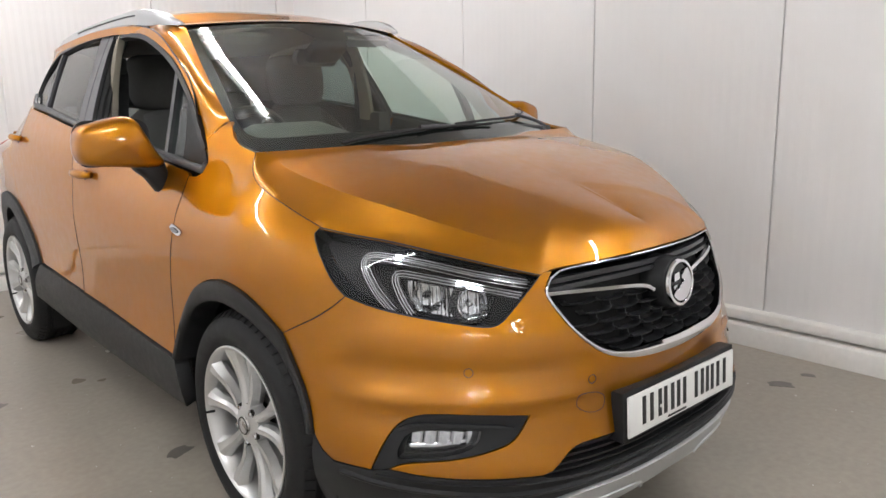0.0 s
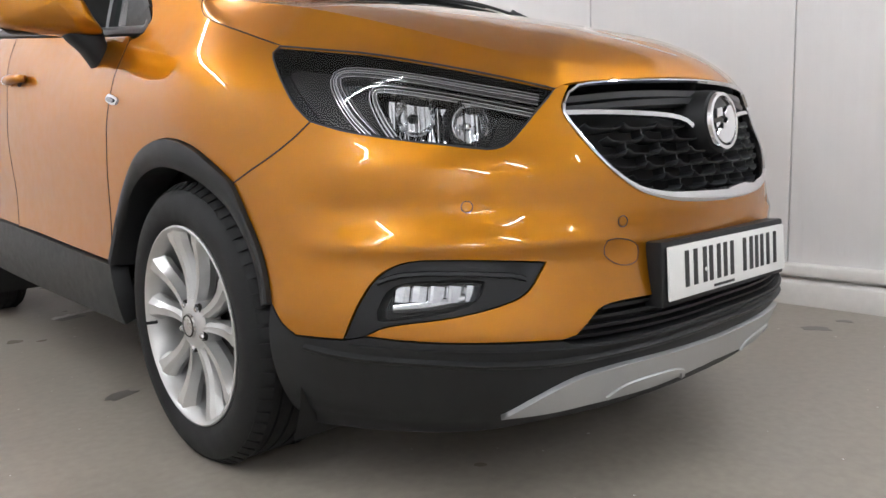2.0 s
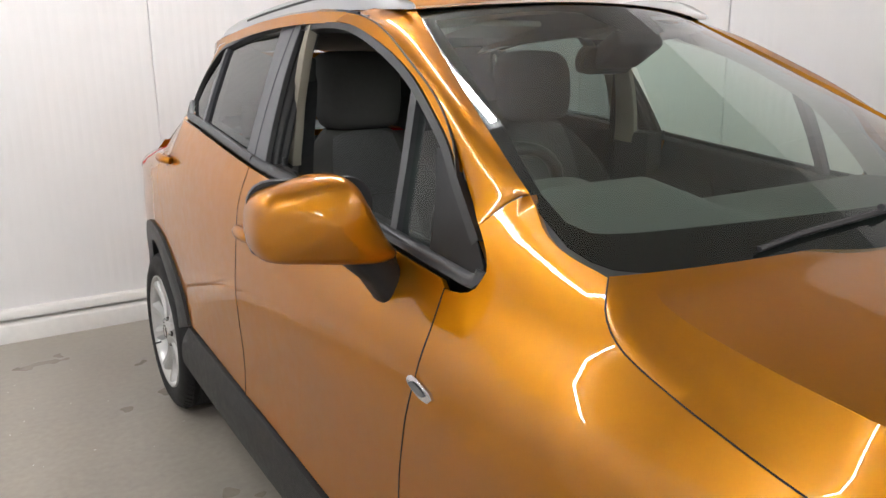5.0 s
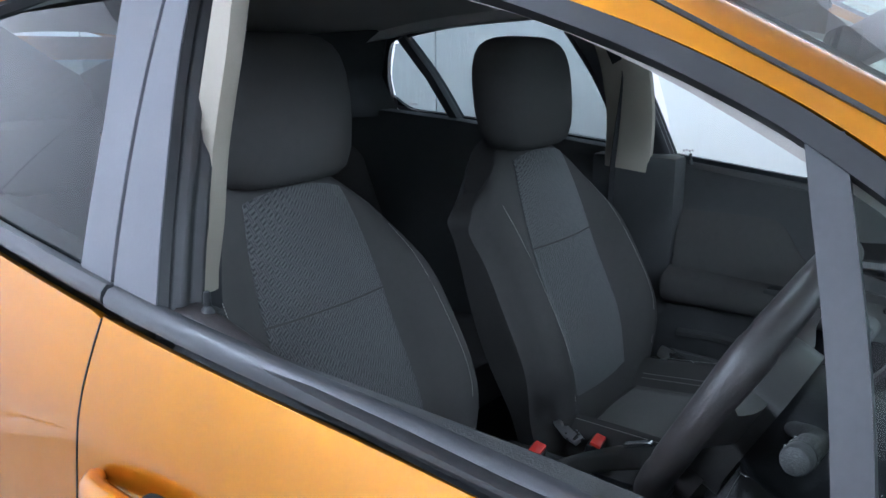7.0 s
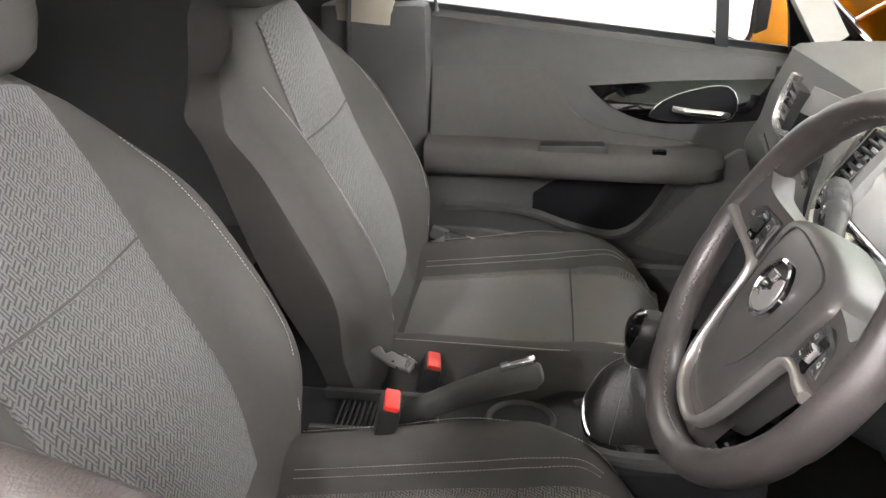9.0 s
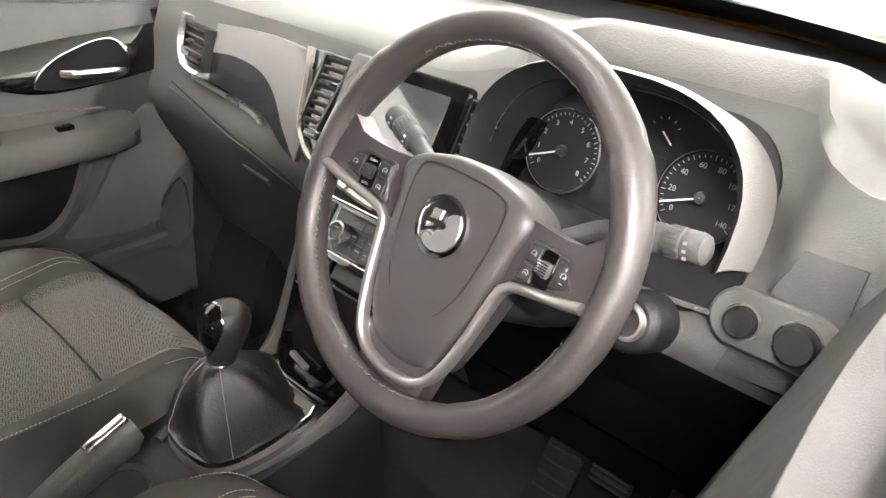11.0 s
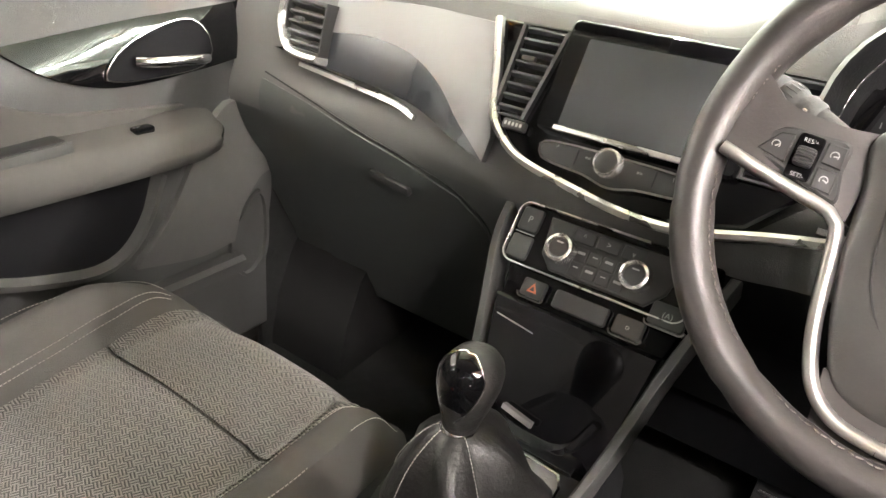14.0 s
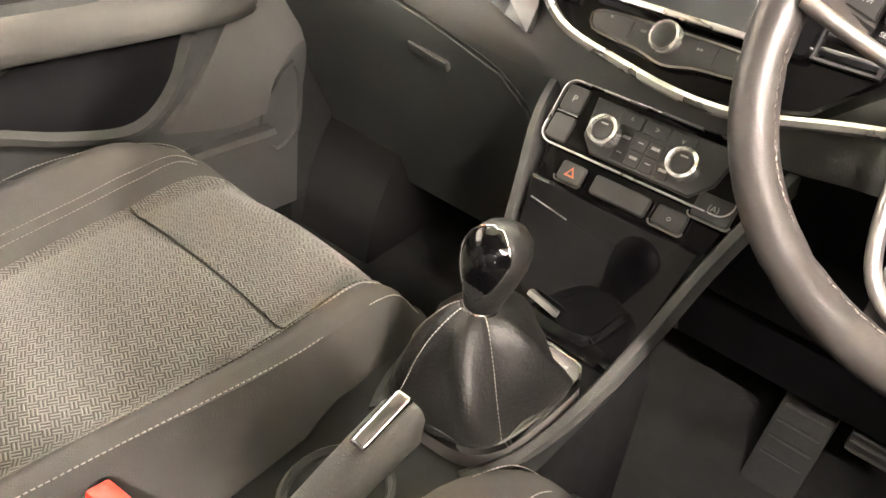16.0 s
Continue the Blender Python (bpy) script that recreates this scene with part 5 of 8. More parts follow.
def wiper(px, line):
    g = new("wiper")
    g.parent = car
    g["label"] = "black windscreen wiper"
    base = Vector(screen((px - CX) / .72, 1.150)) + Vector((0, .012, -.002))
    blade = [Vector(screen((x - CX) / .71, z)) + Vector((0, .005, .007)) for x, z in line]
    tube("blade", blade, .005, SEAL, g, "black wiper blade", 6, gap=.04)
    tube("arm", [base, base.lerp(blade[len(blade) // 2], .4) + Vector((0, .006, .009)), blade[len(blade) // 2] + Vector((0, .003, .008))], .007, TRIM, g, "black wiper arm", 8, gap=.03)
    lathe("pivot", [(.0005, .008), (.012, .006), (.015, -.002), (.015, -.02)], TRIM, g, "", 16, Matrix.Translation(base))


wiper(-.58, [(.455, 1.137), (.36, 1.147), (.27, 1.152), (.16, 1.157), (.0, 1.160), (-.20, 1.160)])
wiper(-.64, [(-.02, 1.166), (-.20, 1.172), (-.45, 1.182), (-.60, 1.20)])


# ---- wheels ----
def wheel():
    """A five-pair spoked alloy wheel about the x axis, its outer face towards +x."""
    w = new("wheel")
    w["label"] = "silver ten-spoke alloy wheel with a black tyre"
    T = pose(0, 0, 0, 0, 90, 0)
    prof = [(.243, -.012), (.252, -.002), (.275, .006), (.300, .005), (.322, -.004), (.334, -.016), (.341, -.030), (.3445, -.045)]
    for g in (-.062, -.098, -.136, -.172):
        prof += [(.346, g + .006), (.346, g + .004), (.339, g + .003), (.339, g - .003), (.346, g - .004)]
    prof += [(.3445, -.192), (.341, -.206), (.334, -.218), (.322, -.226), (.30, -.232), (.27, -.230), (.243, -.222)]
    lathe("tyre", prof, RUBBER, w, "black road tyre", 96, T)
    # shoulder blocks
    bm = bmesh.new()
    for k in range(64):
        a = 2 * math.pi * k / 64
        for x, tilt, l in ((-.026, 34, .030), (-.208, -34, .030)):
            r = bmesh.ops.create_cube(bm, size=1)
            m = Matrix.Rotation(a, 4, "X") @ pose(x, 0, .3395, 0, tilt, 0) @ Matrix.Diagonal((l, .024, .006, 1))
            bmesh.ops.transform(bm, matrix=m, verts=r["verts"])
    o = part("tread", bm, RUBBER, w, "shoulder tread blocks", False)
    o["kind"] = "stuff"
    lathe("rim", [(.246, -.008), (.2475, -.001), (.243, .001), (.236, -.003), (.230, -.016), (.224, -.05), (.215, -.11), (.224, -.20), (.240, -.222)], ALLOY, w, "silver rim", 72, T)
    lathe("brake_disc", [(.05, -.085), (.145, -.085), (.148, -.09), (.148, -.11), (.05, -.112)], DARKMETAL, w, "dark brake disc", 40, T)
    lathe("barrel", [(.0005, -.14), (.212, -.14)], VOID, w, "", 40, T)
    box("caliper", (.06, .16, .06), Matrix.Rotation(radians(150), 4, "X") @ pose(-.098, 0, .125), DARKMETAL, w, "", .014)
    lathe("hub", [(.030, -.012), (.052, -.014), (.066, -.022), (.070, -.06)], ALLOY, w, "silver wheel hub", 40, T)
    lathe("centre_cap", [(.0005, -.004), (.020, -.004), (.026, -.006), (.029, -.013)], SATIN, w, "silver centre cap", 32, T)
    lathe("cap_ring", [(.024, -.0052), (.0265, -.0035), (.0285, -.0065)], DARKMETAL, w, "", 32, T)
    for k in range(5):
        a = 2 * math.pi * (k + .25) / 5
        for s in (-1, 1):
            rings = []
            for j in range(11):
                u = j / 10
                r = .040 + .196 * u
                ang = a + s * (.225 + .045 * u)
                foot = .013 + .010 * u + .017 * step(.62, 1, u) ** 1.6   # broad flanks that flare into the rim
                top = .0055 + .0060 * u + .004 * step(.8, 1, u)
                x = -.014 - .013 * math.sin(math.pi * min(1, u * 1.1)) + .010 * u
                dirv = Vector((0, math.sin(ang), math.cos(ang)))
                tan = Vector((0, math.cos(ang), -math.sin(ang)))
                c = dirv * r
                lean = s * .004
                rings.append([c + tan * e + Vector((x + h, 0, 0)) for e, h in ((-foot, -.026), (-foot * .55 - top * .45, -.010), (-top + lean, -.0008), (lean, -.0022), (top + lean, -.0008), (foot * .55 + top * .45, -.010), (foot, -.026), (foot * .8, -.044), (-foot * .8, -.044))])
            loft("spoke", rings, ALLOY, w, "", angle=22)
        b = a + math.pi / 5
        m = pose(-.018, .056 * math.sin(b), .056 * math.cos(b), 0, 90, 0)
        lathe("wheel_nut", [(.0005, .008), (.006, .008), (.0085, .004), (.009, -.01)], CHROME, w, "", 6, m)
        lathe("nut_well", [(.0105, .001), (.0125, .002), (.0135, -.006)], DARKMETAL, w, "", 16, m)
    v = Matrix.Rotation(radians(80), 4, "X") @ pose(-.02, 0, .222, 0, 60, 0)
    lathe("valve", [(.0005, .03), (.004, .03), (.0045, 0)], RUBBER, w, "", 8, v)
    return w


w0 = wheel()
w0.parent = car
w0.matrix_basis = pose(.853, .012, .338, 17, 0, 0)
for cy, side, roll in ((-2.552, 0, 40), (.012, 1, 63), (-2.552, 1, 5)):
    m = pose(.848, cy, .338, roll, 0, 0)
    if side:
        m = pose(2 * CX - .848, cy, .338, roll, 0, 180)
    copy_thing(w0, m)

# ---- cabin materials ----
def weave_mat(name, dark, light, cell=.011):
    """Woven seat cloth: short slanted threads, turned from cell to cell."""
    m = bpy.data.materials.new(name)
    m.use_nodes = True
    nt = m.node_tree
    b = nt.nodes["Principled BSDF"]
    N = nt.nodes.new
    co, sep, comb, add = N("ShaderNodeTexCoord"), N("ShaderNodeSeparateXYZ"), N("ShaderNodeCombineXYZ"), N("ShaderNodeMath")
    nt.links.new(co.outputs["Object"], sep.inputs[0])
    nt.links.new(sep.outputs["Y"], add.inputs[0])
    nt.links.new(sep.outputs["Z"], add.inputs[1])
    nt.links.new(sep.outputs["X"], comb.inputs[0])
    nt.links.new(add.outputs[0], comb.inputs[1])
    waves = []
    for turn in (28, -62):
        rot = N("ShaderNodeVectorRotate")
        rot.rotation_type = "Z_AXIS"
        rot.inputs["Angle"].default_value = radians(turn)
        nt.links.new(comb.outputs[0], rot.inputs["Vector"])
        w = N("ShaderNodeTexWave")
        w.wave_type, w.bands_direction = "BANDS", "X"
        w.inputs["Scale"].default_value = 2 * math.pi / (20 * cell * .42)
        w.inputs["Distortion"].default_value = .5
        w.inputs["Detail Scale"].default_value = 40
        nt.links.new(rot.outputs[0], w.inputs["Vector"])
        waves.append(w)
    rot = N("ShaderNodeVectorRotate")
    rot.rotation_type = "Z_AXIS"
    rot.inputs["Angle"].default_value = radians(28)
    nt.links.new(comb.outputs[0], rot.inputs["Vector"])
    chk = N("ShaderNodeTexChecker")
    chk.inputs["Scale"].default_value = 1 / cell
    chk.inputs["Color1"].default_value, chk.inputs["Color2"].default_value = (0, 0, 0, 1), (1, 1, 1, 1)
    nt.links.new(rot.outputs[0], chk.inputs["Vector"])
    mix = N("ShaderNodeMix")
    nt.links.new(chk.outputs["Fac"], mix.inputs["Factor"])
    nt.links.new(waves[0].outputs["Fac"], mix.inputs["A"])
    nt.links.new(waves[1].outputs["Fac"], mix.inputs["B"])
    noi = N("ShaderNodeTexNoise")
    noi.inputs["Scale"].default_value = 900
    nt.links.new(co.outputs["Object"], noi.inputs["Vector"])
    ramp = N("ShaderNodeValToRGB")
    ramp.color_ramp.elements[0].position, ramp.color_ramp.elements[0].color = .30, (*dark, 1)
    ramp.color_ramp.elements[1].position, ramp.color_ramp.elements[1].color = .55, (*light, 1)
    nt.links.new(mix.outputs["Result"], ramp.inputs[0])
    mul = N("ShaderNodeMix")
    mul.data_type, mul.blend_type = "RGBA", "MULTIPLY"
    mul.inputs["Factor"].default_value = .5
    nt.links.new(ramp.outputs[0], mul.inputs["A"])
    nt.links.new(noi.outputs["Fac"], mul.inputs["B"])
    nt.links.new(mul.outputs["Result"], b.inputs["Base Color"])
    b.inputs["Roughness"].default_value = .9
    b.inputs["Sheen Weight"].default_value = .25
    bn = N("ShaderNodeBump")
    bn.inputs["Strength"].default_value, bn.inputs["Distance"].default_value = .6, .0012
    nt.links.new(mix.outputs["Result"], bn.inputs["Height"])
    nt.links.new(bn.outputs[0], b.inputs["Normal"])
    return m


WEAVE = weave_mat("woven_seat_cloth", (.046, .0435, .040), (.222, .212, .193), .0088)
# backrest copy of the seat weave, its light threads toned darker
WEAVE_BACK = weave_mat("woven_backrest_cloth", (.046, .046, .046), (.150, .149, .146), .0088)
CLOTH = mat("charcoal_seat_cloth", (.072, .069, .065), .9, spec=.25, bump=.5, scale=900, vary=.12)
# dash plastic in a darker copy, its colour carrying the front's shade
FASCIA = mat("dark_dash_fascia", (.085, .085, .081), .58, spec=.3, bump=.35, scale=600, vary=.1)
DASHM = mat("soft_dash_plastic", (.122, .121, .115), .55, spec=.3, bump=.35, scale=600, vary=.1)
DARKP = mat("dark_door_plastic", (.056, .0565, .0555), .58, spec=.3, bump=.35, scale=500, vary=.12)
LEATHER = mat("black_leather", (.036, .032, .031), .40, bump=.10, scale=420, vary=.12)
# hard plastic whose dark tone also carries the shade towards the footwell
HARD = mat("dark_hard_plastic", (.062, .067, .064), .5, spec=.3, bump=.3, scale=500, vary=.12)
SILLM = mat("brown_black_sill", (.034, .030, .029), .5, spec=.35, bump=.3, scale=500, vary=.12)
DARKCHROME = mat("dark_chrome", (.42, .41, .40), .16, 1, vary=.1, scale=60)
# near-black that paints in shade, in door hollows and over the pedals
SHADE = mat("matt_black_recess", (.006, .006, .007), .75, spec=.1)
PADM = mat("grained_airbag_pad", (.038, .036, .0345), .42, bump=.12, scale=600, vary=.1)
BOOT = mat("black_boot_leather", (.014, .0135, .013), .44, spec=.4, bump=.4, scale=260, vary=.2)
BEIGE = mat("light_pillar_trim", (.29, .26, .21), .75, bump=.2, scale=500, vary=.05)
LINER = mat("pale_headlining", (.42, .40, .37), .9, bump=.3, scale=700, vary=.05)
CARPET = mat("black_carpet", (.008, .0085, .0083), .95, bump=.8, scale=700, vary=.3)
MARK = mat("pale_print", (.30, .30, .295), .6)
STITCH = mat("pale_thread", (.42, .40, .37), .8)
PEWTER = mat("satin_pewter_trim", (.40, .385, .37), .34, .85, vary=.04, scale=250)
TWINE = mat("brown_thread", (.16, .145, .13), .8)
WING = mat("silver_dash_inlay", (.17, .168, .166), .46, .2, 0, vary=.012, scale=700, rvary=.01)
SLATE = mat("slate_dash_inlay", (.022, .0235, .027), .26, coat=.3)
SCREENM = mat("dark_display", (.05, .052, .055), .14, vary=.04, coat=.5)
BUTTON = mat("dark_button", (.020, .0198, .0195), .45, vary=.1, scale=300)
BRIGHT = mat("bright_trim_ring", (.80, .79, .77), .24, .75, vary=.02)
GAUGE = mat("gauge_face", (.010, .010, .011), .6, spec=.2)
NEEDLE = mat("white_needle", (.8, .8, .78), .4)
WEBBING = mat("seat_belt_webbing", (.022, .022, .023), .8, bump=.4, scale=600)


def frame_at(p, up, right=(1, 0, 0)):
    """A pose whose x runs right, y runs along up, and z out of the face."""
    x = Vector(right).normalized()
    y = (Vector(up) - x * Vector(up).dot(x)).normalized()
    z = x.cross(y)
    m = Matrix((x, y, z)).transposed().to_4x4()
    m.translation = p
    return m


def tilted(p, deg):
    return frame_at(p, (0, math.sin(radians(deg)), math.cos(radians(deg))))


def writing(s, size, m, material, parent, name="lettering"):
    cu = bpy.data.curves.new(name, "FONT")
    cu.body, cu.size, cu.align_x, cu.align_y = s, size, "CENTER", "CENTER"
    cu.extrude = .0001
    tmp = new(name, cu)
    me = bpy.data.meshes.new_from_object(tmp.evaluated_get(bpy.context.evaluated_depsgraph_get()))
    bpy.data.objects.remove(tmp)
    me.transform(m)
    me.materials.clear()
    me.materials.append(material)
    ob = new(name, me)
    ob.parent = parent
    return ob


def stitches(parent, pts, gap=.0055, r=.0006, thread=None):
    """A row of stitches along a line, as one fine part."""
    line = spline(pts, gap)
    bm = bmesh.new()
    for a, b in zip(line, line[1:]):
        d = b - a
        m = Matrix.Translation((a + b) / 2) @ d.to_track_quat("Z", "Y").to_matrix().to_4x4() @ Matrix.Diagonal((r, r, d.length * .33, 1))
        q = bmesh.ops.create_cone(bm, segments=5, radius1=1, radius2=1, depth=2, cap_ends=True)
        bmesh.ops.transform(bm, matrix=m, verts=q["verts"])
    return part("stitching", bm, thread or STITCH, parent, "brown stitching" if thread else "pale stitching")


# ---- seats ----
def seat(cx, dy, name, mirror_side):
    s = new(name)
    s.parent = car
    s["label"] = "charcoal cloth front seat with woven centre panels"

    def cushion(u, v):
        """u across -1..1, v from the rear 0 to the nose 1.15."""
        x = cx + (.224 + .040 * step(0, .65, v)) * u * (1 - .19 * step(.70, 1.14, v))
        y = -1.20 + dy + .47 * min(v, 1) + .05 * math.sin(min(max(v - 1, 0), .2) * 7.8)
        roll = step(.86, 1.15, v)
        z = .655 + .035 * v - .075 * roll ** 1.6 + .066 * step(.52, .84, abs(u)) * (1 - .85 * step(.72, 1.10, v)) - .09 * step(.86, 1.04, abs(u)) ** 1.5 + .014 * max(0, 1 - (u / .6) ** 2)
        return (x, y, z)

    edge = .60
    col = lambda: [u / 20 for u in range(-21, 22)]
    rows = []
    for j in range(27):
        v = j / 26 * 1.16
        rows.append([Vector(cushion(u, v)) for u in col()])
    body = [[Vector((p.x, p.y, p.z)) for p in r] for r in rows]
    skirt = [Vector((p.x * 1 + (cx - p.x) * .06, p.y - .03, .56)) for p in rows[-1]]
    loft("cushion", body + [skirt], CLOTH, s, "charcoal cloth cushion", caps=False, closed=False)
    for side in (0, -1):
        top = [r[side] for r in rows] 
        loft("cushion_side", [top, [Vector((p.x + (cx - p.x) * .03, p.y, p.z - .06)) for p in top], [Vector((p.x + (cx - p.x) * .10, p.y - .01, .54)) for p in top]], CLOTH, s, "", caps=False, closed=False)
    n = surf_normal(cushion, (0, .5))
    o = 1 if n.z > 0 else -1
    pan = runs([(-edge, .04), (edge, .04)], [(edge, .04), (edge, .70)], [(edge, .70), (-edge, .70)], [(-edge, .70), (-edge, .04)], gap=.04)
    patch("centre_panel", cushion, pan, WEAVE, s, "woven grey centre panel", grid=.06, lift=.004, edge=.008, gap=.001, out=o)
    pan = runs([(-edge, .707), (edge, .707)], [(edge, .707), (edge * 1.13, 1.0), (edge * 1.20, 1.15)], [(edge * 1.20, 1.15), (-edge * 1.20, 1.15)], [(-edge * 1.20, 1.15), (-edge * 1.13, 1.0), (-edge, .707)], gap=.04)
    patch("centre_panel", cushion, pan, WEAVE, s, "woven grey centre panel", grid=.06, lift=.004, edge=.008, gap=.001, out=o)
    for u in (-1, 1):
        for k in (.685, .655):
            stitches(s, [Vector(cushion(u * k * (1 + .18 * step(.65, 1.1, v)), v)) + Vector((0, 0, .0035)) for v in (.05, .3, .6, .75, .9, 1.08)])
        stitches(s, [Vector(cushion(u * .90, v)) + Vector((u * .001, 0, .003)) for v in (.05, .3, .6, .9, 1.08)])

    # backrest
    def back(u, v):
        """u across, v from the foot 0 to the top 1."""
        w = curve(v, [(0, .240), (.3, .276), (.62, .272), (.80, .258), (.92, .236), (1.0, .208), (1.06, .172)])
        x = cx + w * u
        z = .70 + .57 * min(v, 1.0) + .02 * math.sin(min(max(v - 1, 0), .1) * 15)
        y = -1.215 + dy - .19 * v
        bol = step(.46, .84, abs(u)) * curve(v, [(0, .03), (.25, .062), (.55, .060), (.8, .02), (1, 0)])
        y += bol - .075 * (1 - .72 * step(.65, 1, v)) * step(.84, 1.04, abs(u)) ** 1.4 - .045 * step(.92, 1.06, v) ** 1.5 * max(0, 1 - u * u) + .010 * max(0, 1 - (u / .5) ** 2)
        y += .02 * math.exp(-((v - .25) / .2) ** 2)
        z -= .105 * abs(u) ** 2.3 * step(.60, 1.04, v)  # rounded shoulders
        return (x, y, z)

    rows = []
    for j in range(29):
        v = -.22 + j / 28 * 1.28
        rows.append([Vector(back(u, v)) for u in col()])
    loft("backrest", rows, CLOTH, s, "charcoal cloth backrest", caps=False, closed=False)
    rear = []
    for j, r in enumerate(rows):
        line = -1.215 + dy - .19 * (-.22 + j / 28 * 1.28)
        top = step(.80, 1, j / 28)
        rear.append([Vector((p.x + (cx - p.x) * (.05 + .05 * top), min(line - .118 + .018 * top + .022 * step(.55, 1.05, abs(u)), p.y - .010), p.z - .010 * top)) for u, p in zip(col(), r)])
    loft("back_shell", rear, DARKP, s, "dark rear of the backrest", caps=False, closed=False)
    for side in (0, -1):
        loft("backrest_side", [[r[side] for r in rows], [r[side] for r in rear]], CLOTH, s, "", caps=False, closed=False)
    loft("backrest_top", [rows[-1], rear[-1]], CLOTH, s, "", caps=False, closed=False)
    o = 1 if surf_normal(back, (0, .5)).y > 0 else -1
    e = .50
    for v0, v1 in ((.05, .605), (.612, .96)):
        w = lambda v: e * (1 - .06 * step(.6, 1, v))
        pan = runs([(-w(v0), v0), (w(v0), v0)], [(w(v0), v0), (w((v0 + v1) / 2), (v0 + v1) / 2), (w(v1), v1)], [(w(v1), v1), (-w(v1), v1)], [(-w(v1), v1), (-w((v0 + v1) / 2), (v0 + v1) / 2), (-w(v0), v0)], gap=.04)
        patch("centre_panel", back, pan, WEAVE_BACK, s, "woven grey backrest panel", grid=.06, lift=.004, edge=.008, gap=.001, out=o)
    for u in (-1, 1):
        stitches(s, [Vector(back(u * .80, v)) + Vector((0, .002, .001)) for v in (.1, .3, .5, .7, .86)])
    # headrest
    rings = []
    for z, w, d in ((1.250, .080, .030), (1.256, .112, .048), (1.270, .130, .062), (1.30, .142, .070), (1.345, .150, .073), (1.39, .153, .072), (1.43, .151, .069), (1.458, .144, .063), (1.476, .132, .054), (1.488, .112, .042), (1.495, .082, .027), (1.497, .04, .01)):
        yc = -1.428 + dy - .10 * (z - 1.3)
        ring = []
        for k in range(36):
            a = 2 * math.pi * k / 36
            c, q = math.cos(a), math.sin(a)
            ring.append(Vector((cx + w * math.copysign(abs(c) ** .62, c), yc + d * math.copysign(abs(q) ** .7, q), z)))
        rings.append(ring)
    loft("headrest", rings, CLOTH, s, "charcoal cloth headrest", angle=60)
    for k in (-.06, .06):
        tube("headrest_post", [(cx + k, -1.42 + dy, 1.22), (cx + k, -1.43 + dy, 1.30)], .006, CHROME, s, "", 10)
    # base, runners and side shield
    box("seat_base", (.38, .42, .18), pose(cx, -.99 + dy, .49), DARKP, s, "", .03)
    g = mirror_side
    box("side_shield", (.045, .40, .10), pose(cx + g * .255, -1.04 + dy, .60, 4, 0, 0), DARKP, s, "dark plastic side shield", .02)
    box("recliner_lever", (.02, .11, .03), pose(cx + g * .268, -1.13 + dy, .70, -18), SATIN, s, "grey recliner lever", .008)
    return s


seat(-.292, 0, "passenger_seat", -1)
seat(.372, -.085, "driver_seat", 1)


def buckle(x, y, z, lean):
    b = new("belt_buckle")
    b.parent = car
    b["label"] = "black belt buckle with a red button"
    m = pose(x, y, z, lean, 0, 8)
    box("stalk", (.026, .02, .16), m @ pose(0, 0, -.10), DARKP, b, "", .004)
    box("case", (.050, .030, .075), m @ pose(0, 0, -.036), SEAL, b, "black case", .006)
    box("button", (.044, .022, .016), m @ pose(0, .001, .0), RED, b, "red release button", .004)


buckle(-.040, -1.104, .711, -14)
buckle(.147, -1.136, .767, -14)
# folded grey hinge cover at the inner foot of the backrest, belt anchor at the outer foot
o = [(-.058, .010), (-.020, .012), (-.006, .004), (.004, .012), (.024, .010), (.030, .016), (.054, .012), (.052, -.010), (.012, -.012), (-.030, -.004)]
plate_of("hinge_cover", o, .010, pose(-.046, -1.184, .714, 34, 0, 62), SATIN, car, "grey metal seat hinge cover", .002)
box("belt_anchor", (.020, .060, .022), pose(-.545, -1.165, .690, 24, 0, 14), SATIN, car, "grey seat belt anchor", .006)

# rear bench, tunnel and floor
bench = new("rear_bench")
bench.parent = car
bench["label"] = "charcoal cloth rear bench"
rows = [[Vector((CX + .62 * k / 10, y + .02 * abs(k / 10) ** 4, z)) for k in range(-10, 11)] for y, z in ((-1.62, .50), (-1.60, .64), (-1.66, .69), (-2.0, .66), (-2.08, .72), (-2.18, .95), (-2.26, 1.14), (-2.30, 1.17), (-2.38, 1.15), (-2.44, .9))]
loft("bench", rows, CLOTH, bench, "", caps=False, closed=False)
for hx in (-.36, .38):
    rings = []
    for z, w, d in ((1.16, .10, .035), (1.18, .13, .05), (1.25, .135, .05), (1.31, .12, .04), (1.325, .08, .02)):
        rings.append([Vector((hx + w * math.copysign(abs(math.cos(a)) ** .6, math.cos(a)), -2.31 + d * math.sin(a), z)) for a in [2 * math.pi * k / 20 for k in range(20)]])
    loft("headrest", rings, CLOTH, bench, "rear headrest")
box("cabin_floor", (1.46, 3.0, .03), pose(CX, -1.15, .36), CARPET, car, "black carpeted cabin floor", .01)
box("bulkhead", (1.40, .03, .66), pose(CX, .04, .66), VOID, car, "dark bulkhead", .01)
loft("footwell", [[Vector((CX + .71 * k / 6, y, z)) for k in range(-6, 7)] for y, z in ((-.46, .375), (-.22, .40), (-.06, .55), (0, .8))], CARPET, car, "black carpeted footwell", caps=False, closed=False)

for sx in (-1, 1):
    box("kick_panel", (.02, .42, .72), pose(CX + sx * .685, -.25, .72), CARPET, car, "dark kick panel", .008)

# headlining and inner pillars
rows = []
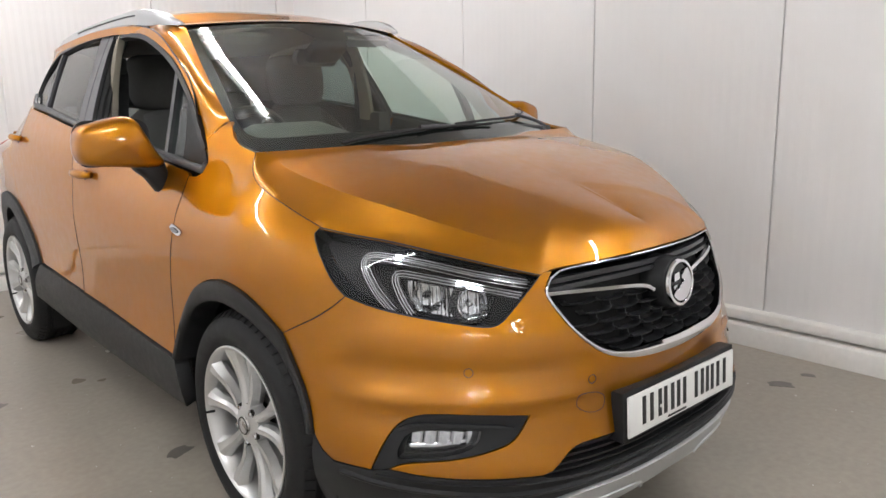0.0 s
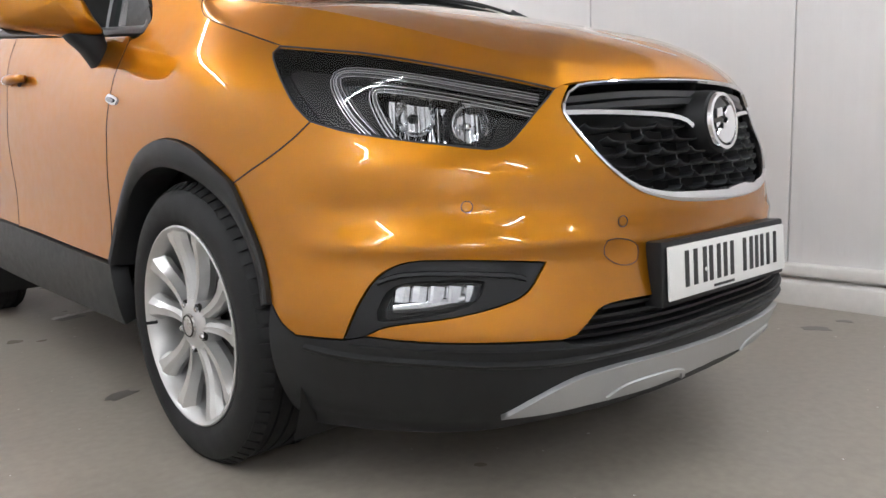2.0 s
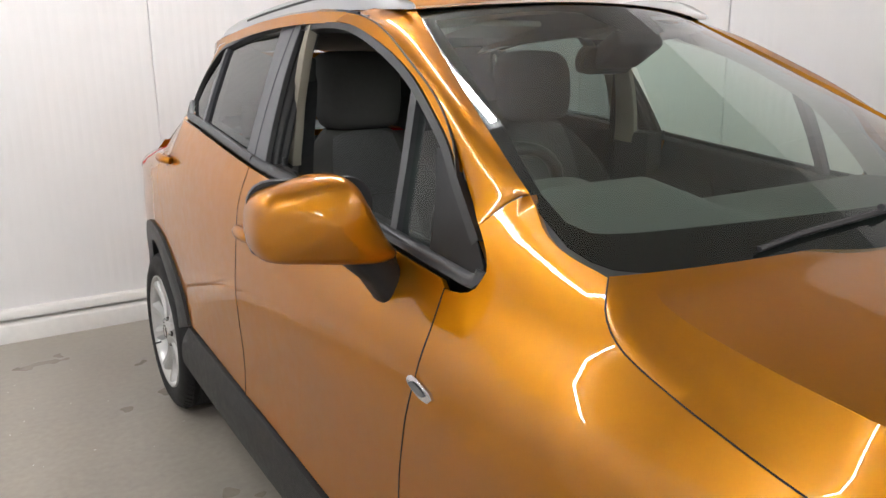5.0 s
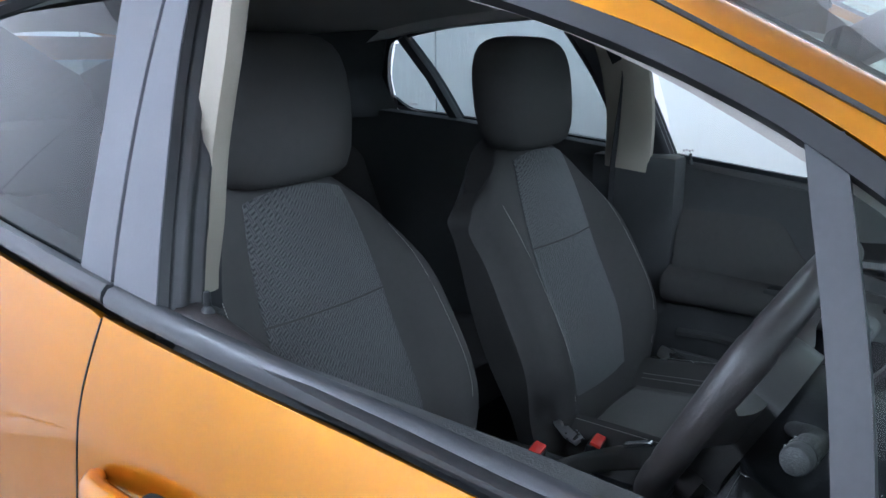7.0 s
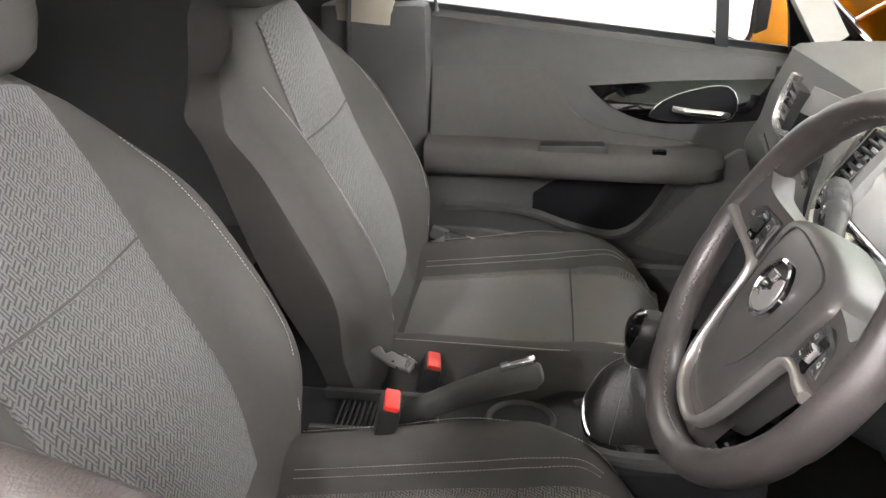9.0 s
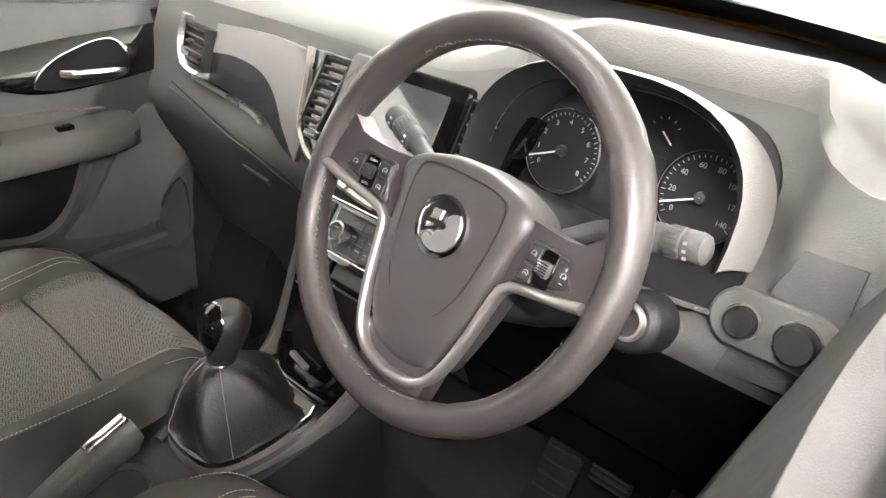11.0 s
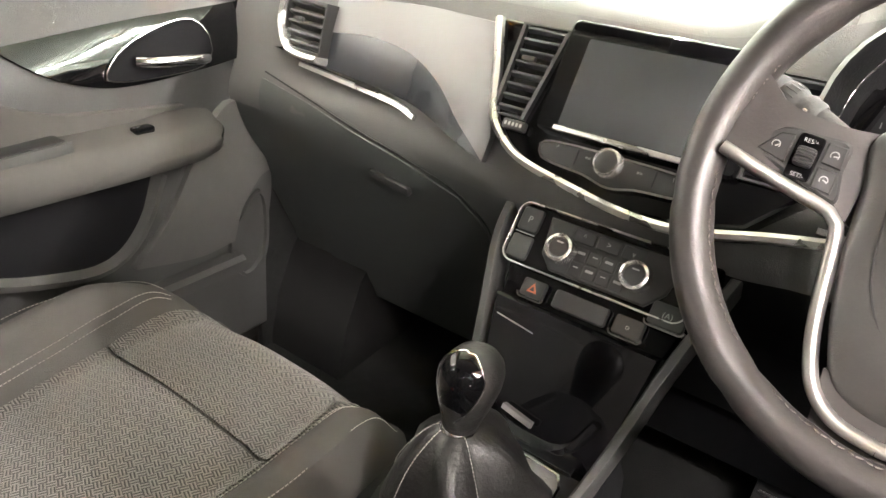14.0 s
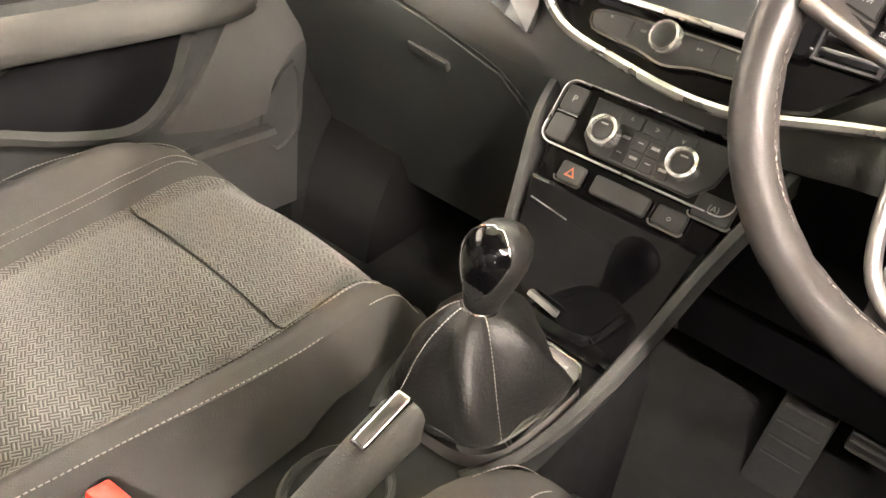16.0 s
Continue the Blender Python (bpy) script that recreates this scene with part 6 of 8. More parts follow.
for i in range(14):
    q = i / 13
    rows.append([Vector((CX + k / 12 * curve(y, [(-2.9, .40), (-2.3, .52), (-1.5, .60), (-.95, .56), (-.85, .50)]), y, curve(y, ROOF) - .035 - .095 * abs(k / 12) ** 3)) for k in range(-12, 13) for y in [-.80 - .06 * (k / 12) ** 2 - 2.05 * q]])
loft("headlining", rows, LINER, car, "pale grey headlining", caps=False, closed=False)
for sx in (1, -1):
    f = sx < 0
    belt_p = (lambda v: Vector((2 * CX - v[0], v[1], v[2]))) if f else Vector
    inn = lambda y, z, d=.035: Vector(glass_side(y, z)) - Vector((d, 0, 0))
    sweep("pillar_trim", [inn(*p, .045) for p in spline([(-.36, 1.13), (-.52, 1.33), (-.68, 1.43), (-.84, 1.50), (-1.0, 1.545)], .04)], Vector((1, 0, 0)), [(-.03, -.02), (-.03, .02), (.03, .02), (.03, -.02)], LINER, car, "pale windscreen pillar trim", flip=f)
    sweep("roof_trim", [inn(*p, .03) for p in spline([(-.95, 1.545), (-1.15, 1.560), (-1.5, 1.565), (-2.0, 1.54), (-2.3, 1.49)], .05)], Vector((1, 0, 0)), [(-.018, -.025), (-.018, .02), (.018, .02), (.018, -.025)], LINER, car, "", flip=f)
    # middle pillar: dark foot, pale upper part, ribbed rubber channel before it
    if sx > 0:
        mp = [(.672, -1.322, 1.175), (.672, -1.318, 1.20), (.668, -1.304, 1.26), (.660, -1.294, 1.35), (.638, -1.276, 1.48), (.610, -1.289, 1.55)]
    else:
        mp = [(.672, -1.332, 1.165), (.670, -1.327, 1.22), (.652, -1.321, 1.32), (.624, -1.331, 1.44), (.590, -1.356, 1.55)]
    half = .019 if sx > 0 else .062
    sweep("middle_pillar", spline([belt_p(p) for p in mp], .03), Vector((sx, 0, 0)), [(-half, .014), (-half, -.004), (-half * .8, -.012), (half * .8, -.012), (half, -.004), (half, .014)], BEIGE, car, "pale middle pillar trim")
    box("pillar_foot", (.06, .15, .64) if sx > 0 else (.085, .235, .69), pose(.712 if sx > 0 else 2 * CX - .708, -1.33 if sx > 0 else -1.3125, .846 if sx > 0 else .858), DARKP, car, "dark middle pillar foot", .02)
    rows = []
    for y, z in spline([(-1.228, 1.165), (-1.257, 1.26), (-1.282, 1.34), (-1.318, 1.44), (-1.352, 1.548)], .03):
        rows.append([Vector(glass_side(y, z)) + Vector((-d, e, 0)) for d, e in ((.0, 0), (.012, .002), (.016, -.004), (.022, -.004), (.026, .003), (.036, .004), (.041, -.004), (.047, -.004), (.052, .003), (.058, .002), (.068, -.012), (.072, -.04))])
    loft("door_seal", rows, SEAL, car, "ribbed black rubber door seal", caps=False, closed=False, flip=f, angle=70)
    belt_m = (lambda v: Vector((2 * CX - v[0], v[1], v[2]))) if f else Vector
    k = .05 if sx > 0 else 0
    tp = [belt_m((.645 - k, -1.335 - k, 1.44)), belt_m((.640 - k, -1.330 - k, 1.40)), belt_m((.655 - k, -1.36 - k, 1.15)), belt_m((.66 - k, -1.36 - k, .80))]
    sweep("seat_belt", spline(tp, .05), Vector((0, 1, 0)), [(-.024, -.001), (-.024, .001), (.024, .001), (.024, -.001)], WEBBING, car, "black seat belt webbing")
    box("belt_guide", (.05, .03, .07), pose(*tp[0], -10, 0, 0), DARKP, car, "black belt guide", .01)
    # rear trim
    sill = [(-1.37, 0), (-1.6, 0), (-1.92, 0), (-2.2, 0), (-2.45, 0), (-2.9, 0)]
    loft("rear_sill", [[belt_m(Vector(glass_side(y, curve(y, BELT) + h)) - Vector((d, 0, 0))) for y, _ in sill] for d, h in ((.016, .006), (.03, .012), (.06, .006), (.075, -.03))] + [[belt_m((x, y, z)) for y, _ in sill] for x, z in ((.665, 1.12), (.66, .9), (.66, .45))], DARKP, car, "dark rear door sill trim", caps=False, closed=False)
    loft("quarter_trim", [[belt_m(Vector(glass_side(y, z)) - Vector((d, 0, 0))) for y, z in ((-2.16, 1.27), (-2.175, 1.40), (-2.10, 1.505), (-2.05, 1.54))] for d in (.018, .03)] + [[belt_m(Vector(glass_side(y, z)) - Vector((.05, 0, 0))) for y, z in ((-2.9, 1.25), (-2.85, 1.36), (-2.8, 1.45), (-2.75, 1.50))]], DARKP, car, "dark rear quarter trim", caps=False, closed=False)
    sweep("window_post_trim", [belt_m(Vector(glass_side(y, z)) - Vector((.030, 0, 0))) for y, z in ((-1.925, 1.262), (-1.975, 1.40), (-2.03, 1.515))], Vector((sx, 0, 0)), [(-.013, -.012), (-.013, .012), (.013, .012), (.013, -.012)], DARKP, car, "")


# ---- front door trims ----
def door_trim(f):
    d = PASSENGER_DOOR if f else DRIVER_DOOR
    sx = -1 if f else 1
    # surface: depth from the middle plane as a function of y and z
    def card(y, z):
        xs = curve(z, [(.42, .665), (.62, .655), (.74, .640), (.84, .655), (.90, .650), (.98, .648), (1.03, .664), (1.08, .690), (1.14, .712), (1.19, .732), (1.21, .745)])
        x = xs + .03 * step(-.7, -1.25, y) * step(.8, 1.1, z)
        return (x, y, z) if not f else (2 * CX - .02 - x, y, z)
    o = -sx if surf_normal(card, (-.8, .9)).x > 0 else sx
    P = lambda *a, **k: patch(*a, out=o, **k)
    sill = lambda y: curve(y, BELT) - .008
    P("trim", card, runs([(-1.23, .44), (-.45, .44)], [(-.45, .44), (-.44, .7), (-.40, .98), (-.36, 1.075)], [(y, sill(y)) for y in (-.36, -.57, -.8, -1.0, -1.21)], [(-1.21, sill(-1.21)), (-1.225, .9), (-1.23, .44)]), DARKP, d, "dark grained door trim", grid=.035, edge=.05)
    xs = lambda y, z, k: Vector(card(y, z)) - Vector((sx * k, 0, 0))
    # sill ledge between trim and glass
    if f:
        loft("sill_ledge", [[Vector(card(y, sill(y))) + Vector((sx * k, 0, h)) for y in (-1.23, -1.0, -.8, -.6, -.4)] for k, h in ((-.004, -.006), (.010, .006), (.03, .008), (.045, .004))], DARKP, d, "", caps=False, closed=False)
    else:
        ys = (-1.235, -1.16, -1.08, -1.0, -.8, -.6, -.4)
        slot = lambda y: .772 + .008 * step(-1.22, -.98, y) - .020 * step(-.9, -.4, y)
        lip = lambda y: curve(y, [(-1.235, .040), (-1.16, .030), (-1.08, .018), (-1.0, .011), (-.4, .011)])
        loft("sill_ledge", [[Vector((slot(y) - lip(y) * k - q, y, curve(y, BELT) + .011 + h)) for y in ys] for k, q, h in ((1, .012, -.07), (1, .006, -.025), (1, .001, -.011), (.85, 0, -.007), (.5, 0, -.0055), (.1, 0, -.006), (0, 0, -.009), (0, -.001, -.03))], SILLM, d, "brown-black window sill", caps=False, closed=False)
        loft("slot_lip", [[Vector((slot(y) + k, y, curve(y, BELT) + .011 + h)) for y in ys] for k, h in ((.0035, -.03), (.004, -.006), (.006, -.002), (.010, -.001), (.018, -.004))], SEAL, d, "black rubber lip of the window slot", caps=False, closed=False)
        loft("slot", [[Vector((slot(y) + k, y, curve(y, BELT) + .011 - .026)) for y in ys] for k in (-.004, .010)], VOID, d, "", caps=False, closed=False)
    lathe("lock_pin", [(.0005, .024), (.0030, .0235), (.0042, .020), (.0042, .007), (.0072, .004), (.0085, -.004)], SEAL, d, "black lock pin", 14, Matrix.Translation(Vector((CX + sx * ((.748 if sx > 0 else .735) - CX), -1.205 if sx > 0 else -1.185, 1.186 if sx > 0 else 1.184))))
    if not f:
        return
    # upper soft wave and gloss panel with the pull handle
    gloss = runs([(-.845, 1.032), (-.66, 1.045), (-.50, 1.05), (-.395, 1.055)], [(-.395, 1.055), (-.42, .995), (-.46, .975)], [(-.46, .975), (-.56, .965), (-.70, .962), (-.78, .985), (-.82, 1.01), (-.845, 1.032)])
    P("gloss_panel", card, gloss, PIANO, d, "glossy black panel", lift=.004, edge=.006, gap=0)
    pad_ = runs([(-1.19, .905), (-1.19, 1.058)], [(-1.19, 1.058), (-1.026, 1.061), (-.962, 1.059), (-.932, 1.045), (-.904, 1.011), (-.87, .975), (-.80, .944), (-.70, .930), (-.60, .918)], [(-.60, .918), (-.80, .905), (-1.19, .905)])
    P("soft_pad", card, pad_, CLOTH, d, "soft dark upper door pad", lift=.012, edge=.014, gap=0)
    hb = spline([(-.715, .975), (-.69, 1.005), (-.62, 1.030), (-.555, 1.035), (-.535, 1.01), (-.545, .975), (-.62, .966)], .015, True)
    # shallow patch, its black standing in for the shade in the bowl
    P("handle_bowl", card, hb, SHADE, d, "", lift=.006, edge=.004, gap=0, grid=.02)
    ribbon("handle_rim", card, hb, [(-.0014, .004), (-.0009, .008), (.0009, .008), (.0014, .004)], DARKCHROME, d, "chrome rim", out=o, closed=True)
    tube("pull_handle", [xs(y, z, k) for y, z, k in ((-.665, .993, .008), (-.645, .992, .022), (-.60, .989, .026), (-.56, .986, .024), (-.553, .986, .012))], .008, CHROME, d, "chrome pull handle", 10, gap=.012)
    # armrest
    rings = []
    for y, w, z0, z1 in ((-1.20, .060, .850, .912), (-1.1, .076, .852, .912), (-.9, .084, .852, .908), (-.72, .088, .850, .903), (-.62, .086, .850, .899), (-.575, .070, .853, .894), (-.552, .045, .858, .888), (-.545, .02, .864, .882)):
        c = Vector(card(y, .88)).x
        ring = [Vector((c + .03, y, z0 - .02)), Vector((c + w * .55, y, z0 - .012)), Vector((c + w * .9, y, z0)), Vector((c + w, y, z0 + .02)), Vector((c + w * .96, y, z1 - .018)), Vector((c + w * .86, y, z1 - .004)), Vector((c + w * .6, y, z1)), Vector((c + .0, y, z1 + .012)), Vector((c - .02, y, z1 + .012)), Vector((c - .02, y, z0))]
        rings.append(ring)
    loft("armrest", rings, CLOTH, d, "dark cloth armrest", angle=70)
    # black block stands in for the shade in the pull slot
    box("pull_recess", (.034, .14, .012), pose(Vector(card(-.9, .9)).x + .036, -.875, .914, 1), VOID, d, "", .005)
    box("pull_lip", (.006, .15, .016), pose(Vector(card(-.9, .9)).x + .058, -.875, .911, 1), DARKP, d, "", .005)
    box("window_switch", (.018, .030, .010), pose(Vector(card(-.69, .9)).x + .040, -.69, .906), PIANO, d, "window switch", .003)
    box("switch_mark", (.004, .010, .002), pose(Vector(card(-.69, .9)).x + .042, -.700, .9118), CHROME, d, "", .0006)
    crease = spline([(-1.19, .838), (-.95, .836), (-.75, .838), (-.62, .846), (-.56, .868)], .02)
    stitches(d, [xs(y, z - .004, k) for (y, z), k in zip(crease[::4], [-.073] * 40)], .007, .0006)
    # the swoop from the armrest's nose down to the sill
    swoop = runs([(-.555, .875), (-.60, .81), (-.66, .74), (-.72, .68)], [(-.72, .68), (-.60, .655), (-.53, .66)], [(-.53, .66), (-.515, .72), (-.47, .765), (-.45, .77)], [(-.45, .77), (-.46, .84), (-.47, .90)], [(-.47, .90), (-.52, .905), (-.555, .875)])
    P("swoop", card, swoop, FASCIA, d, "dark curved lower door swoop", lift=.014, edge=.016, gap=0)
    P("lower_trim", card, runs([(-1.19, .70), (-1.02, .69), (-.90, .655), (-.84, .60)], [(-.84, .60), (-.86, .55), (-1.19, .56)], [(-1.19, .56), (-1.19, .70)]), FASCIA, d, "dark lower door trim", lift=.012, edge=.014, gap=0)
    # lower pocket, its shaded hollow a flat black patch, and speaker
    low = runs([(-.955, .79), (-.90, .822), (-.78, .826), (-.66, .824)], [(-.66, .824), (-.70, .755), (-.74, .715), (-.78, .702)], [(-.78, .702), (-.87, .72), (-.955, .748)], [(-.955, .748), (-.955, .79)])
    P("map_pocket", card, low, SHADE, d, "dark map pocket", lift=.003, edge=0, gap=0)
    ribbon("pocket_edge", card, spline([(-1.16, .752), (-1.05, .755), (-.955, .745), (-.87, .717), (-.78, .698), (-.735, .710), (-.69, .755), (-.65, .815)], .02), [(-.010, .0), (-.008, .014), (.004, .020), (.010, .0)], FASCIA, d, "", out=o)
    sp = spline([(-.53, .63), (-.515, .69), (-.47, .735), (-.455, .70), (-.455, .60), (-.50, .57)], .02, True)
    ribbon("speaker_rim", card, sp + sp[:1], [(-.004, 0), (-.003, .008), (.003, .008), (.004, 0)], DARKP, d, "", out=o)
    rings = []
    for y in (-.74, -.52):
        c = Vector(card(y, .62)).x
        rings.append([Vector((c - .01, y, .60)), Vector((c + .03, y, .60)), Vector((c + .034, y, .622)), Vector((c + .026, y, .63)), Vector((c - .01, y, .63))])
    loft("pocket_shelf", rings, DARKP, d, "")


both(door_trim)

# ---- dashboard ----
dash = new("dashboard")
dash.parent = car
dash["label"] = "dark soft dashboard with a silver inlay"
FACE = [(.52, -.33), (.62, -.37), (.70, -.408), (.80, -.456), (.86, -.488), (.90, -.504), (.925, -.508), (.95, -.501), (.975, -.489), (1.0, -.482), (1.05, -.466), (1.085, -.452), (1.10, -.446)]


def dash_face(x, z):
    """The dashboard's front: y by height, fuller towards the middle."""
    lap = .012 * step(-.27, -.12, x) * step(-.055, -.095, x) * step(.90, .955, z) * step(1.07, .99, z)  # swells out to the bright edge line
    return (x, curve(z, FACE) - .028 * step(-.30, -.08, x) * step(.27, .20, x) * step(.80, .98, z) - lap, z)


DO = 1 if surf_normal(dash_face, (-.3, .95)).y < 0 else -1
rows = []
for i in range(67):
    x = -.655 + i / 66 * 1.33
    hump = step(.08, .30, x) * step(.64, .54, x)
    back_ = .07 * step(.22, .27, x) * step(.60, .55, x)
    face = [Vector(dash_face(x, z)) + Vector((0, back_ * step(1.0, 1.04, z), 0)) for z in (.52, .62, .70, .78, .84, .87, .89, .905, .92, .935, .95, .965, .98, 1.01, 1.04, 1.065, 1.085, 1.097)]
    top = [Vector((x, max(y, -.47 + back_ * 1.35), z + hump * h)) for y, z, h in ((-.440, 1.120, .045), (-.428, 1.129, .074), (-.36, 1.134, .078), (-.28, 1.135, .060), (-.18, 1.132, .03), (-.05, 1.122, 0), (min(screen((x - CX) / .76, 1.118)[1] - .02, .10 - .28 * max(0, abs(x - CX) - .33)), 1.112, 0))]
    rows.append(face + top)
loft("lower_fascia", [r[:8] for r in rows[:38]], HARD, dash, "dark hard plastic lower dash", caps=False, closed=False, angle=60)
# driver's half of the lower dash, blackened for the shade over the pedals
loft("knee_fascia", [r[:8] for r in rows[37:]], SHADE, dash, "black plastic lower dash over the pedals", caps=False, closed=False, angle=60)
# front toned darker than the top, as it faces away from the windscreen light
loft("dash_body", [r[7:19] for r in rows], FASCIA, dash, "dark soft dash fascia", caps=False, closed=False, angle=60)
loft("dash_top", [r[18:] for r in rows], DASHM, dash, "soft grey dash top", caps=False, closed=False, angle=60)
# silver inlay on the passenger's side, its glossy lower part toned for a dark reflection, and chrome line
P = lambda name, loop, material, label="", **k: patch(name, dash_face, loop, material, dash, label, out=DO, **k)
P("silver_inlay", runs([(-.428, 1.088), (-.30, 1.096), (-.145, 1.100)], [(-.145, 1.100), (-.128, 1.05), (-.112, 1.01), (-.104, .98), (-.106, .952)],
                       [(-.106, .952), (-.15, .978), (-.205, 1.012), (-.28, 1.040), (-.36, 1.048), (-.428, 1.042)], [(-.428, 1.042), (-.428, 1.088)]), WING, "pale silver dash inlay", lift=.010, edge=.01, gap=0)
P("gloss_inlay", runs([(-.428, 1.042), (-.36, 1.048), (-.28, 1.040), (-.205, 1.012), (-.15, .978), (-.106, .952)], [(-.106, .952), (-.165, .962), (-.25, .978), (-.36, .989), (-.48, .999), (-.54, 1.004)], [(-.54, 1.004), (-.49, 1.012), (-.428, 1.042)]), SLATE, "dark slate lower inlay", lift=.009, edge=.01, gap=0)
ribbon("chrome_line", dash_face, spline([(-.48, .990), (-.36, .979), (-.29, .972), (-.245, .963)], .03), [(-.004, .004), (-.003, .011), (.003, .011), (.004, .004)], SATIN, dash, "thin bright strip", out=DO)
ribbon("glovebox_seam", dash_face, spline([(-.56, .965), (-.45, .945), (-.36, .926), (-.26, .905), (-.165, .880), (-.135, .83), (-.14, .70)], .03), [(-.002, -.002), (-.001, .0012), (.001, .0012), (.002, -.002)], VOID, dash, "glovebox seam", out=DO)
# lid toned down with the lower dash, for the shade there
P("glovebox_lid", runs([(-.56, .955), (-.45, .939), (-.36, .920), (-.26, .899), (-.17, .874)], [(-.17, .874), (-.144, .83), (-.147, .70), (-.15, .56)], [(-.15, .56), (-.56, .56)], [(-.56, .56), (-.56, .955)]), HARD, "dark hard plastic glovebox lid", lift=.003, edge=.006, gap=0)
box("glovebox_catch", (.075, .012, .016), pose(-.30, -.489, .855, 20, 8, 0), DARKP, dash, "glovebox catch", .004)


def vent(m, w, h, slats, parent, taper=0):
    """An air vent in the local plane of m: dark well, slats and a tab."""
    v = new("air_vent")
    v.parent = parent
    v["label"] = "slatted air vent"
    cut = lambda y: taper * (.5 - y / h)
    plate_of("well", [(-w / 2, -h / 2), (w / 2 - cut(-h / 2), -h / 2), (w / 2, h / 2), (-w / 2, h / 2)], .004, m @ pose(0, 0, -.022), VOID, v)
    for k in range(slats):
        y = -h / 2 + (k + .5) * h / slats
        box("slat", (w - .006 - abs(cut(y)), .0045, .018), m @ pose(-cut(y) / 2, y, -.010, -28, 0, 0), TRIM, v, "", .0014, 1)
    frame_ = [(-w / 2, -h / 2), (w / 2 - cut(-h / 2), -h / 2), (w / 2, h / 2), (-w / 2, h / 2)]
    sweep("surround", [m @ Vector((*p, -.002)) for p in frame_], m.to_3x3() @ Vector((0, 0, 1)), [(-.003, -.02), (-.003, .002), (.002, .002), (.002, -.02)], BUTTON, v, "dark vent surround", closed=True)
    box("tab", (.018, .007, .008), m @ pose(-.006, h * .12, .003), DARKP, v, "grey vent tab", .003)
    return v


# passenger's end vent in its bright ring
EM = frame_at((-.478, -.486, 1.047), (0, .28, 1), (1, -.18, .03))
vent(EM, .098, .070, 5, dash)
ov = spline([(-.050, .050), (-.058, .020), (-.056, -.004), (-.034, -.034), (.0, -.042), (.052, -.042)], .008)
sweep("vent_ring", [EM @ Vector((*p, .002)) for p in ov], EM.to_3x3() @ Vector((0, 0, 1)), [(-.0055, -.02), (-.005, .003), (0, .007), (.005, .003), (.0055, -.02)], BRIGHT, dash, "bright vent ring")

# middle of the dashboard: vents, display, radio strip
M1 = tilted((.068, -.540, 1.0), 31)


def on1(x, z, lift=0):
    return M1 @ Vector((x - .068, (z - 1.0) / .857, lift))


fr = [(-.145, 1.110), (.283, 1.110), (.262, 1.05), (.245, 1.012), (.205, .975), (.146, .962), (.09, .958), (.021, .966), (-.056, .977), (-.103, 1.012), (-.125, 1.06)]
plate_of("middle_panel", [((x - .068), (z - 1.0) / .857) for x, z in fr], .10, M1 @ pose(0, 0, -.004), PIANO, dash, "glossy black middle panel", .003)
edge = spline([on1(-.143, 1.108), on1(-.122, 1.06), on1(-.103, 1.012), on1(-.082, .992), on1(-.05, .976), on1(.021, .964), on1(.09, .956), on1(.15, .957), on1(.24, .975), on1(.33, .990)], .012)
sweep("chrome_edge", edge, M1.to_3x3() @ Vector((0, 0, 1)), [(-.005, -.006), (-.0045, .004), (0, .007), (.0045, .004), (.005, -.006)], SATIN, dash, "satin silver edge line")
for s, cx in ((1, -.081), (-1, .212)):
    m = M1 @ pose(cx - .068 + (.006 if s > 0 else 0), .070, .004)
    vent(m, .058 if s > 0 else .056, .108, 8, dash, .018 if s > 0 else 0)
    if s < 0:
        continue
    box("thumb_wheel", (.030, .012, .010), M1 @ pose(cx + .012 * s - .068, .006, .003), BUTTON, dash, "small thumb wheel", .003)
    for k in range(5):
        box("mark", (.0025, .004, .0006), M1 @ pose(cx + .012 * s - .068 + (k - 2) * .005, .006, .0084), MARK, dash, "", 0)
plate_of("display_bezel", rrect(.226, .128, .008), .012, M1 @ pose(.003, .074, .010), PIANO, dash, "black display bezel", .003)
plate_of("display", rrect(.172, .100, .003), .003, M1 @ pose(.003, .068, .0112), SCREENM, dash, "blank dark display", .0004)
box("display_sill", (.178, .006, .006), M1 @ pose(.003, .0145, .011), SATIN, dash, "", .002)
strip = spline([(-.092, .004), (-.08, .010), (0, .012), (.08, .010), (.092, .004), (.085, -.010), (.03, -.016), (0, -.022), (-.03, -.016), (-.085, -.010)], .008, True)
plate_of("radio_strip", strip, .008, M1 @ pose(-.004, -.010, .006), BUTTON, dash, "dark radio button strip", .002)
sweep("radio_rim", [M1 @ Vector((p[0] - .004, p[1] - .010, .005)) for p in strip], M1.to_3x3() @ Vector((0, 0, 1)), [(-.0012, -.003), (-.0012, .002), (.0012, .002), (.0012, -.003)], CHROME, dash, "", closed=True)
for k in (-.045, .045):
    box("button_gap", (.0012, .018, .0008), M1 @ pose(k - .004, -.010, .0064), VOID, dash, "", 0)
KNOB = [(.0005, .014), (.011, .0145), (.0135, .013), (.0145, .010), (.015, 0)]
lathe("radio_knob", [(a * .93, b) for a, b in KNOB], BUTTON, dash, "dark radio knob", 28, M1 @ pose(-.010, -.008, .006))
lathe("knob_ring", [(.0112, .0140), (.0130, .0165), (.0155, .013), (.0162, .004)], BRIGHT, dash, "chrome knob ring", 28, M1 @ pose(-.010, -.008, .005))
for k, s in ((-.068, "="), (-.030, "<<"), (.030, ">>"), (.066, "(")):
    writing(s, .006, M1 @ pose(k - .006, -.008 if abs(k) < .05 else -.004, .0067), MARK, dash)

# climate panel, lower down and more upright in front
M2 = tilted((.060, -.552, .884), 38)


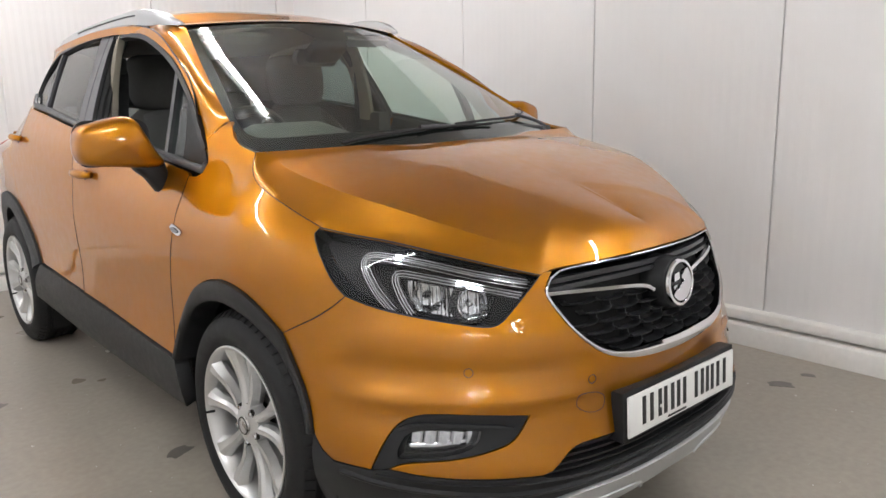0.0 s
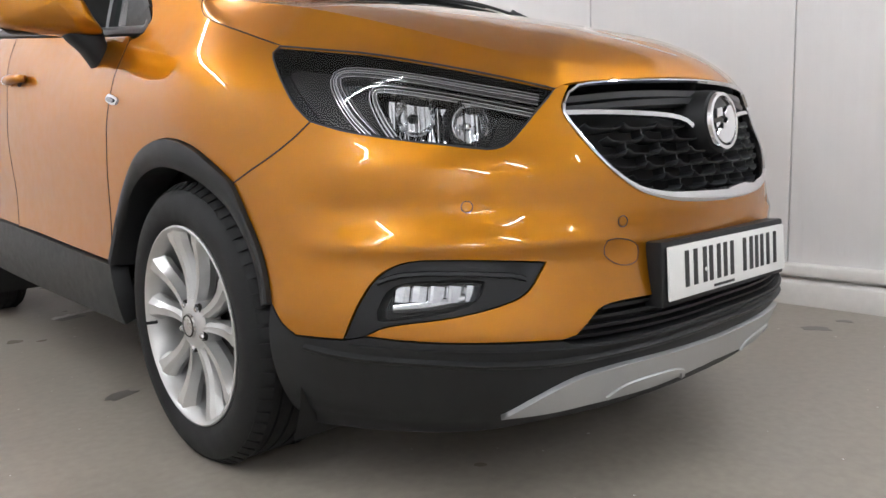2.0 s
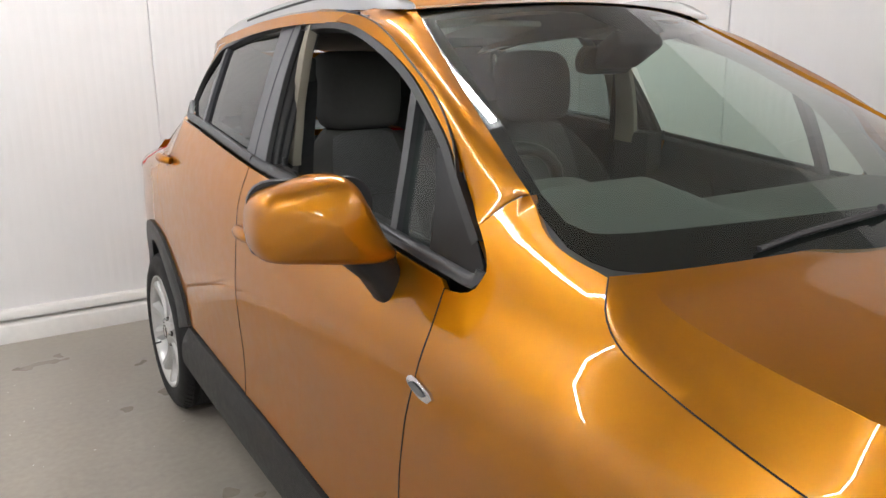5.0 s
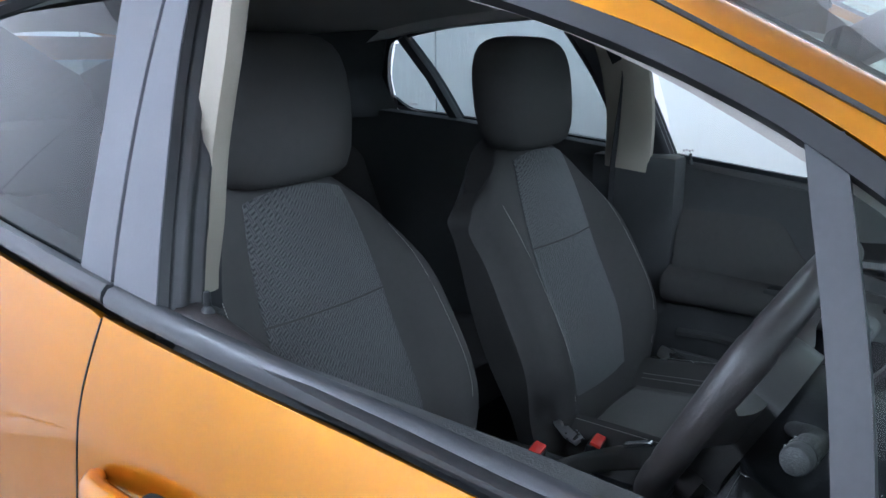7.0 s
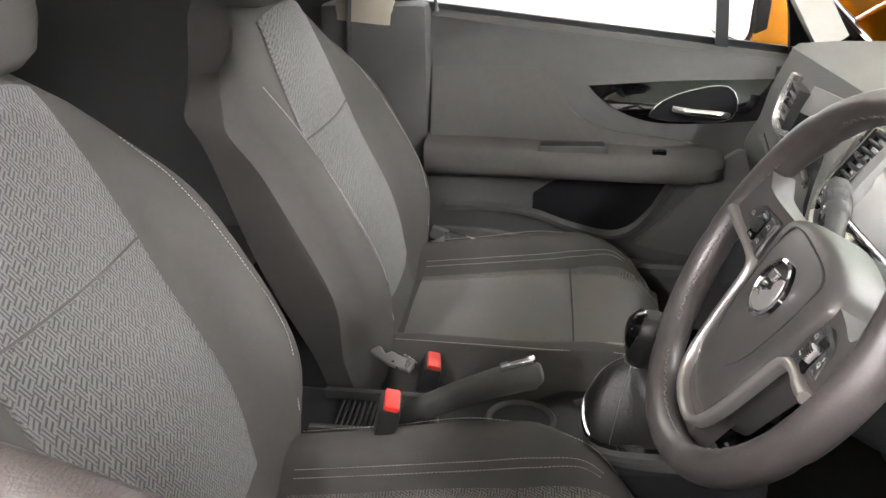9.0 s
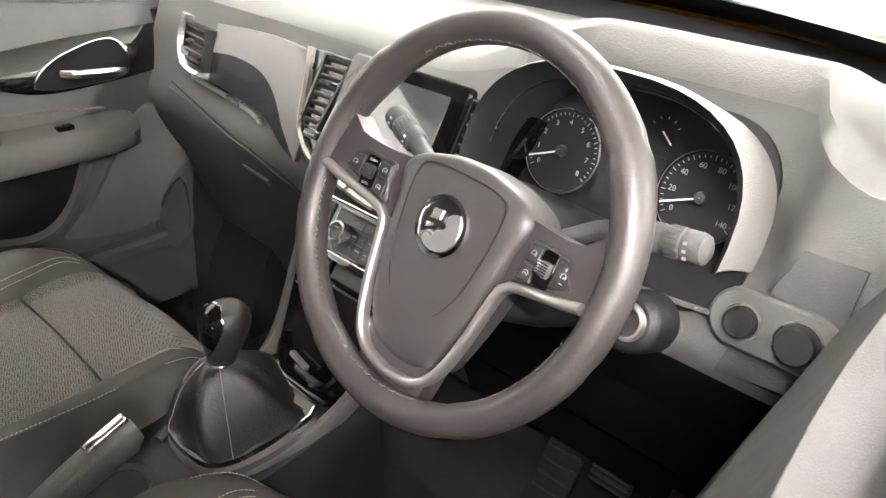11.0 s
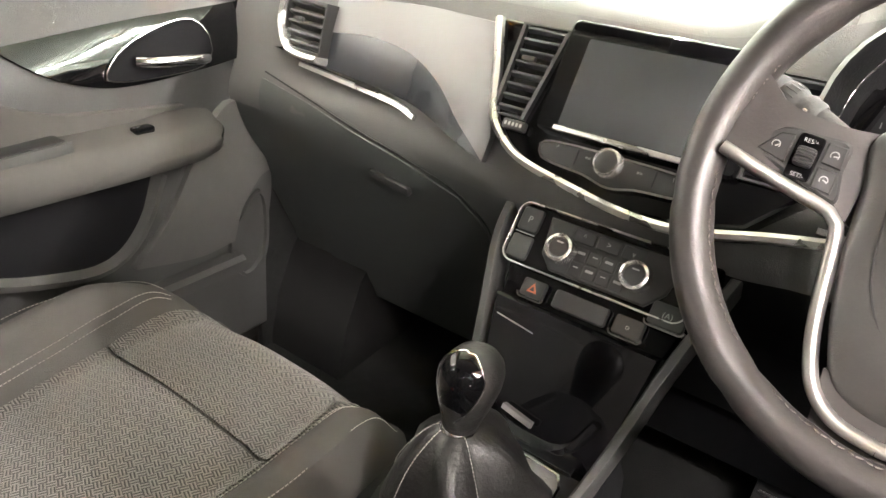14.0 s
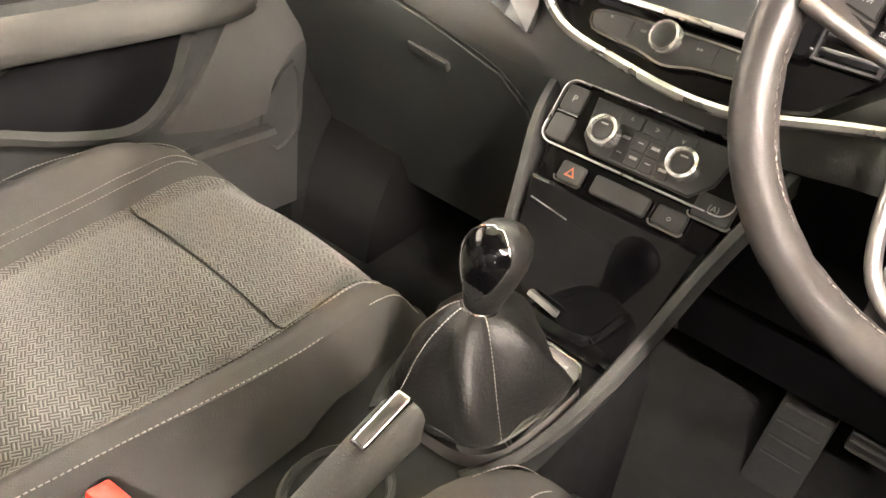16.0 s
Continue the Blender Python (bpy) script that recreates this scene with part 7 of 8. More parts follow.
stack = [(-.105, .080), (.135, .080), (.128, .02), (.112, -.06), (.098, -.12), (-.088, -.12), (-.098, -.06), (-.108, .02)]
plate_of("stack_panel", stack, .05, M2 @ pose(.003, 0, -.004), PIANO, dash, "glossy black stack panel", .003)
clim = new("climate_panel")
clim.parent = car
clim["label"] = "black climate panel with two chrome-ringed knobs"
plate_of("base", rrect(.226, .074, .014), .008, M2 @ pose(.004, .002, .004), PIANO, clim, "glossy surround", .003)
ring = [M2 @ Vector((x + .004, y + .002, .004)) for x, y in rrect(.226, .074, .014, 6)]
nr = M2.to_3x3() @ Vector((0, 0, 1))
# silver rim paints in the glint along the glossy black edge
sweep("glint_rim", ring, nr, [(-.0012, -.002), (-.0008, .0025), (.0008, .0025), (.0012, -.002)], SATIN, clim, "", closed=True)
for y, s in ((.018, "P"), (-.016, "")):
    plate_of("button", rrect(.028, .030, .005), .005, M2 @ pose(-.090, y, .0075), BUTTON, clim, "dark button", .0015)
    if s:
        writing(s, .011, M2 @ pose(-.090, y, .0078), MARK, clim)
box("divider", (.026, .0016, .001), M2 @ pose(-.090, .001, .0076), MARK, clim, "", 0)
plate_of("face", [(-.066, .030), (.098, .030), (.090, -.010), (.072, -.030), (-.044, -.030), (-.060, -.014)], .006, M2 @ pose(0, 0, .0085), BUTTON, clim, "dark button face", .002)
for k, x in enumerate((-.022, .008, .038)):
    plate_of("button", rrect(.028, .016, .003), .004, M2 @ pose(x + .004, .019, .0095), BUTTON, clim, "", .001)
    writing(("^", ">", "v")[k], .010, M2 @ pose(x + .004, .019, .0098), MARK, clim)
for i in range(4):
    for j in range(2):
        x, y = -.014 + i * .017, -.001 - j * .017
        plate_of("button", rrect(.0155, .0155, .002), .004, M2 @ pose(x, y, .0092), BUTTON, clim, "", .0007)
        box("mark", (.006 if (i + j) % 2 else .009, .0012 if (i + j) % 2 else .003, .0006), M2 @ pose(x, y + .002, .0094), MARK, clim, "", 0)
for x in (-.035, .056):
    lathe("knob", [(a * .95, b * 1.25) for a, b in KNOB], BUTTON, clim, "dark climate knob", 32, M2 @ pose(x, -.004, .009))
    lathe("knob_ring", [(.0112, .0180), (.0130, .0205), (.0160, .0190), (.0172, .004)], BRIGHT, clim, "chrome knob ring", 32, M2 @ pose(x, -.004, .009))
    box("mark", (.008, .0016, .0006), M2 @ pose(x, .002, .0275), MARK, clim, "", 0)
for i, (x, w, s) in enumerate(((-.052, .030, "A"), (.008, .066, ""), (.066, .034, "o"), (.100, .040, "(A)"))):
    y = -.056 if i < 3 else -.030
    plate_of("button", [(a, b) for a, b in rrect(w, .022 if i < 3 else .026, .004)], .006, M2 @ pose(x, y, .006), BUTTON, clim, "dark button", .0015)
    ringb = [M2 @ Vector((x + a, y + b, .003)) for a, b in rrect(w + .004, .026 if i < 3 else .030, .005, 4)]
    if i != 1:
        sweep("button_rim", ringb[len(ringb) // 2:], nr, [(-.001, -.003), (-.001, .003), (.001, .003), (.001, -.003)], CHROME, clim, "")
    if i == 0:
        tri = [(-.0065, -.005), (.0065, -.005), (0, .0065)]
        plate_of("hazard_sign", tri, .0006, M2 @ pose(x, y, .0066), ORANGE_MARK, clim, "orange hazard triangle", 0)
        plate_of("hazard_sign", [(a * .5, b * .5 - .0005) for a, b in tri], .0006, M2 @ pose(x, y, .0069), BUTTON, clim, "", 0)
    elif s:
        writing(s, .009, M2 @ pose(x, y, .0064), MARK, clim)

# satin legs that frame the stack and run into the console
console = new("centre_console")
console.parent = car
console["label"] = "dark centre console with glossy panel and chrome-edged gear gate"
for pts in ([(-.080, -.500, .915), (-.066, -.560, .878), (-.047, -.605, .815), (-.030, -.650, .745), (-.022, -.690, .712), (-.024, -.76, .694), (-.014, -.83, .688), (.006, -.872, .686)],
            [(.206, -.515, .905), (.195, -.570, .868), (.178, -.610, .815), (.162, -.655, .750), (.152, -.700, .713), (.148, -.76, .696), (.138, -.83, .690), (.118, -.872, .686)]):
    sweep("leg", spline(pts, .02), Vector((0, -.8, .6)), [(-.0065, -.03), (-.0065, -.001), (-.004, .002), (.004, .002), (.0065, -.001), (.0065, -.03)], DARKP, console, "dark satin leg")
# lower gloss panel with tray lip
M3 = tilted((.060, -.640, .765), 27)
plate_of("gloss_panel", [(-.092, .075), (.112, .075), (.088, -.085), (-.068, -.085)], .03, M3 @ pose(0, 0, 0), PIANO, console, "glossy black lower panel", .003)
lip = [M3 @ Vector(p) for p in ((-.062, -.020, .002), (-.055, -.045, .008), (-.030, -.062, .012), (.020, -.066, .013), (.052, -.055, .010), (.074, -.015, .004))]
sweep("tray_lip", spline(lip, .01), M3.to_3x3() @ Vector((0, 0, 1)), [(-.006, -.004), (-.004, .004), (.002, .006), (.006, -.004)], PIANO, console, "glossy tray lip")
sweep("tray_bar", [M3 @ Vector((-.030, -.040, .010)), M3 @ Vector((.010, -.046, .012))], M3.to_3x3() @ Vector((0, 0, 1)), [(-.004, -.004), (-.003, .003), (.003, .003), (.004, -.004)], SATIN, console, "")
sweep("panel_seam", [M3 @ Vector((-.080, .052, .001)), M3 @ Vector((-.03, .046, .001))], M3.to_3x3() @ Vector((0, 0, 1)), [(-.0006, -.001), (-.0006, .0006), (.0006, .0006), (.0006, -.001)], MARK, console, "")
# tunnel
rows = []
for y, z, w in ((-.62, .700, .105), (-.70, .692, .106), (-.80, .684, .106), (-.885, .682, .100), (-.93, .668, .090), (-1.05, .660, .085), (-1.15, .665, .082), (-1.35, .668, .080)):
    c = .060
    rows.append([Vector((c + w * k, y, zz)) for k, zz in ((-1.05, .40), (-1.03, .60), (-1.0, z - .022), (-.93, z - .004), (-.8, z), (.8, z), (.93, z - .004), (1.0, z - .022), (1.03, .60), (1.05, .40))])
loft("tunnel", rows, PLASTIC, console, "dark grained tunnel", caps=True, closed=False)
gate = [(-.060, .080), (.060, .080), (.069, .066), (.070, .02), (.064, -.045), (.048, -.070), (.018, -.078), (-.018, -.078), (-.048, -.070), (-.064, -.045), (-.070, .02), (-.069, .066)]
GM = pose(.062, -.782, .704, 3, 0, 0)
gl = spline([GM @ Vector((*p, 0)) for p in gate], .012, True)
sweep("gate_trim", gl, Vector((0, 0, 1)), [(-.022, -.02), (-.019, -.004), (-.010, .003), (.002, .001), (.006, -.02)], DASHM, console, "dark satin gate surround", closed=True)
sweep("chrome_gate", [p + Vector((0, 0, .002)) for p in gl], Vector((0, 0, 1)), [(-.001, -.004), (.0005, .003), (.0035, .003), (.005, -.004)], CHROME, console, "chrome gate edge", closed=True)
plate_of("gate_plate", [(x * .95, y) for x, y in ((-.072, .124), (.072, .124), (.075, .090), (-.075, .090))], .004, GM @ pose(0, 0, .004), PIANO, console, "glossy plate before the gear lever", .001)
box("gate_step", (.16, .006, .006), GM @ pose(0, .126, .004, 20), VOID, console, "", .001)

# gear lever
gear = new("gear_lever")
gear.parent = car
gear["label"] = "gear lever with glossy knob and leather boot"
rings = []
for k, (q, sc, z) in enumerate(((0, .99, -.012), (.06, .985, -.001), (.16, .95, .016), (.3, .865, .036), (.46, .745, .057), (.62, .60, .076), (.78, .45, .091), (.90, .32, .099), (1, .22, .103))):
    c = Vector((.062, -.782, .700)).lerp(Vector((.057, -.793, .698)), q)
    ring = []
    base = spline([Vector((x, y)) for x, y in gate], .016, True)
    for i, p in enumerate(base):
        a = math.atan2(p[1], p[0])
        r = p.length * sc
        fold = 1 + (.30 * (abs(math.sin(a * 2.5 + k * .22)) - .6) + .05 * math.sin(a * 9 + k * 1.3)) * math.sin(math.pi * q) ** .7
        rr = r * fold if q < .95 else .018
        sag = .012 * math.sin(a * 4 + 1.2) * math.sin(math.pi * min(q * 1.1, 1))
        ring.append(c + Vector((rr * math.cos(a), rr * math.sin(a), z + sag)))
    rings.append(ring)
loft("boot", rings, BOOT, gear, "creased black leather boot", angle=70, caps=False)
for a0 in (radians(250), radians(275), radians(20), radians(165)):
    stitches(gear, [rings[k][int((a0 / (2 * math.pi)) * len(rings[0])) % len(rings[0])] + Vector((0, 0, .002)) for k in range(0, 9)], .004, .0005)
KM = Matrix.Translation((.057, -.793, .792)) @ pose(0, 0, 0, -8, 3, 0) @ Matrix.Diagonal((1.15, 1.15, 1.0, 1))
lathe("collar", [(.0155, -.004), (.0165, .002), (.0160, .009), (.0145, .011)], CHROME, gear, "chrome collar", 28, KM)
rings = []
for z, rx, ry, dy in ((.008, .0145, .015, 0), (.020, .0165, .0185, 0), (.038, .021, .024, .001), (.056, .0245, .0275, .002), (.070, .0248, .0275, .003), (.080, .022, .0245, .004), (.088, .0165, .018, .004), (.092, .008, .009, .004)):
    rings.append([KM @ Vector((rx * math.cos(2 * math.pi * k / 28), ry * math.sin(2 * math.pi * k / 28) + dy, z)) for k in range(28)])
loft("knob", rings, BOOT, gear, "dark leather-grained knob", angle=80)


def knob_face(a, v):
    """The glossy shield on the knob's rear and top."""
    z = .020 + v * .070
    rx = curve(z, [(.008, .0145), (.020, .0165), (.038, .021), (.056, .0245), (.070, .0248), (.080, .022), (.088, .0165), (.092, .008)]) + .001
    p = Vector((rx * math.sin(a), -rx * 1.13 * math.cos(a) + .003, z))
    return tuple(KM @ p)


ko = 1 if (surf_normal(knob_face, (0, .5)).y < 0) else -1
shield = spline([(-.05, .02), (-.55, .25), (-.85, .55), (-.95, .80), (-.7, .99), (0, 1.02), (.7, .99), (.95, .80), (.85, .55), (.55, .25), (.05, .02)], .1, True)
patch("knob_shield", knob_face, shield, PIANO, gear, "glossy black shield", grid=.09, lift=.0008, edge=.002, gap=0, out=ko)
ribbon("shield_rim", knob_face, shield + shield[:1], [(-.0010, -.0005), (-.0006, .0016), (.0006, .0016), (.0010, -.0005)], CHROME, gear, "chrome rim", out=ko)
for i, s in enumerate("135246R"):
    x = -.007 + (i % 3) * .007 if i < 6 else .0125
    y = (.006 if i < 3 else -.006) if i < 6 else -.006
    writing(s, .0055, KM @ pose(x, -.0195 + y * .35, .0795 + y * .9, 62, 0, 0), MARK, gear)
box("mark", (.016, .0008, .0004), KM @ pose(0, -.0200, .0795, 62, 0, 0), MARK, gear, "", 0)

# handbrake
hb = new("handbrake")
hb.parent = car
hb["label"] = "dark handbrake lever with a chrome button"
pts = [(.095, -1.145, .690), (.098, -1.10, .722), (.101, -1.05, .752), (.104, -1.0, .778), (.106, -.955, .797), (.107, -.928, .806)]
sweep("lever", spline(pts, .015), Vector((0, 0, 1)), [(.015 * math.copysign(abs(math.cos(a)) ** .6, math.cos(a)), .017 * math.copysign(abs(math.sin(a)) ** .6, math.sin(a))) for a in [2 * math.pi * k / 16 for k in range(16)]], FASCIA, hb, "dark grained lever", scale=lambda u: (.92 + .30 * u) * (1 - .45 * step(.94, 1, u)))
box("button", (.015, .052, .009), pose(.1065, -.962, .8185, 21, 0, 0), CHROME, hb, "chrome release button", .004, 3)
box("gaiter", (.045, .11, .04), pose(.096, -1.13, .680, 30), DARKP, hb, "", .015)
tube("latch_arm", [(.135, -1.05, .70), (.140, -.99, .705), (.138, -.95, .68)], .014, DARKP, hb, "", 8, gap=.02)

# cup holder and tray
cup = new("cup_holder")
cup.parent = car
cup["label"] = "dark oval cup holder"
m = Matrix.Translation((.050, -.955, .672)) @ Matrix.Diagonal((1.0, 1.15, 1, 1))
lathe("wall", [(.044, .004), (.040, .006), (.038, .002), (.034, -.06), (.002, -.062)], DARKP, cup, "", 36, m)
lathe("rim", [(.045, .002), (.0475, .008), (.044, .011), (.041, .006)], FASCIA, cup, "", 36, m)
# black oval near the rim stands in for the shade down in the cup
plate_of("well", rrect(.075, .09, .036, 10), .002, Matrix.Translation((.050, -.955, .676)), VOID, cup, "", 0)
for k in range(16):
    box("mat_rib", (.068, .004, .004), pose(.058, -1.105 - k * .009, .672), SEAL, console, "ribbed tray mat", .0015, 1)
box("tray_edge", (.012, .19, .02), pose(.012, -1.18, .674), DARKP, console, "", .004)
box("tray_edge", (.012, .19, .02), pose(.106, -1.18, .674), DARKP, console, "", .004)

# ---- instruments ----
cl = new("instrument_cluster")
cl.parent = car
cl["label"] = "instrument cluster with two round dials"
IM = tilted((.402, -.462, 1.075), 20)
plate_of("back", rrect(.31, .215, .07, 8), .01, IM @ pose(0, -.016, -.004), GAUGE, cl, "dark dial face", 0)
hoodr = []
for i in range(25):
    a = math.pi * (1.06 - i / 24 * 1.12)
    c, s_ = math.cos(a), math.sin(a)
    x, y = .153 * math.copysign(abs(c) ** .75, c), -.03 + .118 * math.copysign(abs(s_) ** .8, s_)
    hoodr.append([IM @ Vector((x * k, y + dy, z)) for k, dy, z in ((.93, 0, -.004), (.95, 0, .03), (1.0, .004, .085), (1.05, .010, .098), (1.09, .014, .085), (1.10, .010, .02))])
# inside in near black for the shade under the hood, top in dash grey
loft("hood", [r[:4] for r in hoodr], PLASTIC, cl, "dark hood over the dials", caps=False, closed=False, angle=70)
loft("hood_top", [r[3:] for r in hoodr], DASHM, cl, "soft grey hood top", caps=False, closed=False, angle=70)
rim = [IM @ Vector((.985 * .153 * math.copysign(abs(math.cos(a)) ** .75, math.cos(a)), -.03 + .118 * math.copysign(abs(math.sin(a)) ** .8, math.sin(a)), .062)) for a in [math.pi * (1.06 - i / 40 * 1.12) for i in range(41)]]
tube("chrome_line", rim, .0010, CHROME, cl, "thin chrome line", 6)
for gx, nums, rr in ((-.088, "012345678", .047), (.088, ["0", "20", "40", "60", "80", "100", "120", "140"], .047)):
    gm = IM @ pose(gx, .0, 0)
    lathe("dial", [(.0005, .002), (rr, .002), (rr + .0015, .005), (rr + .003, .002)], GAUGE, cl, "", 44, gm)
    lathe("dial_ring", [(rr + .001, .003), (rr + .002, .0055), (rr + .0032, .003)], SATIN, cl, "silver dial ring", 44, gm)
    n = len(nums)
    for k, s in enumerate(nums):
        a = radians(215 - k * 250 / (n - 1))
        writing(s, .0085, gm @ pose(.034 * math.cos(a), .034 * math.sin(a), .0028), MARK, cl)
    for k in range(33):
        a = radians(215 - k * 250 / 32)
        box("tick", (.005 if k % 4 == 0 else .003, .0008, .0004), gm @ pose(.0435 * math.cos(a), .0435 * math.sin(a), .0028, 0, 0, math.degrees(a)), MARK, cl, "", 0)
    box("needle", (.044, .0018, .001), gm @ pose(-.020, -.0085, .007, 0, 0, 22), NEEDLE, cl, "white needle", 0)
    lathe("needle_hub", [(.0005, .011), (.006, .010), (.007, .003)], BUTTON, cl, "", 20, gm)
for gx in (-.025, .025):
    gm = IM @ pose(gx, .052, 0)
    box("needle", (.018, .0014, .001), gm @ pose(.006, -.004, .005, 0, 0, -40), NEEDLE, cl, "", 0)
    for k in range(5):
        a = radians(150 - k * 30)
        box("tick", (.003, .001, .0004), gm @ pose(.017 * math.cos(a), .017 * math.sin(a), .0028, 0, 0, math.degrees(a)), MARK, cl, "", 0)
plate_of("info_display", rrect(.075, .07, .004), .002, IM @ pose(0, -.008, .002), GAUGE, cl, "blank info display", 0)

# driver's side of the dashboard
P("driver_inlay", runs([(.60, 1.06), (.66, 1.06)], [(.66, 1.06), (.66, .93)], [(.66, .93), (.56, .92)], [(.56, .92), (.60, 1.06)]), DARKP, "dark trim", lift=.006)
plate_of("light_switch_panel", rrect(.13, .062, .03, 8), .012, frame_at((.604, -.505, .985), (0, .3, 1)), FASCIA, dash, "grey light switch panel", .003)
for k, r in ((-.030, .016), (.025, .020)):
    fm = frame_at((.604, -.505, .985), (0, .3, 1)) @ pose(k, -.002, 0)
    lathe("light_switch", [(.0005, .014), (r * .85, .014), (r, .010), (r * 1.05, 0)], BUTTON, dash, "dark round switch", 28, fm)
    lathe("switch_ring", [(r * 1.02, .003), (r * 1.12, .005), (r * 1.18, .001)], SATIN, dash, "", 28, fm)
ribbon("chrome_line", dash_face, spline([(.26, .968), (.36, .962), (.48, .965), (.58, .975)], .03), [(-.004, .004), (-.003, .012), (.003, .012), (.004, .004)], SATIN, dash, "thin bright strip", out=DO)

# ---- steering wheel ----
wheel_ = new("steering_wheel")
wheel_.parent = car
wheel_["label"] = "leather steering wheel with silver spokes"
WM = tilted((.3804, -.7347, 1.1011), 27.6) @ pose(0, 0, 0, 0, -1.43, 0) @ pose(0, 0, 0, 0, 0, -3.9)
ringp = []
for k in range(96):
    a = 2 * math.pi * k / 96
    ringp.append((a, WM @ Vector((.1715 * math.cos(a), .1715 * math.sin(a), 0))))
verts, faces = [], []
K = 18
for a, p in ringp:
    thick = 1 + .13 * (math.exp(-((a - 2.55) / .25) ** 2) + math.exp(-((a - .6) / .25) ** 2))
    seam = .93 if any(abs((math.degrees(a) - d + 180) % 360 - 180) < 2 for d in (140, 40, 196, 344, 240, 300)) else 1
    rad = WM.to_3x3() @ Vector((math.cos(a), math.sin(a), 0))
    nn = WM.to_3x3() @ Vector((0, 0, 1))
    for j in range(K):
        b = 2 * math.pi * j / K
        verts.append(p + rad * (.0150 * thick * seam * math.cos(b)) + nn * (.0175 * thick * seam * math.sin(b)))
for i in range(96):
    for j in range(K):
        a_, b_ = i * K, (i + 1) % 96 * K
        faces.append((a_ + j, b_ + j, b_ + (j + 1) % K, a_ + (j + 1) % K))
build("rim", verts, faces, LEATHER, wheel_, "dark leather rim")
for a0, a1 in ((52, 128), (150, 172), (188, 235), (245, 295), (305, 352), (8, 30)):
    pts = [WM @ Vector((.1575 * math.cos(radians(a)), .1575 * math.sin(radians(a)), .0070)) for a in range(a0, a1 + 1, 4)]
    lift = WM.to_3x3() @ Vector((0, 0, .0024))
    stitches(wheel_, [p + lift * (1 if i % 2 else -1) for i, p in enumerate(spline(pts, .006))], .0065, .0005, TWINE)
# pad
pad = spline([(-.078, .033), (-.045, .050), (.0, .056), (.045, .050), (.078, .033), (.073, .0), (.069, -.030), (.063, -.062), (.052, -.100), (.036, -.131), (.0, -.141), (-.036, -.131), (-.052, -.100), (-.063, -.062), (-.069, -.030), (-.073, .0)], .008, True)
rings = []
for sc, z in ((1.0, -.05), (1.0, -.020), (.988, -.012), (.96, -.0065), (.90, -.0030), (.76, -.0006), (.50, .0012), (.18, .0022)):
    rings.append([WM @ Vector((p[0] * sc, p[1] * sc - .030 * (1 - sc), z - .006 * step(-.09, -.14, p[1] * sc))) for p in pad])
loft("pad", rings, PADM, wheel_, "dark grained airbag pad", angle=70)
seam_ = spline([(-.048, .037), (.0, .042), (.048, .037), (.054, .018), (.049, -.030), (.040, -.062), (.024, -.084), (.0, -.090), (-.024, -.084), (-.040, -.062), (-.049, -.030), (-.054, .018)], .006, True)
sweep("pad_seam", [WM @ Vector((p[0], p[1], -.0004)) for p in seam_], nr, [(-.0007, -.001), (-.0006, .0009), (.0006, .0009), (.0007, -.001)], VOID, wheel_, "", closed=True)
bm_ = WM @ pose(0, -.007, .0020) @ Matrix.Diagonal((.96, .96, 1, 1))
lathe("badge_ring", [(.0245, .001), (.026, .004), (.0295, .0035), (.0305, .0)], CHROME, wheel_, "chrome badge ring", 48, bm_)
lathe("badge_face", [(.0005, .0022), (.0246, .0018)], DARKCHROME, wheel_, "dark mirrored badge face", 40, bm_)
emblem(bm_ @ pose(0, 0, .002), .0245, SATIN, wheel_)
# spokes: dark webs with silver edging, dished towards the pad
dish = lambda x: -.006 + .020 * step(.085, .165, abs(x))
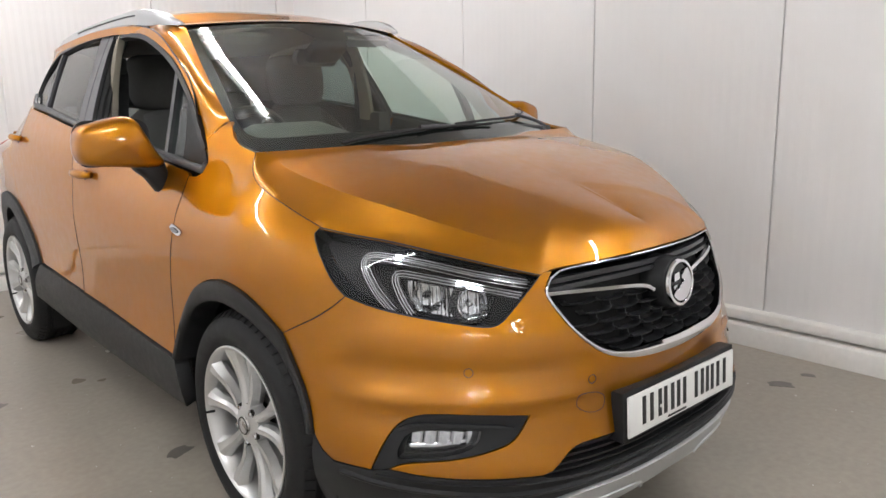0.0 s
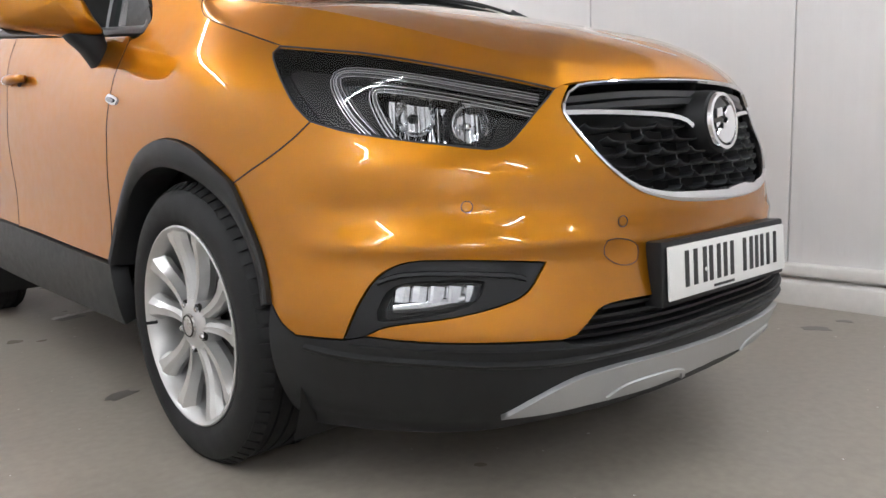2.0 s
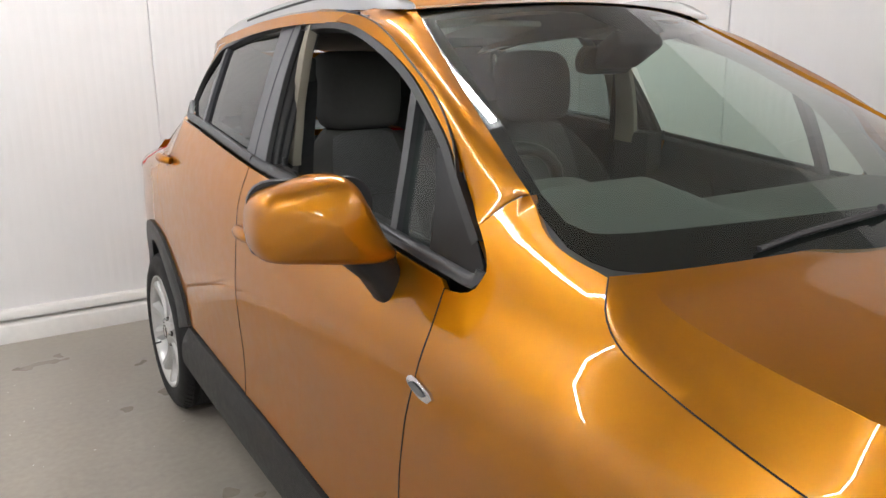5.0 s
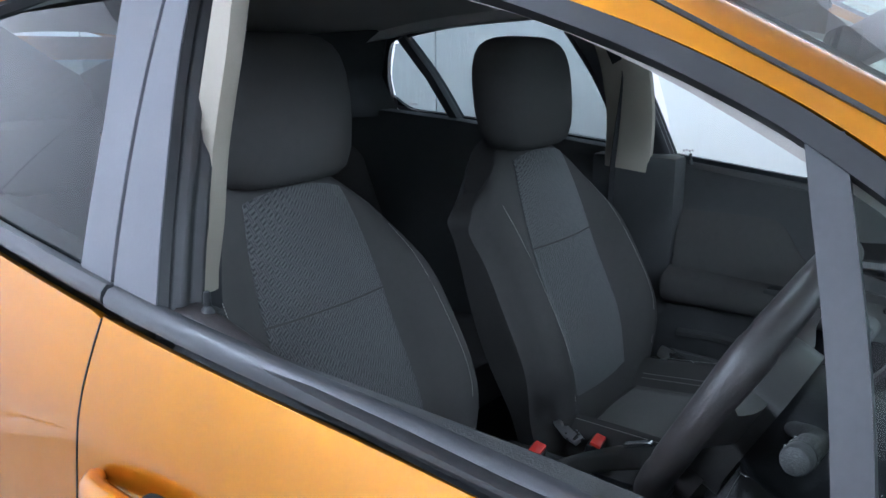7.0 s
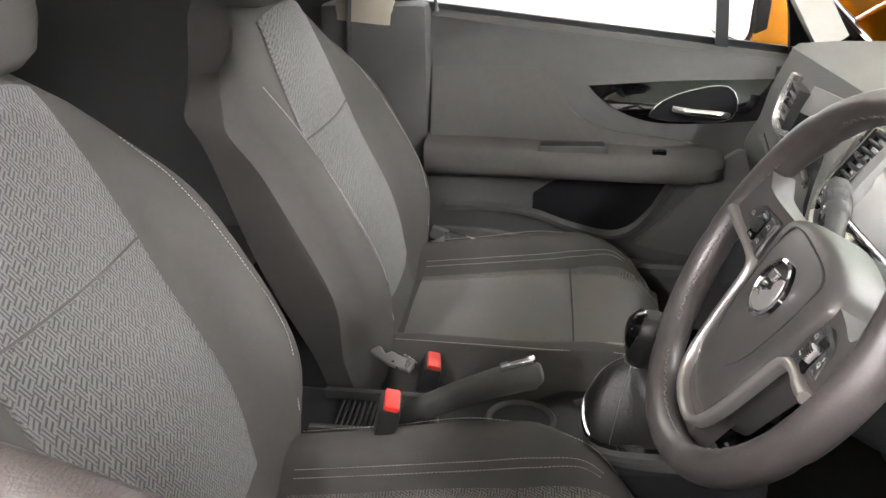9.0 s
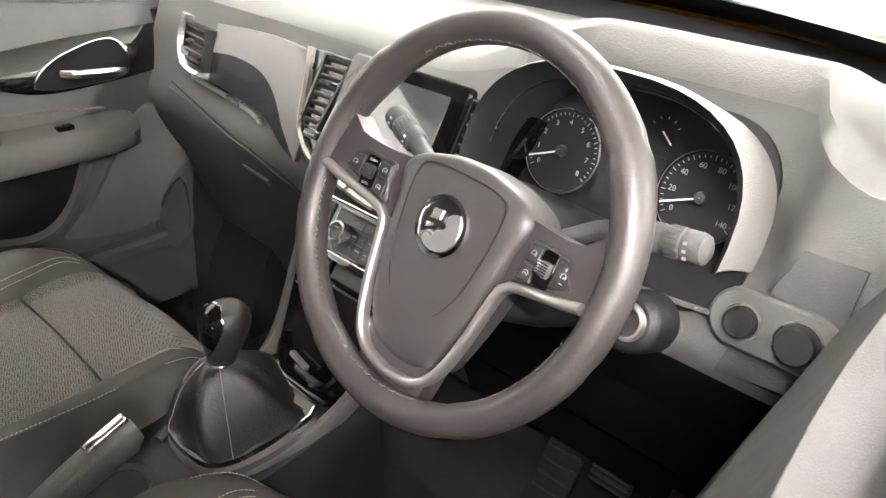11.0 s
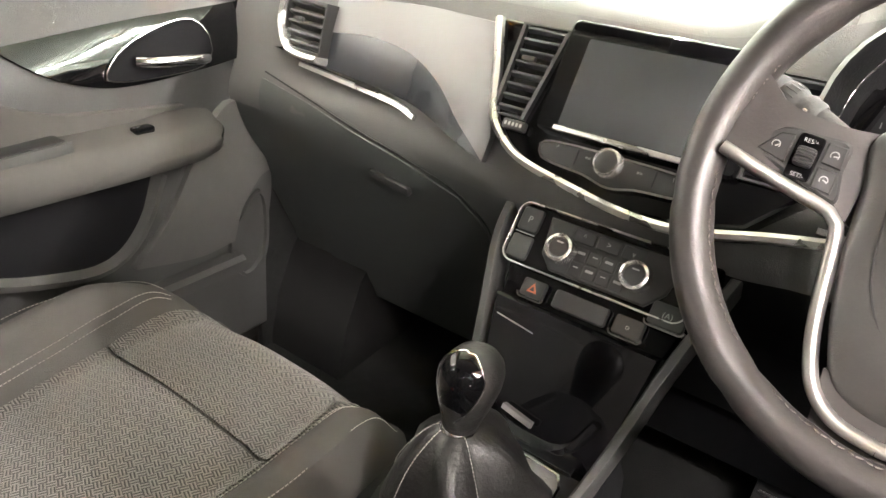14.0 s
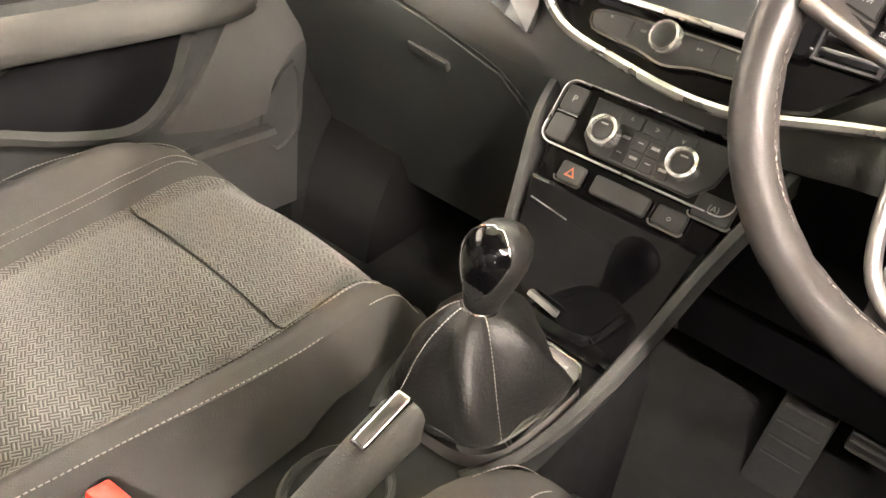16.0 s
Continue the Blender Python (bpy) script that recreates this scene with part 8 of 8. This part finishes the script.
for s in (-1, 1):
    web = spline([(s * .070, .034), (s * .105, .032), (s * .135, .036), (s * .152, .050), (s * .168, .030), (s * .168, .002), (s * .158, -.005), (s * .120, -.013), (s * .072, -.026)], .012)
    rings = [[WM @ Vector((p[0], p[1], h + dish(p[0]))) for p in web] for h in (-.030, -.010, -.004)]
    loft("spoke", rings, LEATHER, wheel_, "dark spoke", angle=60)
    lean = WM @ pose(s * .110, .003, 0, 0, -s * 9, 0) @ pose(-s * .110, -.003, -.0005)
    pod = spline([(s * .129, .020), (s * .108, .0215), (s * .086, .021), (s * .0845, .003), (s * .081, -.018), (s * .105, -.012), (s * .128, -.006), (s * .145, -.001), (s * .139, .011)], .006, True)
    plate_of("switch_pod", pod, .012, lean, BUTTON, wheel_, "dark switch pod", .002)
    outer = [(s * .120, .0165), (s * .129, .0150), (s * .137, .004), (s * .1395, .0005), (s * .120, -.0035)]
    keys = [outer] + [[(s * (.0935 + dx), dy_ + y) for dx, dy_ in ((-.0065, .0075), (.006, .0075), (.006, -.0065), (-.0075, -.0075))] for y in (.0105, -.0065)]
    for k, loop in enumerate(keys):
        plate_of("switch", loop, .003, lean @ pose(0, 0, .0016), BUTTON, wheel_, "", .0008)
        x, y = sum(p[0] for p in loop) / len(loop), sum(p[1] for p in loop) / len(loop)
        if k == 0 and s > 0:
            for q in (.006, -.006):
                box("mark", (.0034, .0007, .0004), lean @ pose(x, y + q, .0018), MARK, wheel_, "", 0)
            box("mark", (.0007, .0034, .0004), lean @ pose(x, y + .006, .0018), MARK, wheel_, "", 0)
        arc = [lean @ Vector((x + .0026 * math.cos(radians(v)), y + .0026 * math.sin(radians(v)), .0018)) for v in range(-40, 221, 20)]
        tube("mark", arc, .0004, MARK, wheel_, "", 4)
        box("mark", (.0034, .0008, .0004), lean @ pose(x + .001, y - .0004, .0018, 0, 0, 40 - 30 * k), MARK, wheel_, "", 0)
    plate_of("roller_bed", rrect(.0165, .031, .003), .002, lean @ pose(s * .1095, .004, .0012), PIANO, wheel_, "glossy roller surround", .0006)
    box("roller", (.0125, .0135, .010), lean @ pose(s * .1095, .004, .0015), SATIN if s > 0 else BUTTON, wheel_, "ribbed thumb roller", .003)
    for k in range(5):
        box("roller_rib", (.012, .0011, .002), lean @ pose(s * .1095, -.0004 + k * .0022, .0066), BUTTON, wheel_, "", 0)
    if s < 0:
        writing("RES/+", .0040, lean @ pose(s * .1095, .0150, .0015, 0, 0, 0), MARK, wheel_)
        writing("SET/-", .0040, lean @ pose(s * .1095, -.0085, .0015, 0, 0, 0), MARK, wheel_)
    arm = spline([(s * .158, -.007), (s * .130, -.0135), (s * .100, -.0195), (s * .083, -.0235), (s * .0755, -.030), (s * .071, -.048), (s * .064, -.085), (s * .0565, -.112), (s * .046, -.133), (s * .028, -.146), (0, -.150)], .008)
    sweep("silver_edge", [WM @ Vector((p[0], p[1], dish(p[0]) + .001)) for p in arm], WM.to_3x3() @ Vector((0, 0, 1)), [(-.0046, -.008), (-.0044, .000), (-.0028, .0028), (0, .0038), (.0028, .0028), (.0044, .000), (.0046, -.008)], PEWTER, wheel_, "satin silver spoke edge")
rings = [[WM @ Vector((x, y, z)) for x, y in ((-.046, -.118), (.046, -.118), (.040, -.162), (-.040, -.162))] for z in (-.035, -.012)]
loft("lower_spoke", rings, LEATHER, wheel_, "dark lower spoke")
# column and stalks
col = new("steering_column")
col.parent = car
col["label"] = "dark steering column with two stalks"
ax = WM.to_3x3() @ Vector((0, 0, -1))
c0 = WM.translation
rings = []
for d, w, h in ((.03, .055, .050), (.06, .075, .062), (.14, .078, .065), (.26, .07, .06)):
    rings.append([c0 + ax * d + (WM.to_3x3() @ Vector((w * math.copysign(abs(math.cos(a)) ** .6, math.cos(a)), -.012 + h * math.copysign(abs(math.sin(a)) ** .6, math.sin(a)), 0))) for a in [2 * math.pi * k / 24 for k in range(24)]])
loft("shroud", rings, PLASTIC, col, "dark column shroud", angle=60)
for pts, r in (([c0 + ax * .065 + Vector((-.06, 0, .02)), Vector((.27, -.655, 1.112)), Vector((.218, -.640, 1.130))], .0105), ([c0 + ax * .065 + Vector((.06, 0, .01)), Vector((.495, -.638, 1.103)), Vector((.568, -.642, 1.114))], .0108)):
    tube("stalk", pts, r, DARKP, col, "dark grey stalk switch", 14, gap=.02, scale=lambda u: .7 + .5 * u)
    e, d = pts[-1], (pts[-1] - pts[-2]).normalized()
    m = Matrix.Translation(e) @ d.to_track_quat("Z", "Y").to_matrix().to_4x4()
    lathe("stalk_cap", [(.0005, .009), (r * .8, .0085), (r * 1.15, .006), (r * 1.27, .001), (r * 1.27, -.010), (r * 1.18, -.0115)], DARKP, col, "", 28, m)
    lathe("stalk_grip", [(r * 1.18, -.0115), (r * 1.30, -.013), (r * 1.30, -.026), (r * 1.16, -.028), (r * 1.16, -.031), (r * 1.26, -.033), (r * 1.22, -.044), (r * 1.08, -.046)], DARKP, col, "ribbed turning grip", 28, m)
    for k in range(20):
        a = 2 * math.pi * k / 20
        box("grip_rib", (.0010, .0010, .010), m @ pose(r * 1.30 * math.cos(a), r * 1.30 * math.sin(a), -.0195), DARKP, col, "", 0)
    for k in range(3):
        for q in (-.038, -.006):
            a = radians(60 + 28 * k)
            side = min((Vector((math.cos(v), math.sin(v), 0)) for v in [a + math.pi / 2 * w for w in range(4)]), key=lambda v: (m.to_3x3() @ v).y)
            box("mark", (.0022, .0022, .0030), m @ Matrix.Translation(side * (r * 1.25) + Vector((0, 0, q))), MARK, col, "", 0)
IG = frame_at((.519, -.642, 1.020), (0, .42, .9))
lathe("lock_boss", [(.0175, .001), (.022, .002), (.027, -.001), (.0295, -.008), (.030, -.02), (.030, -.05)], PLASTIC, col, "round dark lock boss", 36, IG)
lathe("ignition", [(.0005, .001), (.0035, .0012), (.0125, .0025), (.0135, -.01)], DARKMETAL, col, "dull metal key lock", 28, IG)
box("key_slot", (.0018, .010, .002), IG @ pose(0, 0, .0016, 0, 0, 30), VOID, col, "", 0)
lathe("ignition_ring", [(.0128, .003), (.0140, .0065), (.0165, .0060), (.0185, .001)], SATIN, col, "bright lock ring", 32, IG)
# coloured black for the shade of the footwell
box("knee_panel", (.62, .03, .30), pose(.43, -.44, .80, 20), SHADE, car, "dark knee panel", .02)

# pedals and foot rest
ped = new("pedal")
ped.parent = car
ped["label"] = "black rubber-faced pedal"
box("pad", (.075, .02, .07), pose(.385, -.30, .50, -30), RUBBER, ped, "", .008)
for k in range(5):
    box("rib", (.070, .006, .006), pose(.385, -.314 + .008 * (k - 2) * .5, .50 + .011 * (k - 2), -30), DARKP, ped, "", .002, 1)
tube("arm", [(.385, -.29, .52), (.385, -.20, .66), (.385, -.12, .76)], .009, DARKMETAL, ped, "", 8, gap=.04)
copy_thing(ped, pose(.10, .01, .01))
box("accelerator", (.05, .018, .16), pose(.565, -.27, .47, -35), RUBBER, car, "black accelerator pedal", .006)
rest = new("foot_rest")
rest.parent = car
rest["label"] = "black ribbed foot rest"
box("plate", (.075, .02, .24), pose(.292, -.30, .47, -38), RUBBER, rest, "", .006)
for k in range(8):
    box("rib", (.062, .008, .006), pose(.292, -.314 - .0155 * (k - 3.5) * -1 * .9, .47 + .0205 * (k - 3.5), -38, 0, 0), BUTTON, rest, "", .002, 1)

# interior mirror and sun visors
im = new("inner_mirror")
im.parent = car
im["label"] = "black inner mirror on a sensor block"
sb = Vector(screen(0, 1.50))
box("sensor_block", (.16, .12, .05), pose(sb.x, sb.y - .06, sb.z - .045, 30), PLASTIC, im, "black sensor block", .02, 3)
mm = pose(CX + .02, sb.y - .13, 1.455, 78, 0, 14)
plate_of("case", rrect(.24, .066, .03, 8), .03, mm, PLASTIC, im, "black mirror case", .006)
tube("arm", [(sb.x, sb.y - .06, sb.z - .05), (CX + .02, sb.y - .115, 1.462)], .009, PLASTIC, im, "", 8)
for sx in (-1, 1):
    box("sun_visor", (.36, .16, .018), pose(CX + sx * .32, -.93, 1.535, 8, 0, 0), LINER, car, "pale folded sun visor", .008)


# small printed marks in the corners of the passenger's side windows
for y, z in ((-1.215, 1.216), (-1.855, 1.285), (-2.105, 1.315)):
    for k in range(4):
        ribbon("glass_mark", glass_side, [(y + .008 * k, z + .002 * (k % 2)), (y + .008 * k + .005, z + .002 * (k % 2))], [(-.003, -.0165), (-.003, -.0155), (.003, -.0155), (.003, -.0165)], MARK, car, "", flip=True)
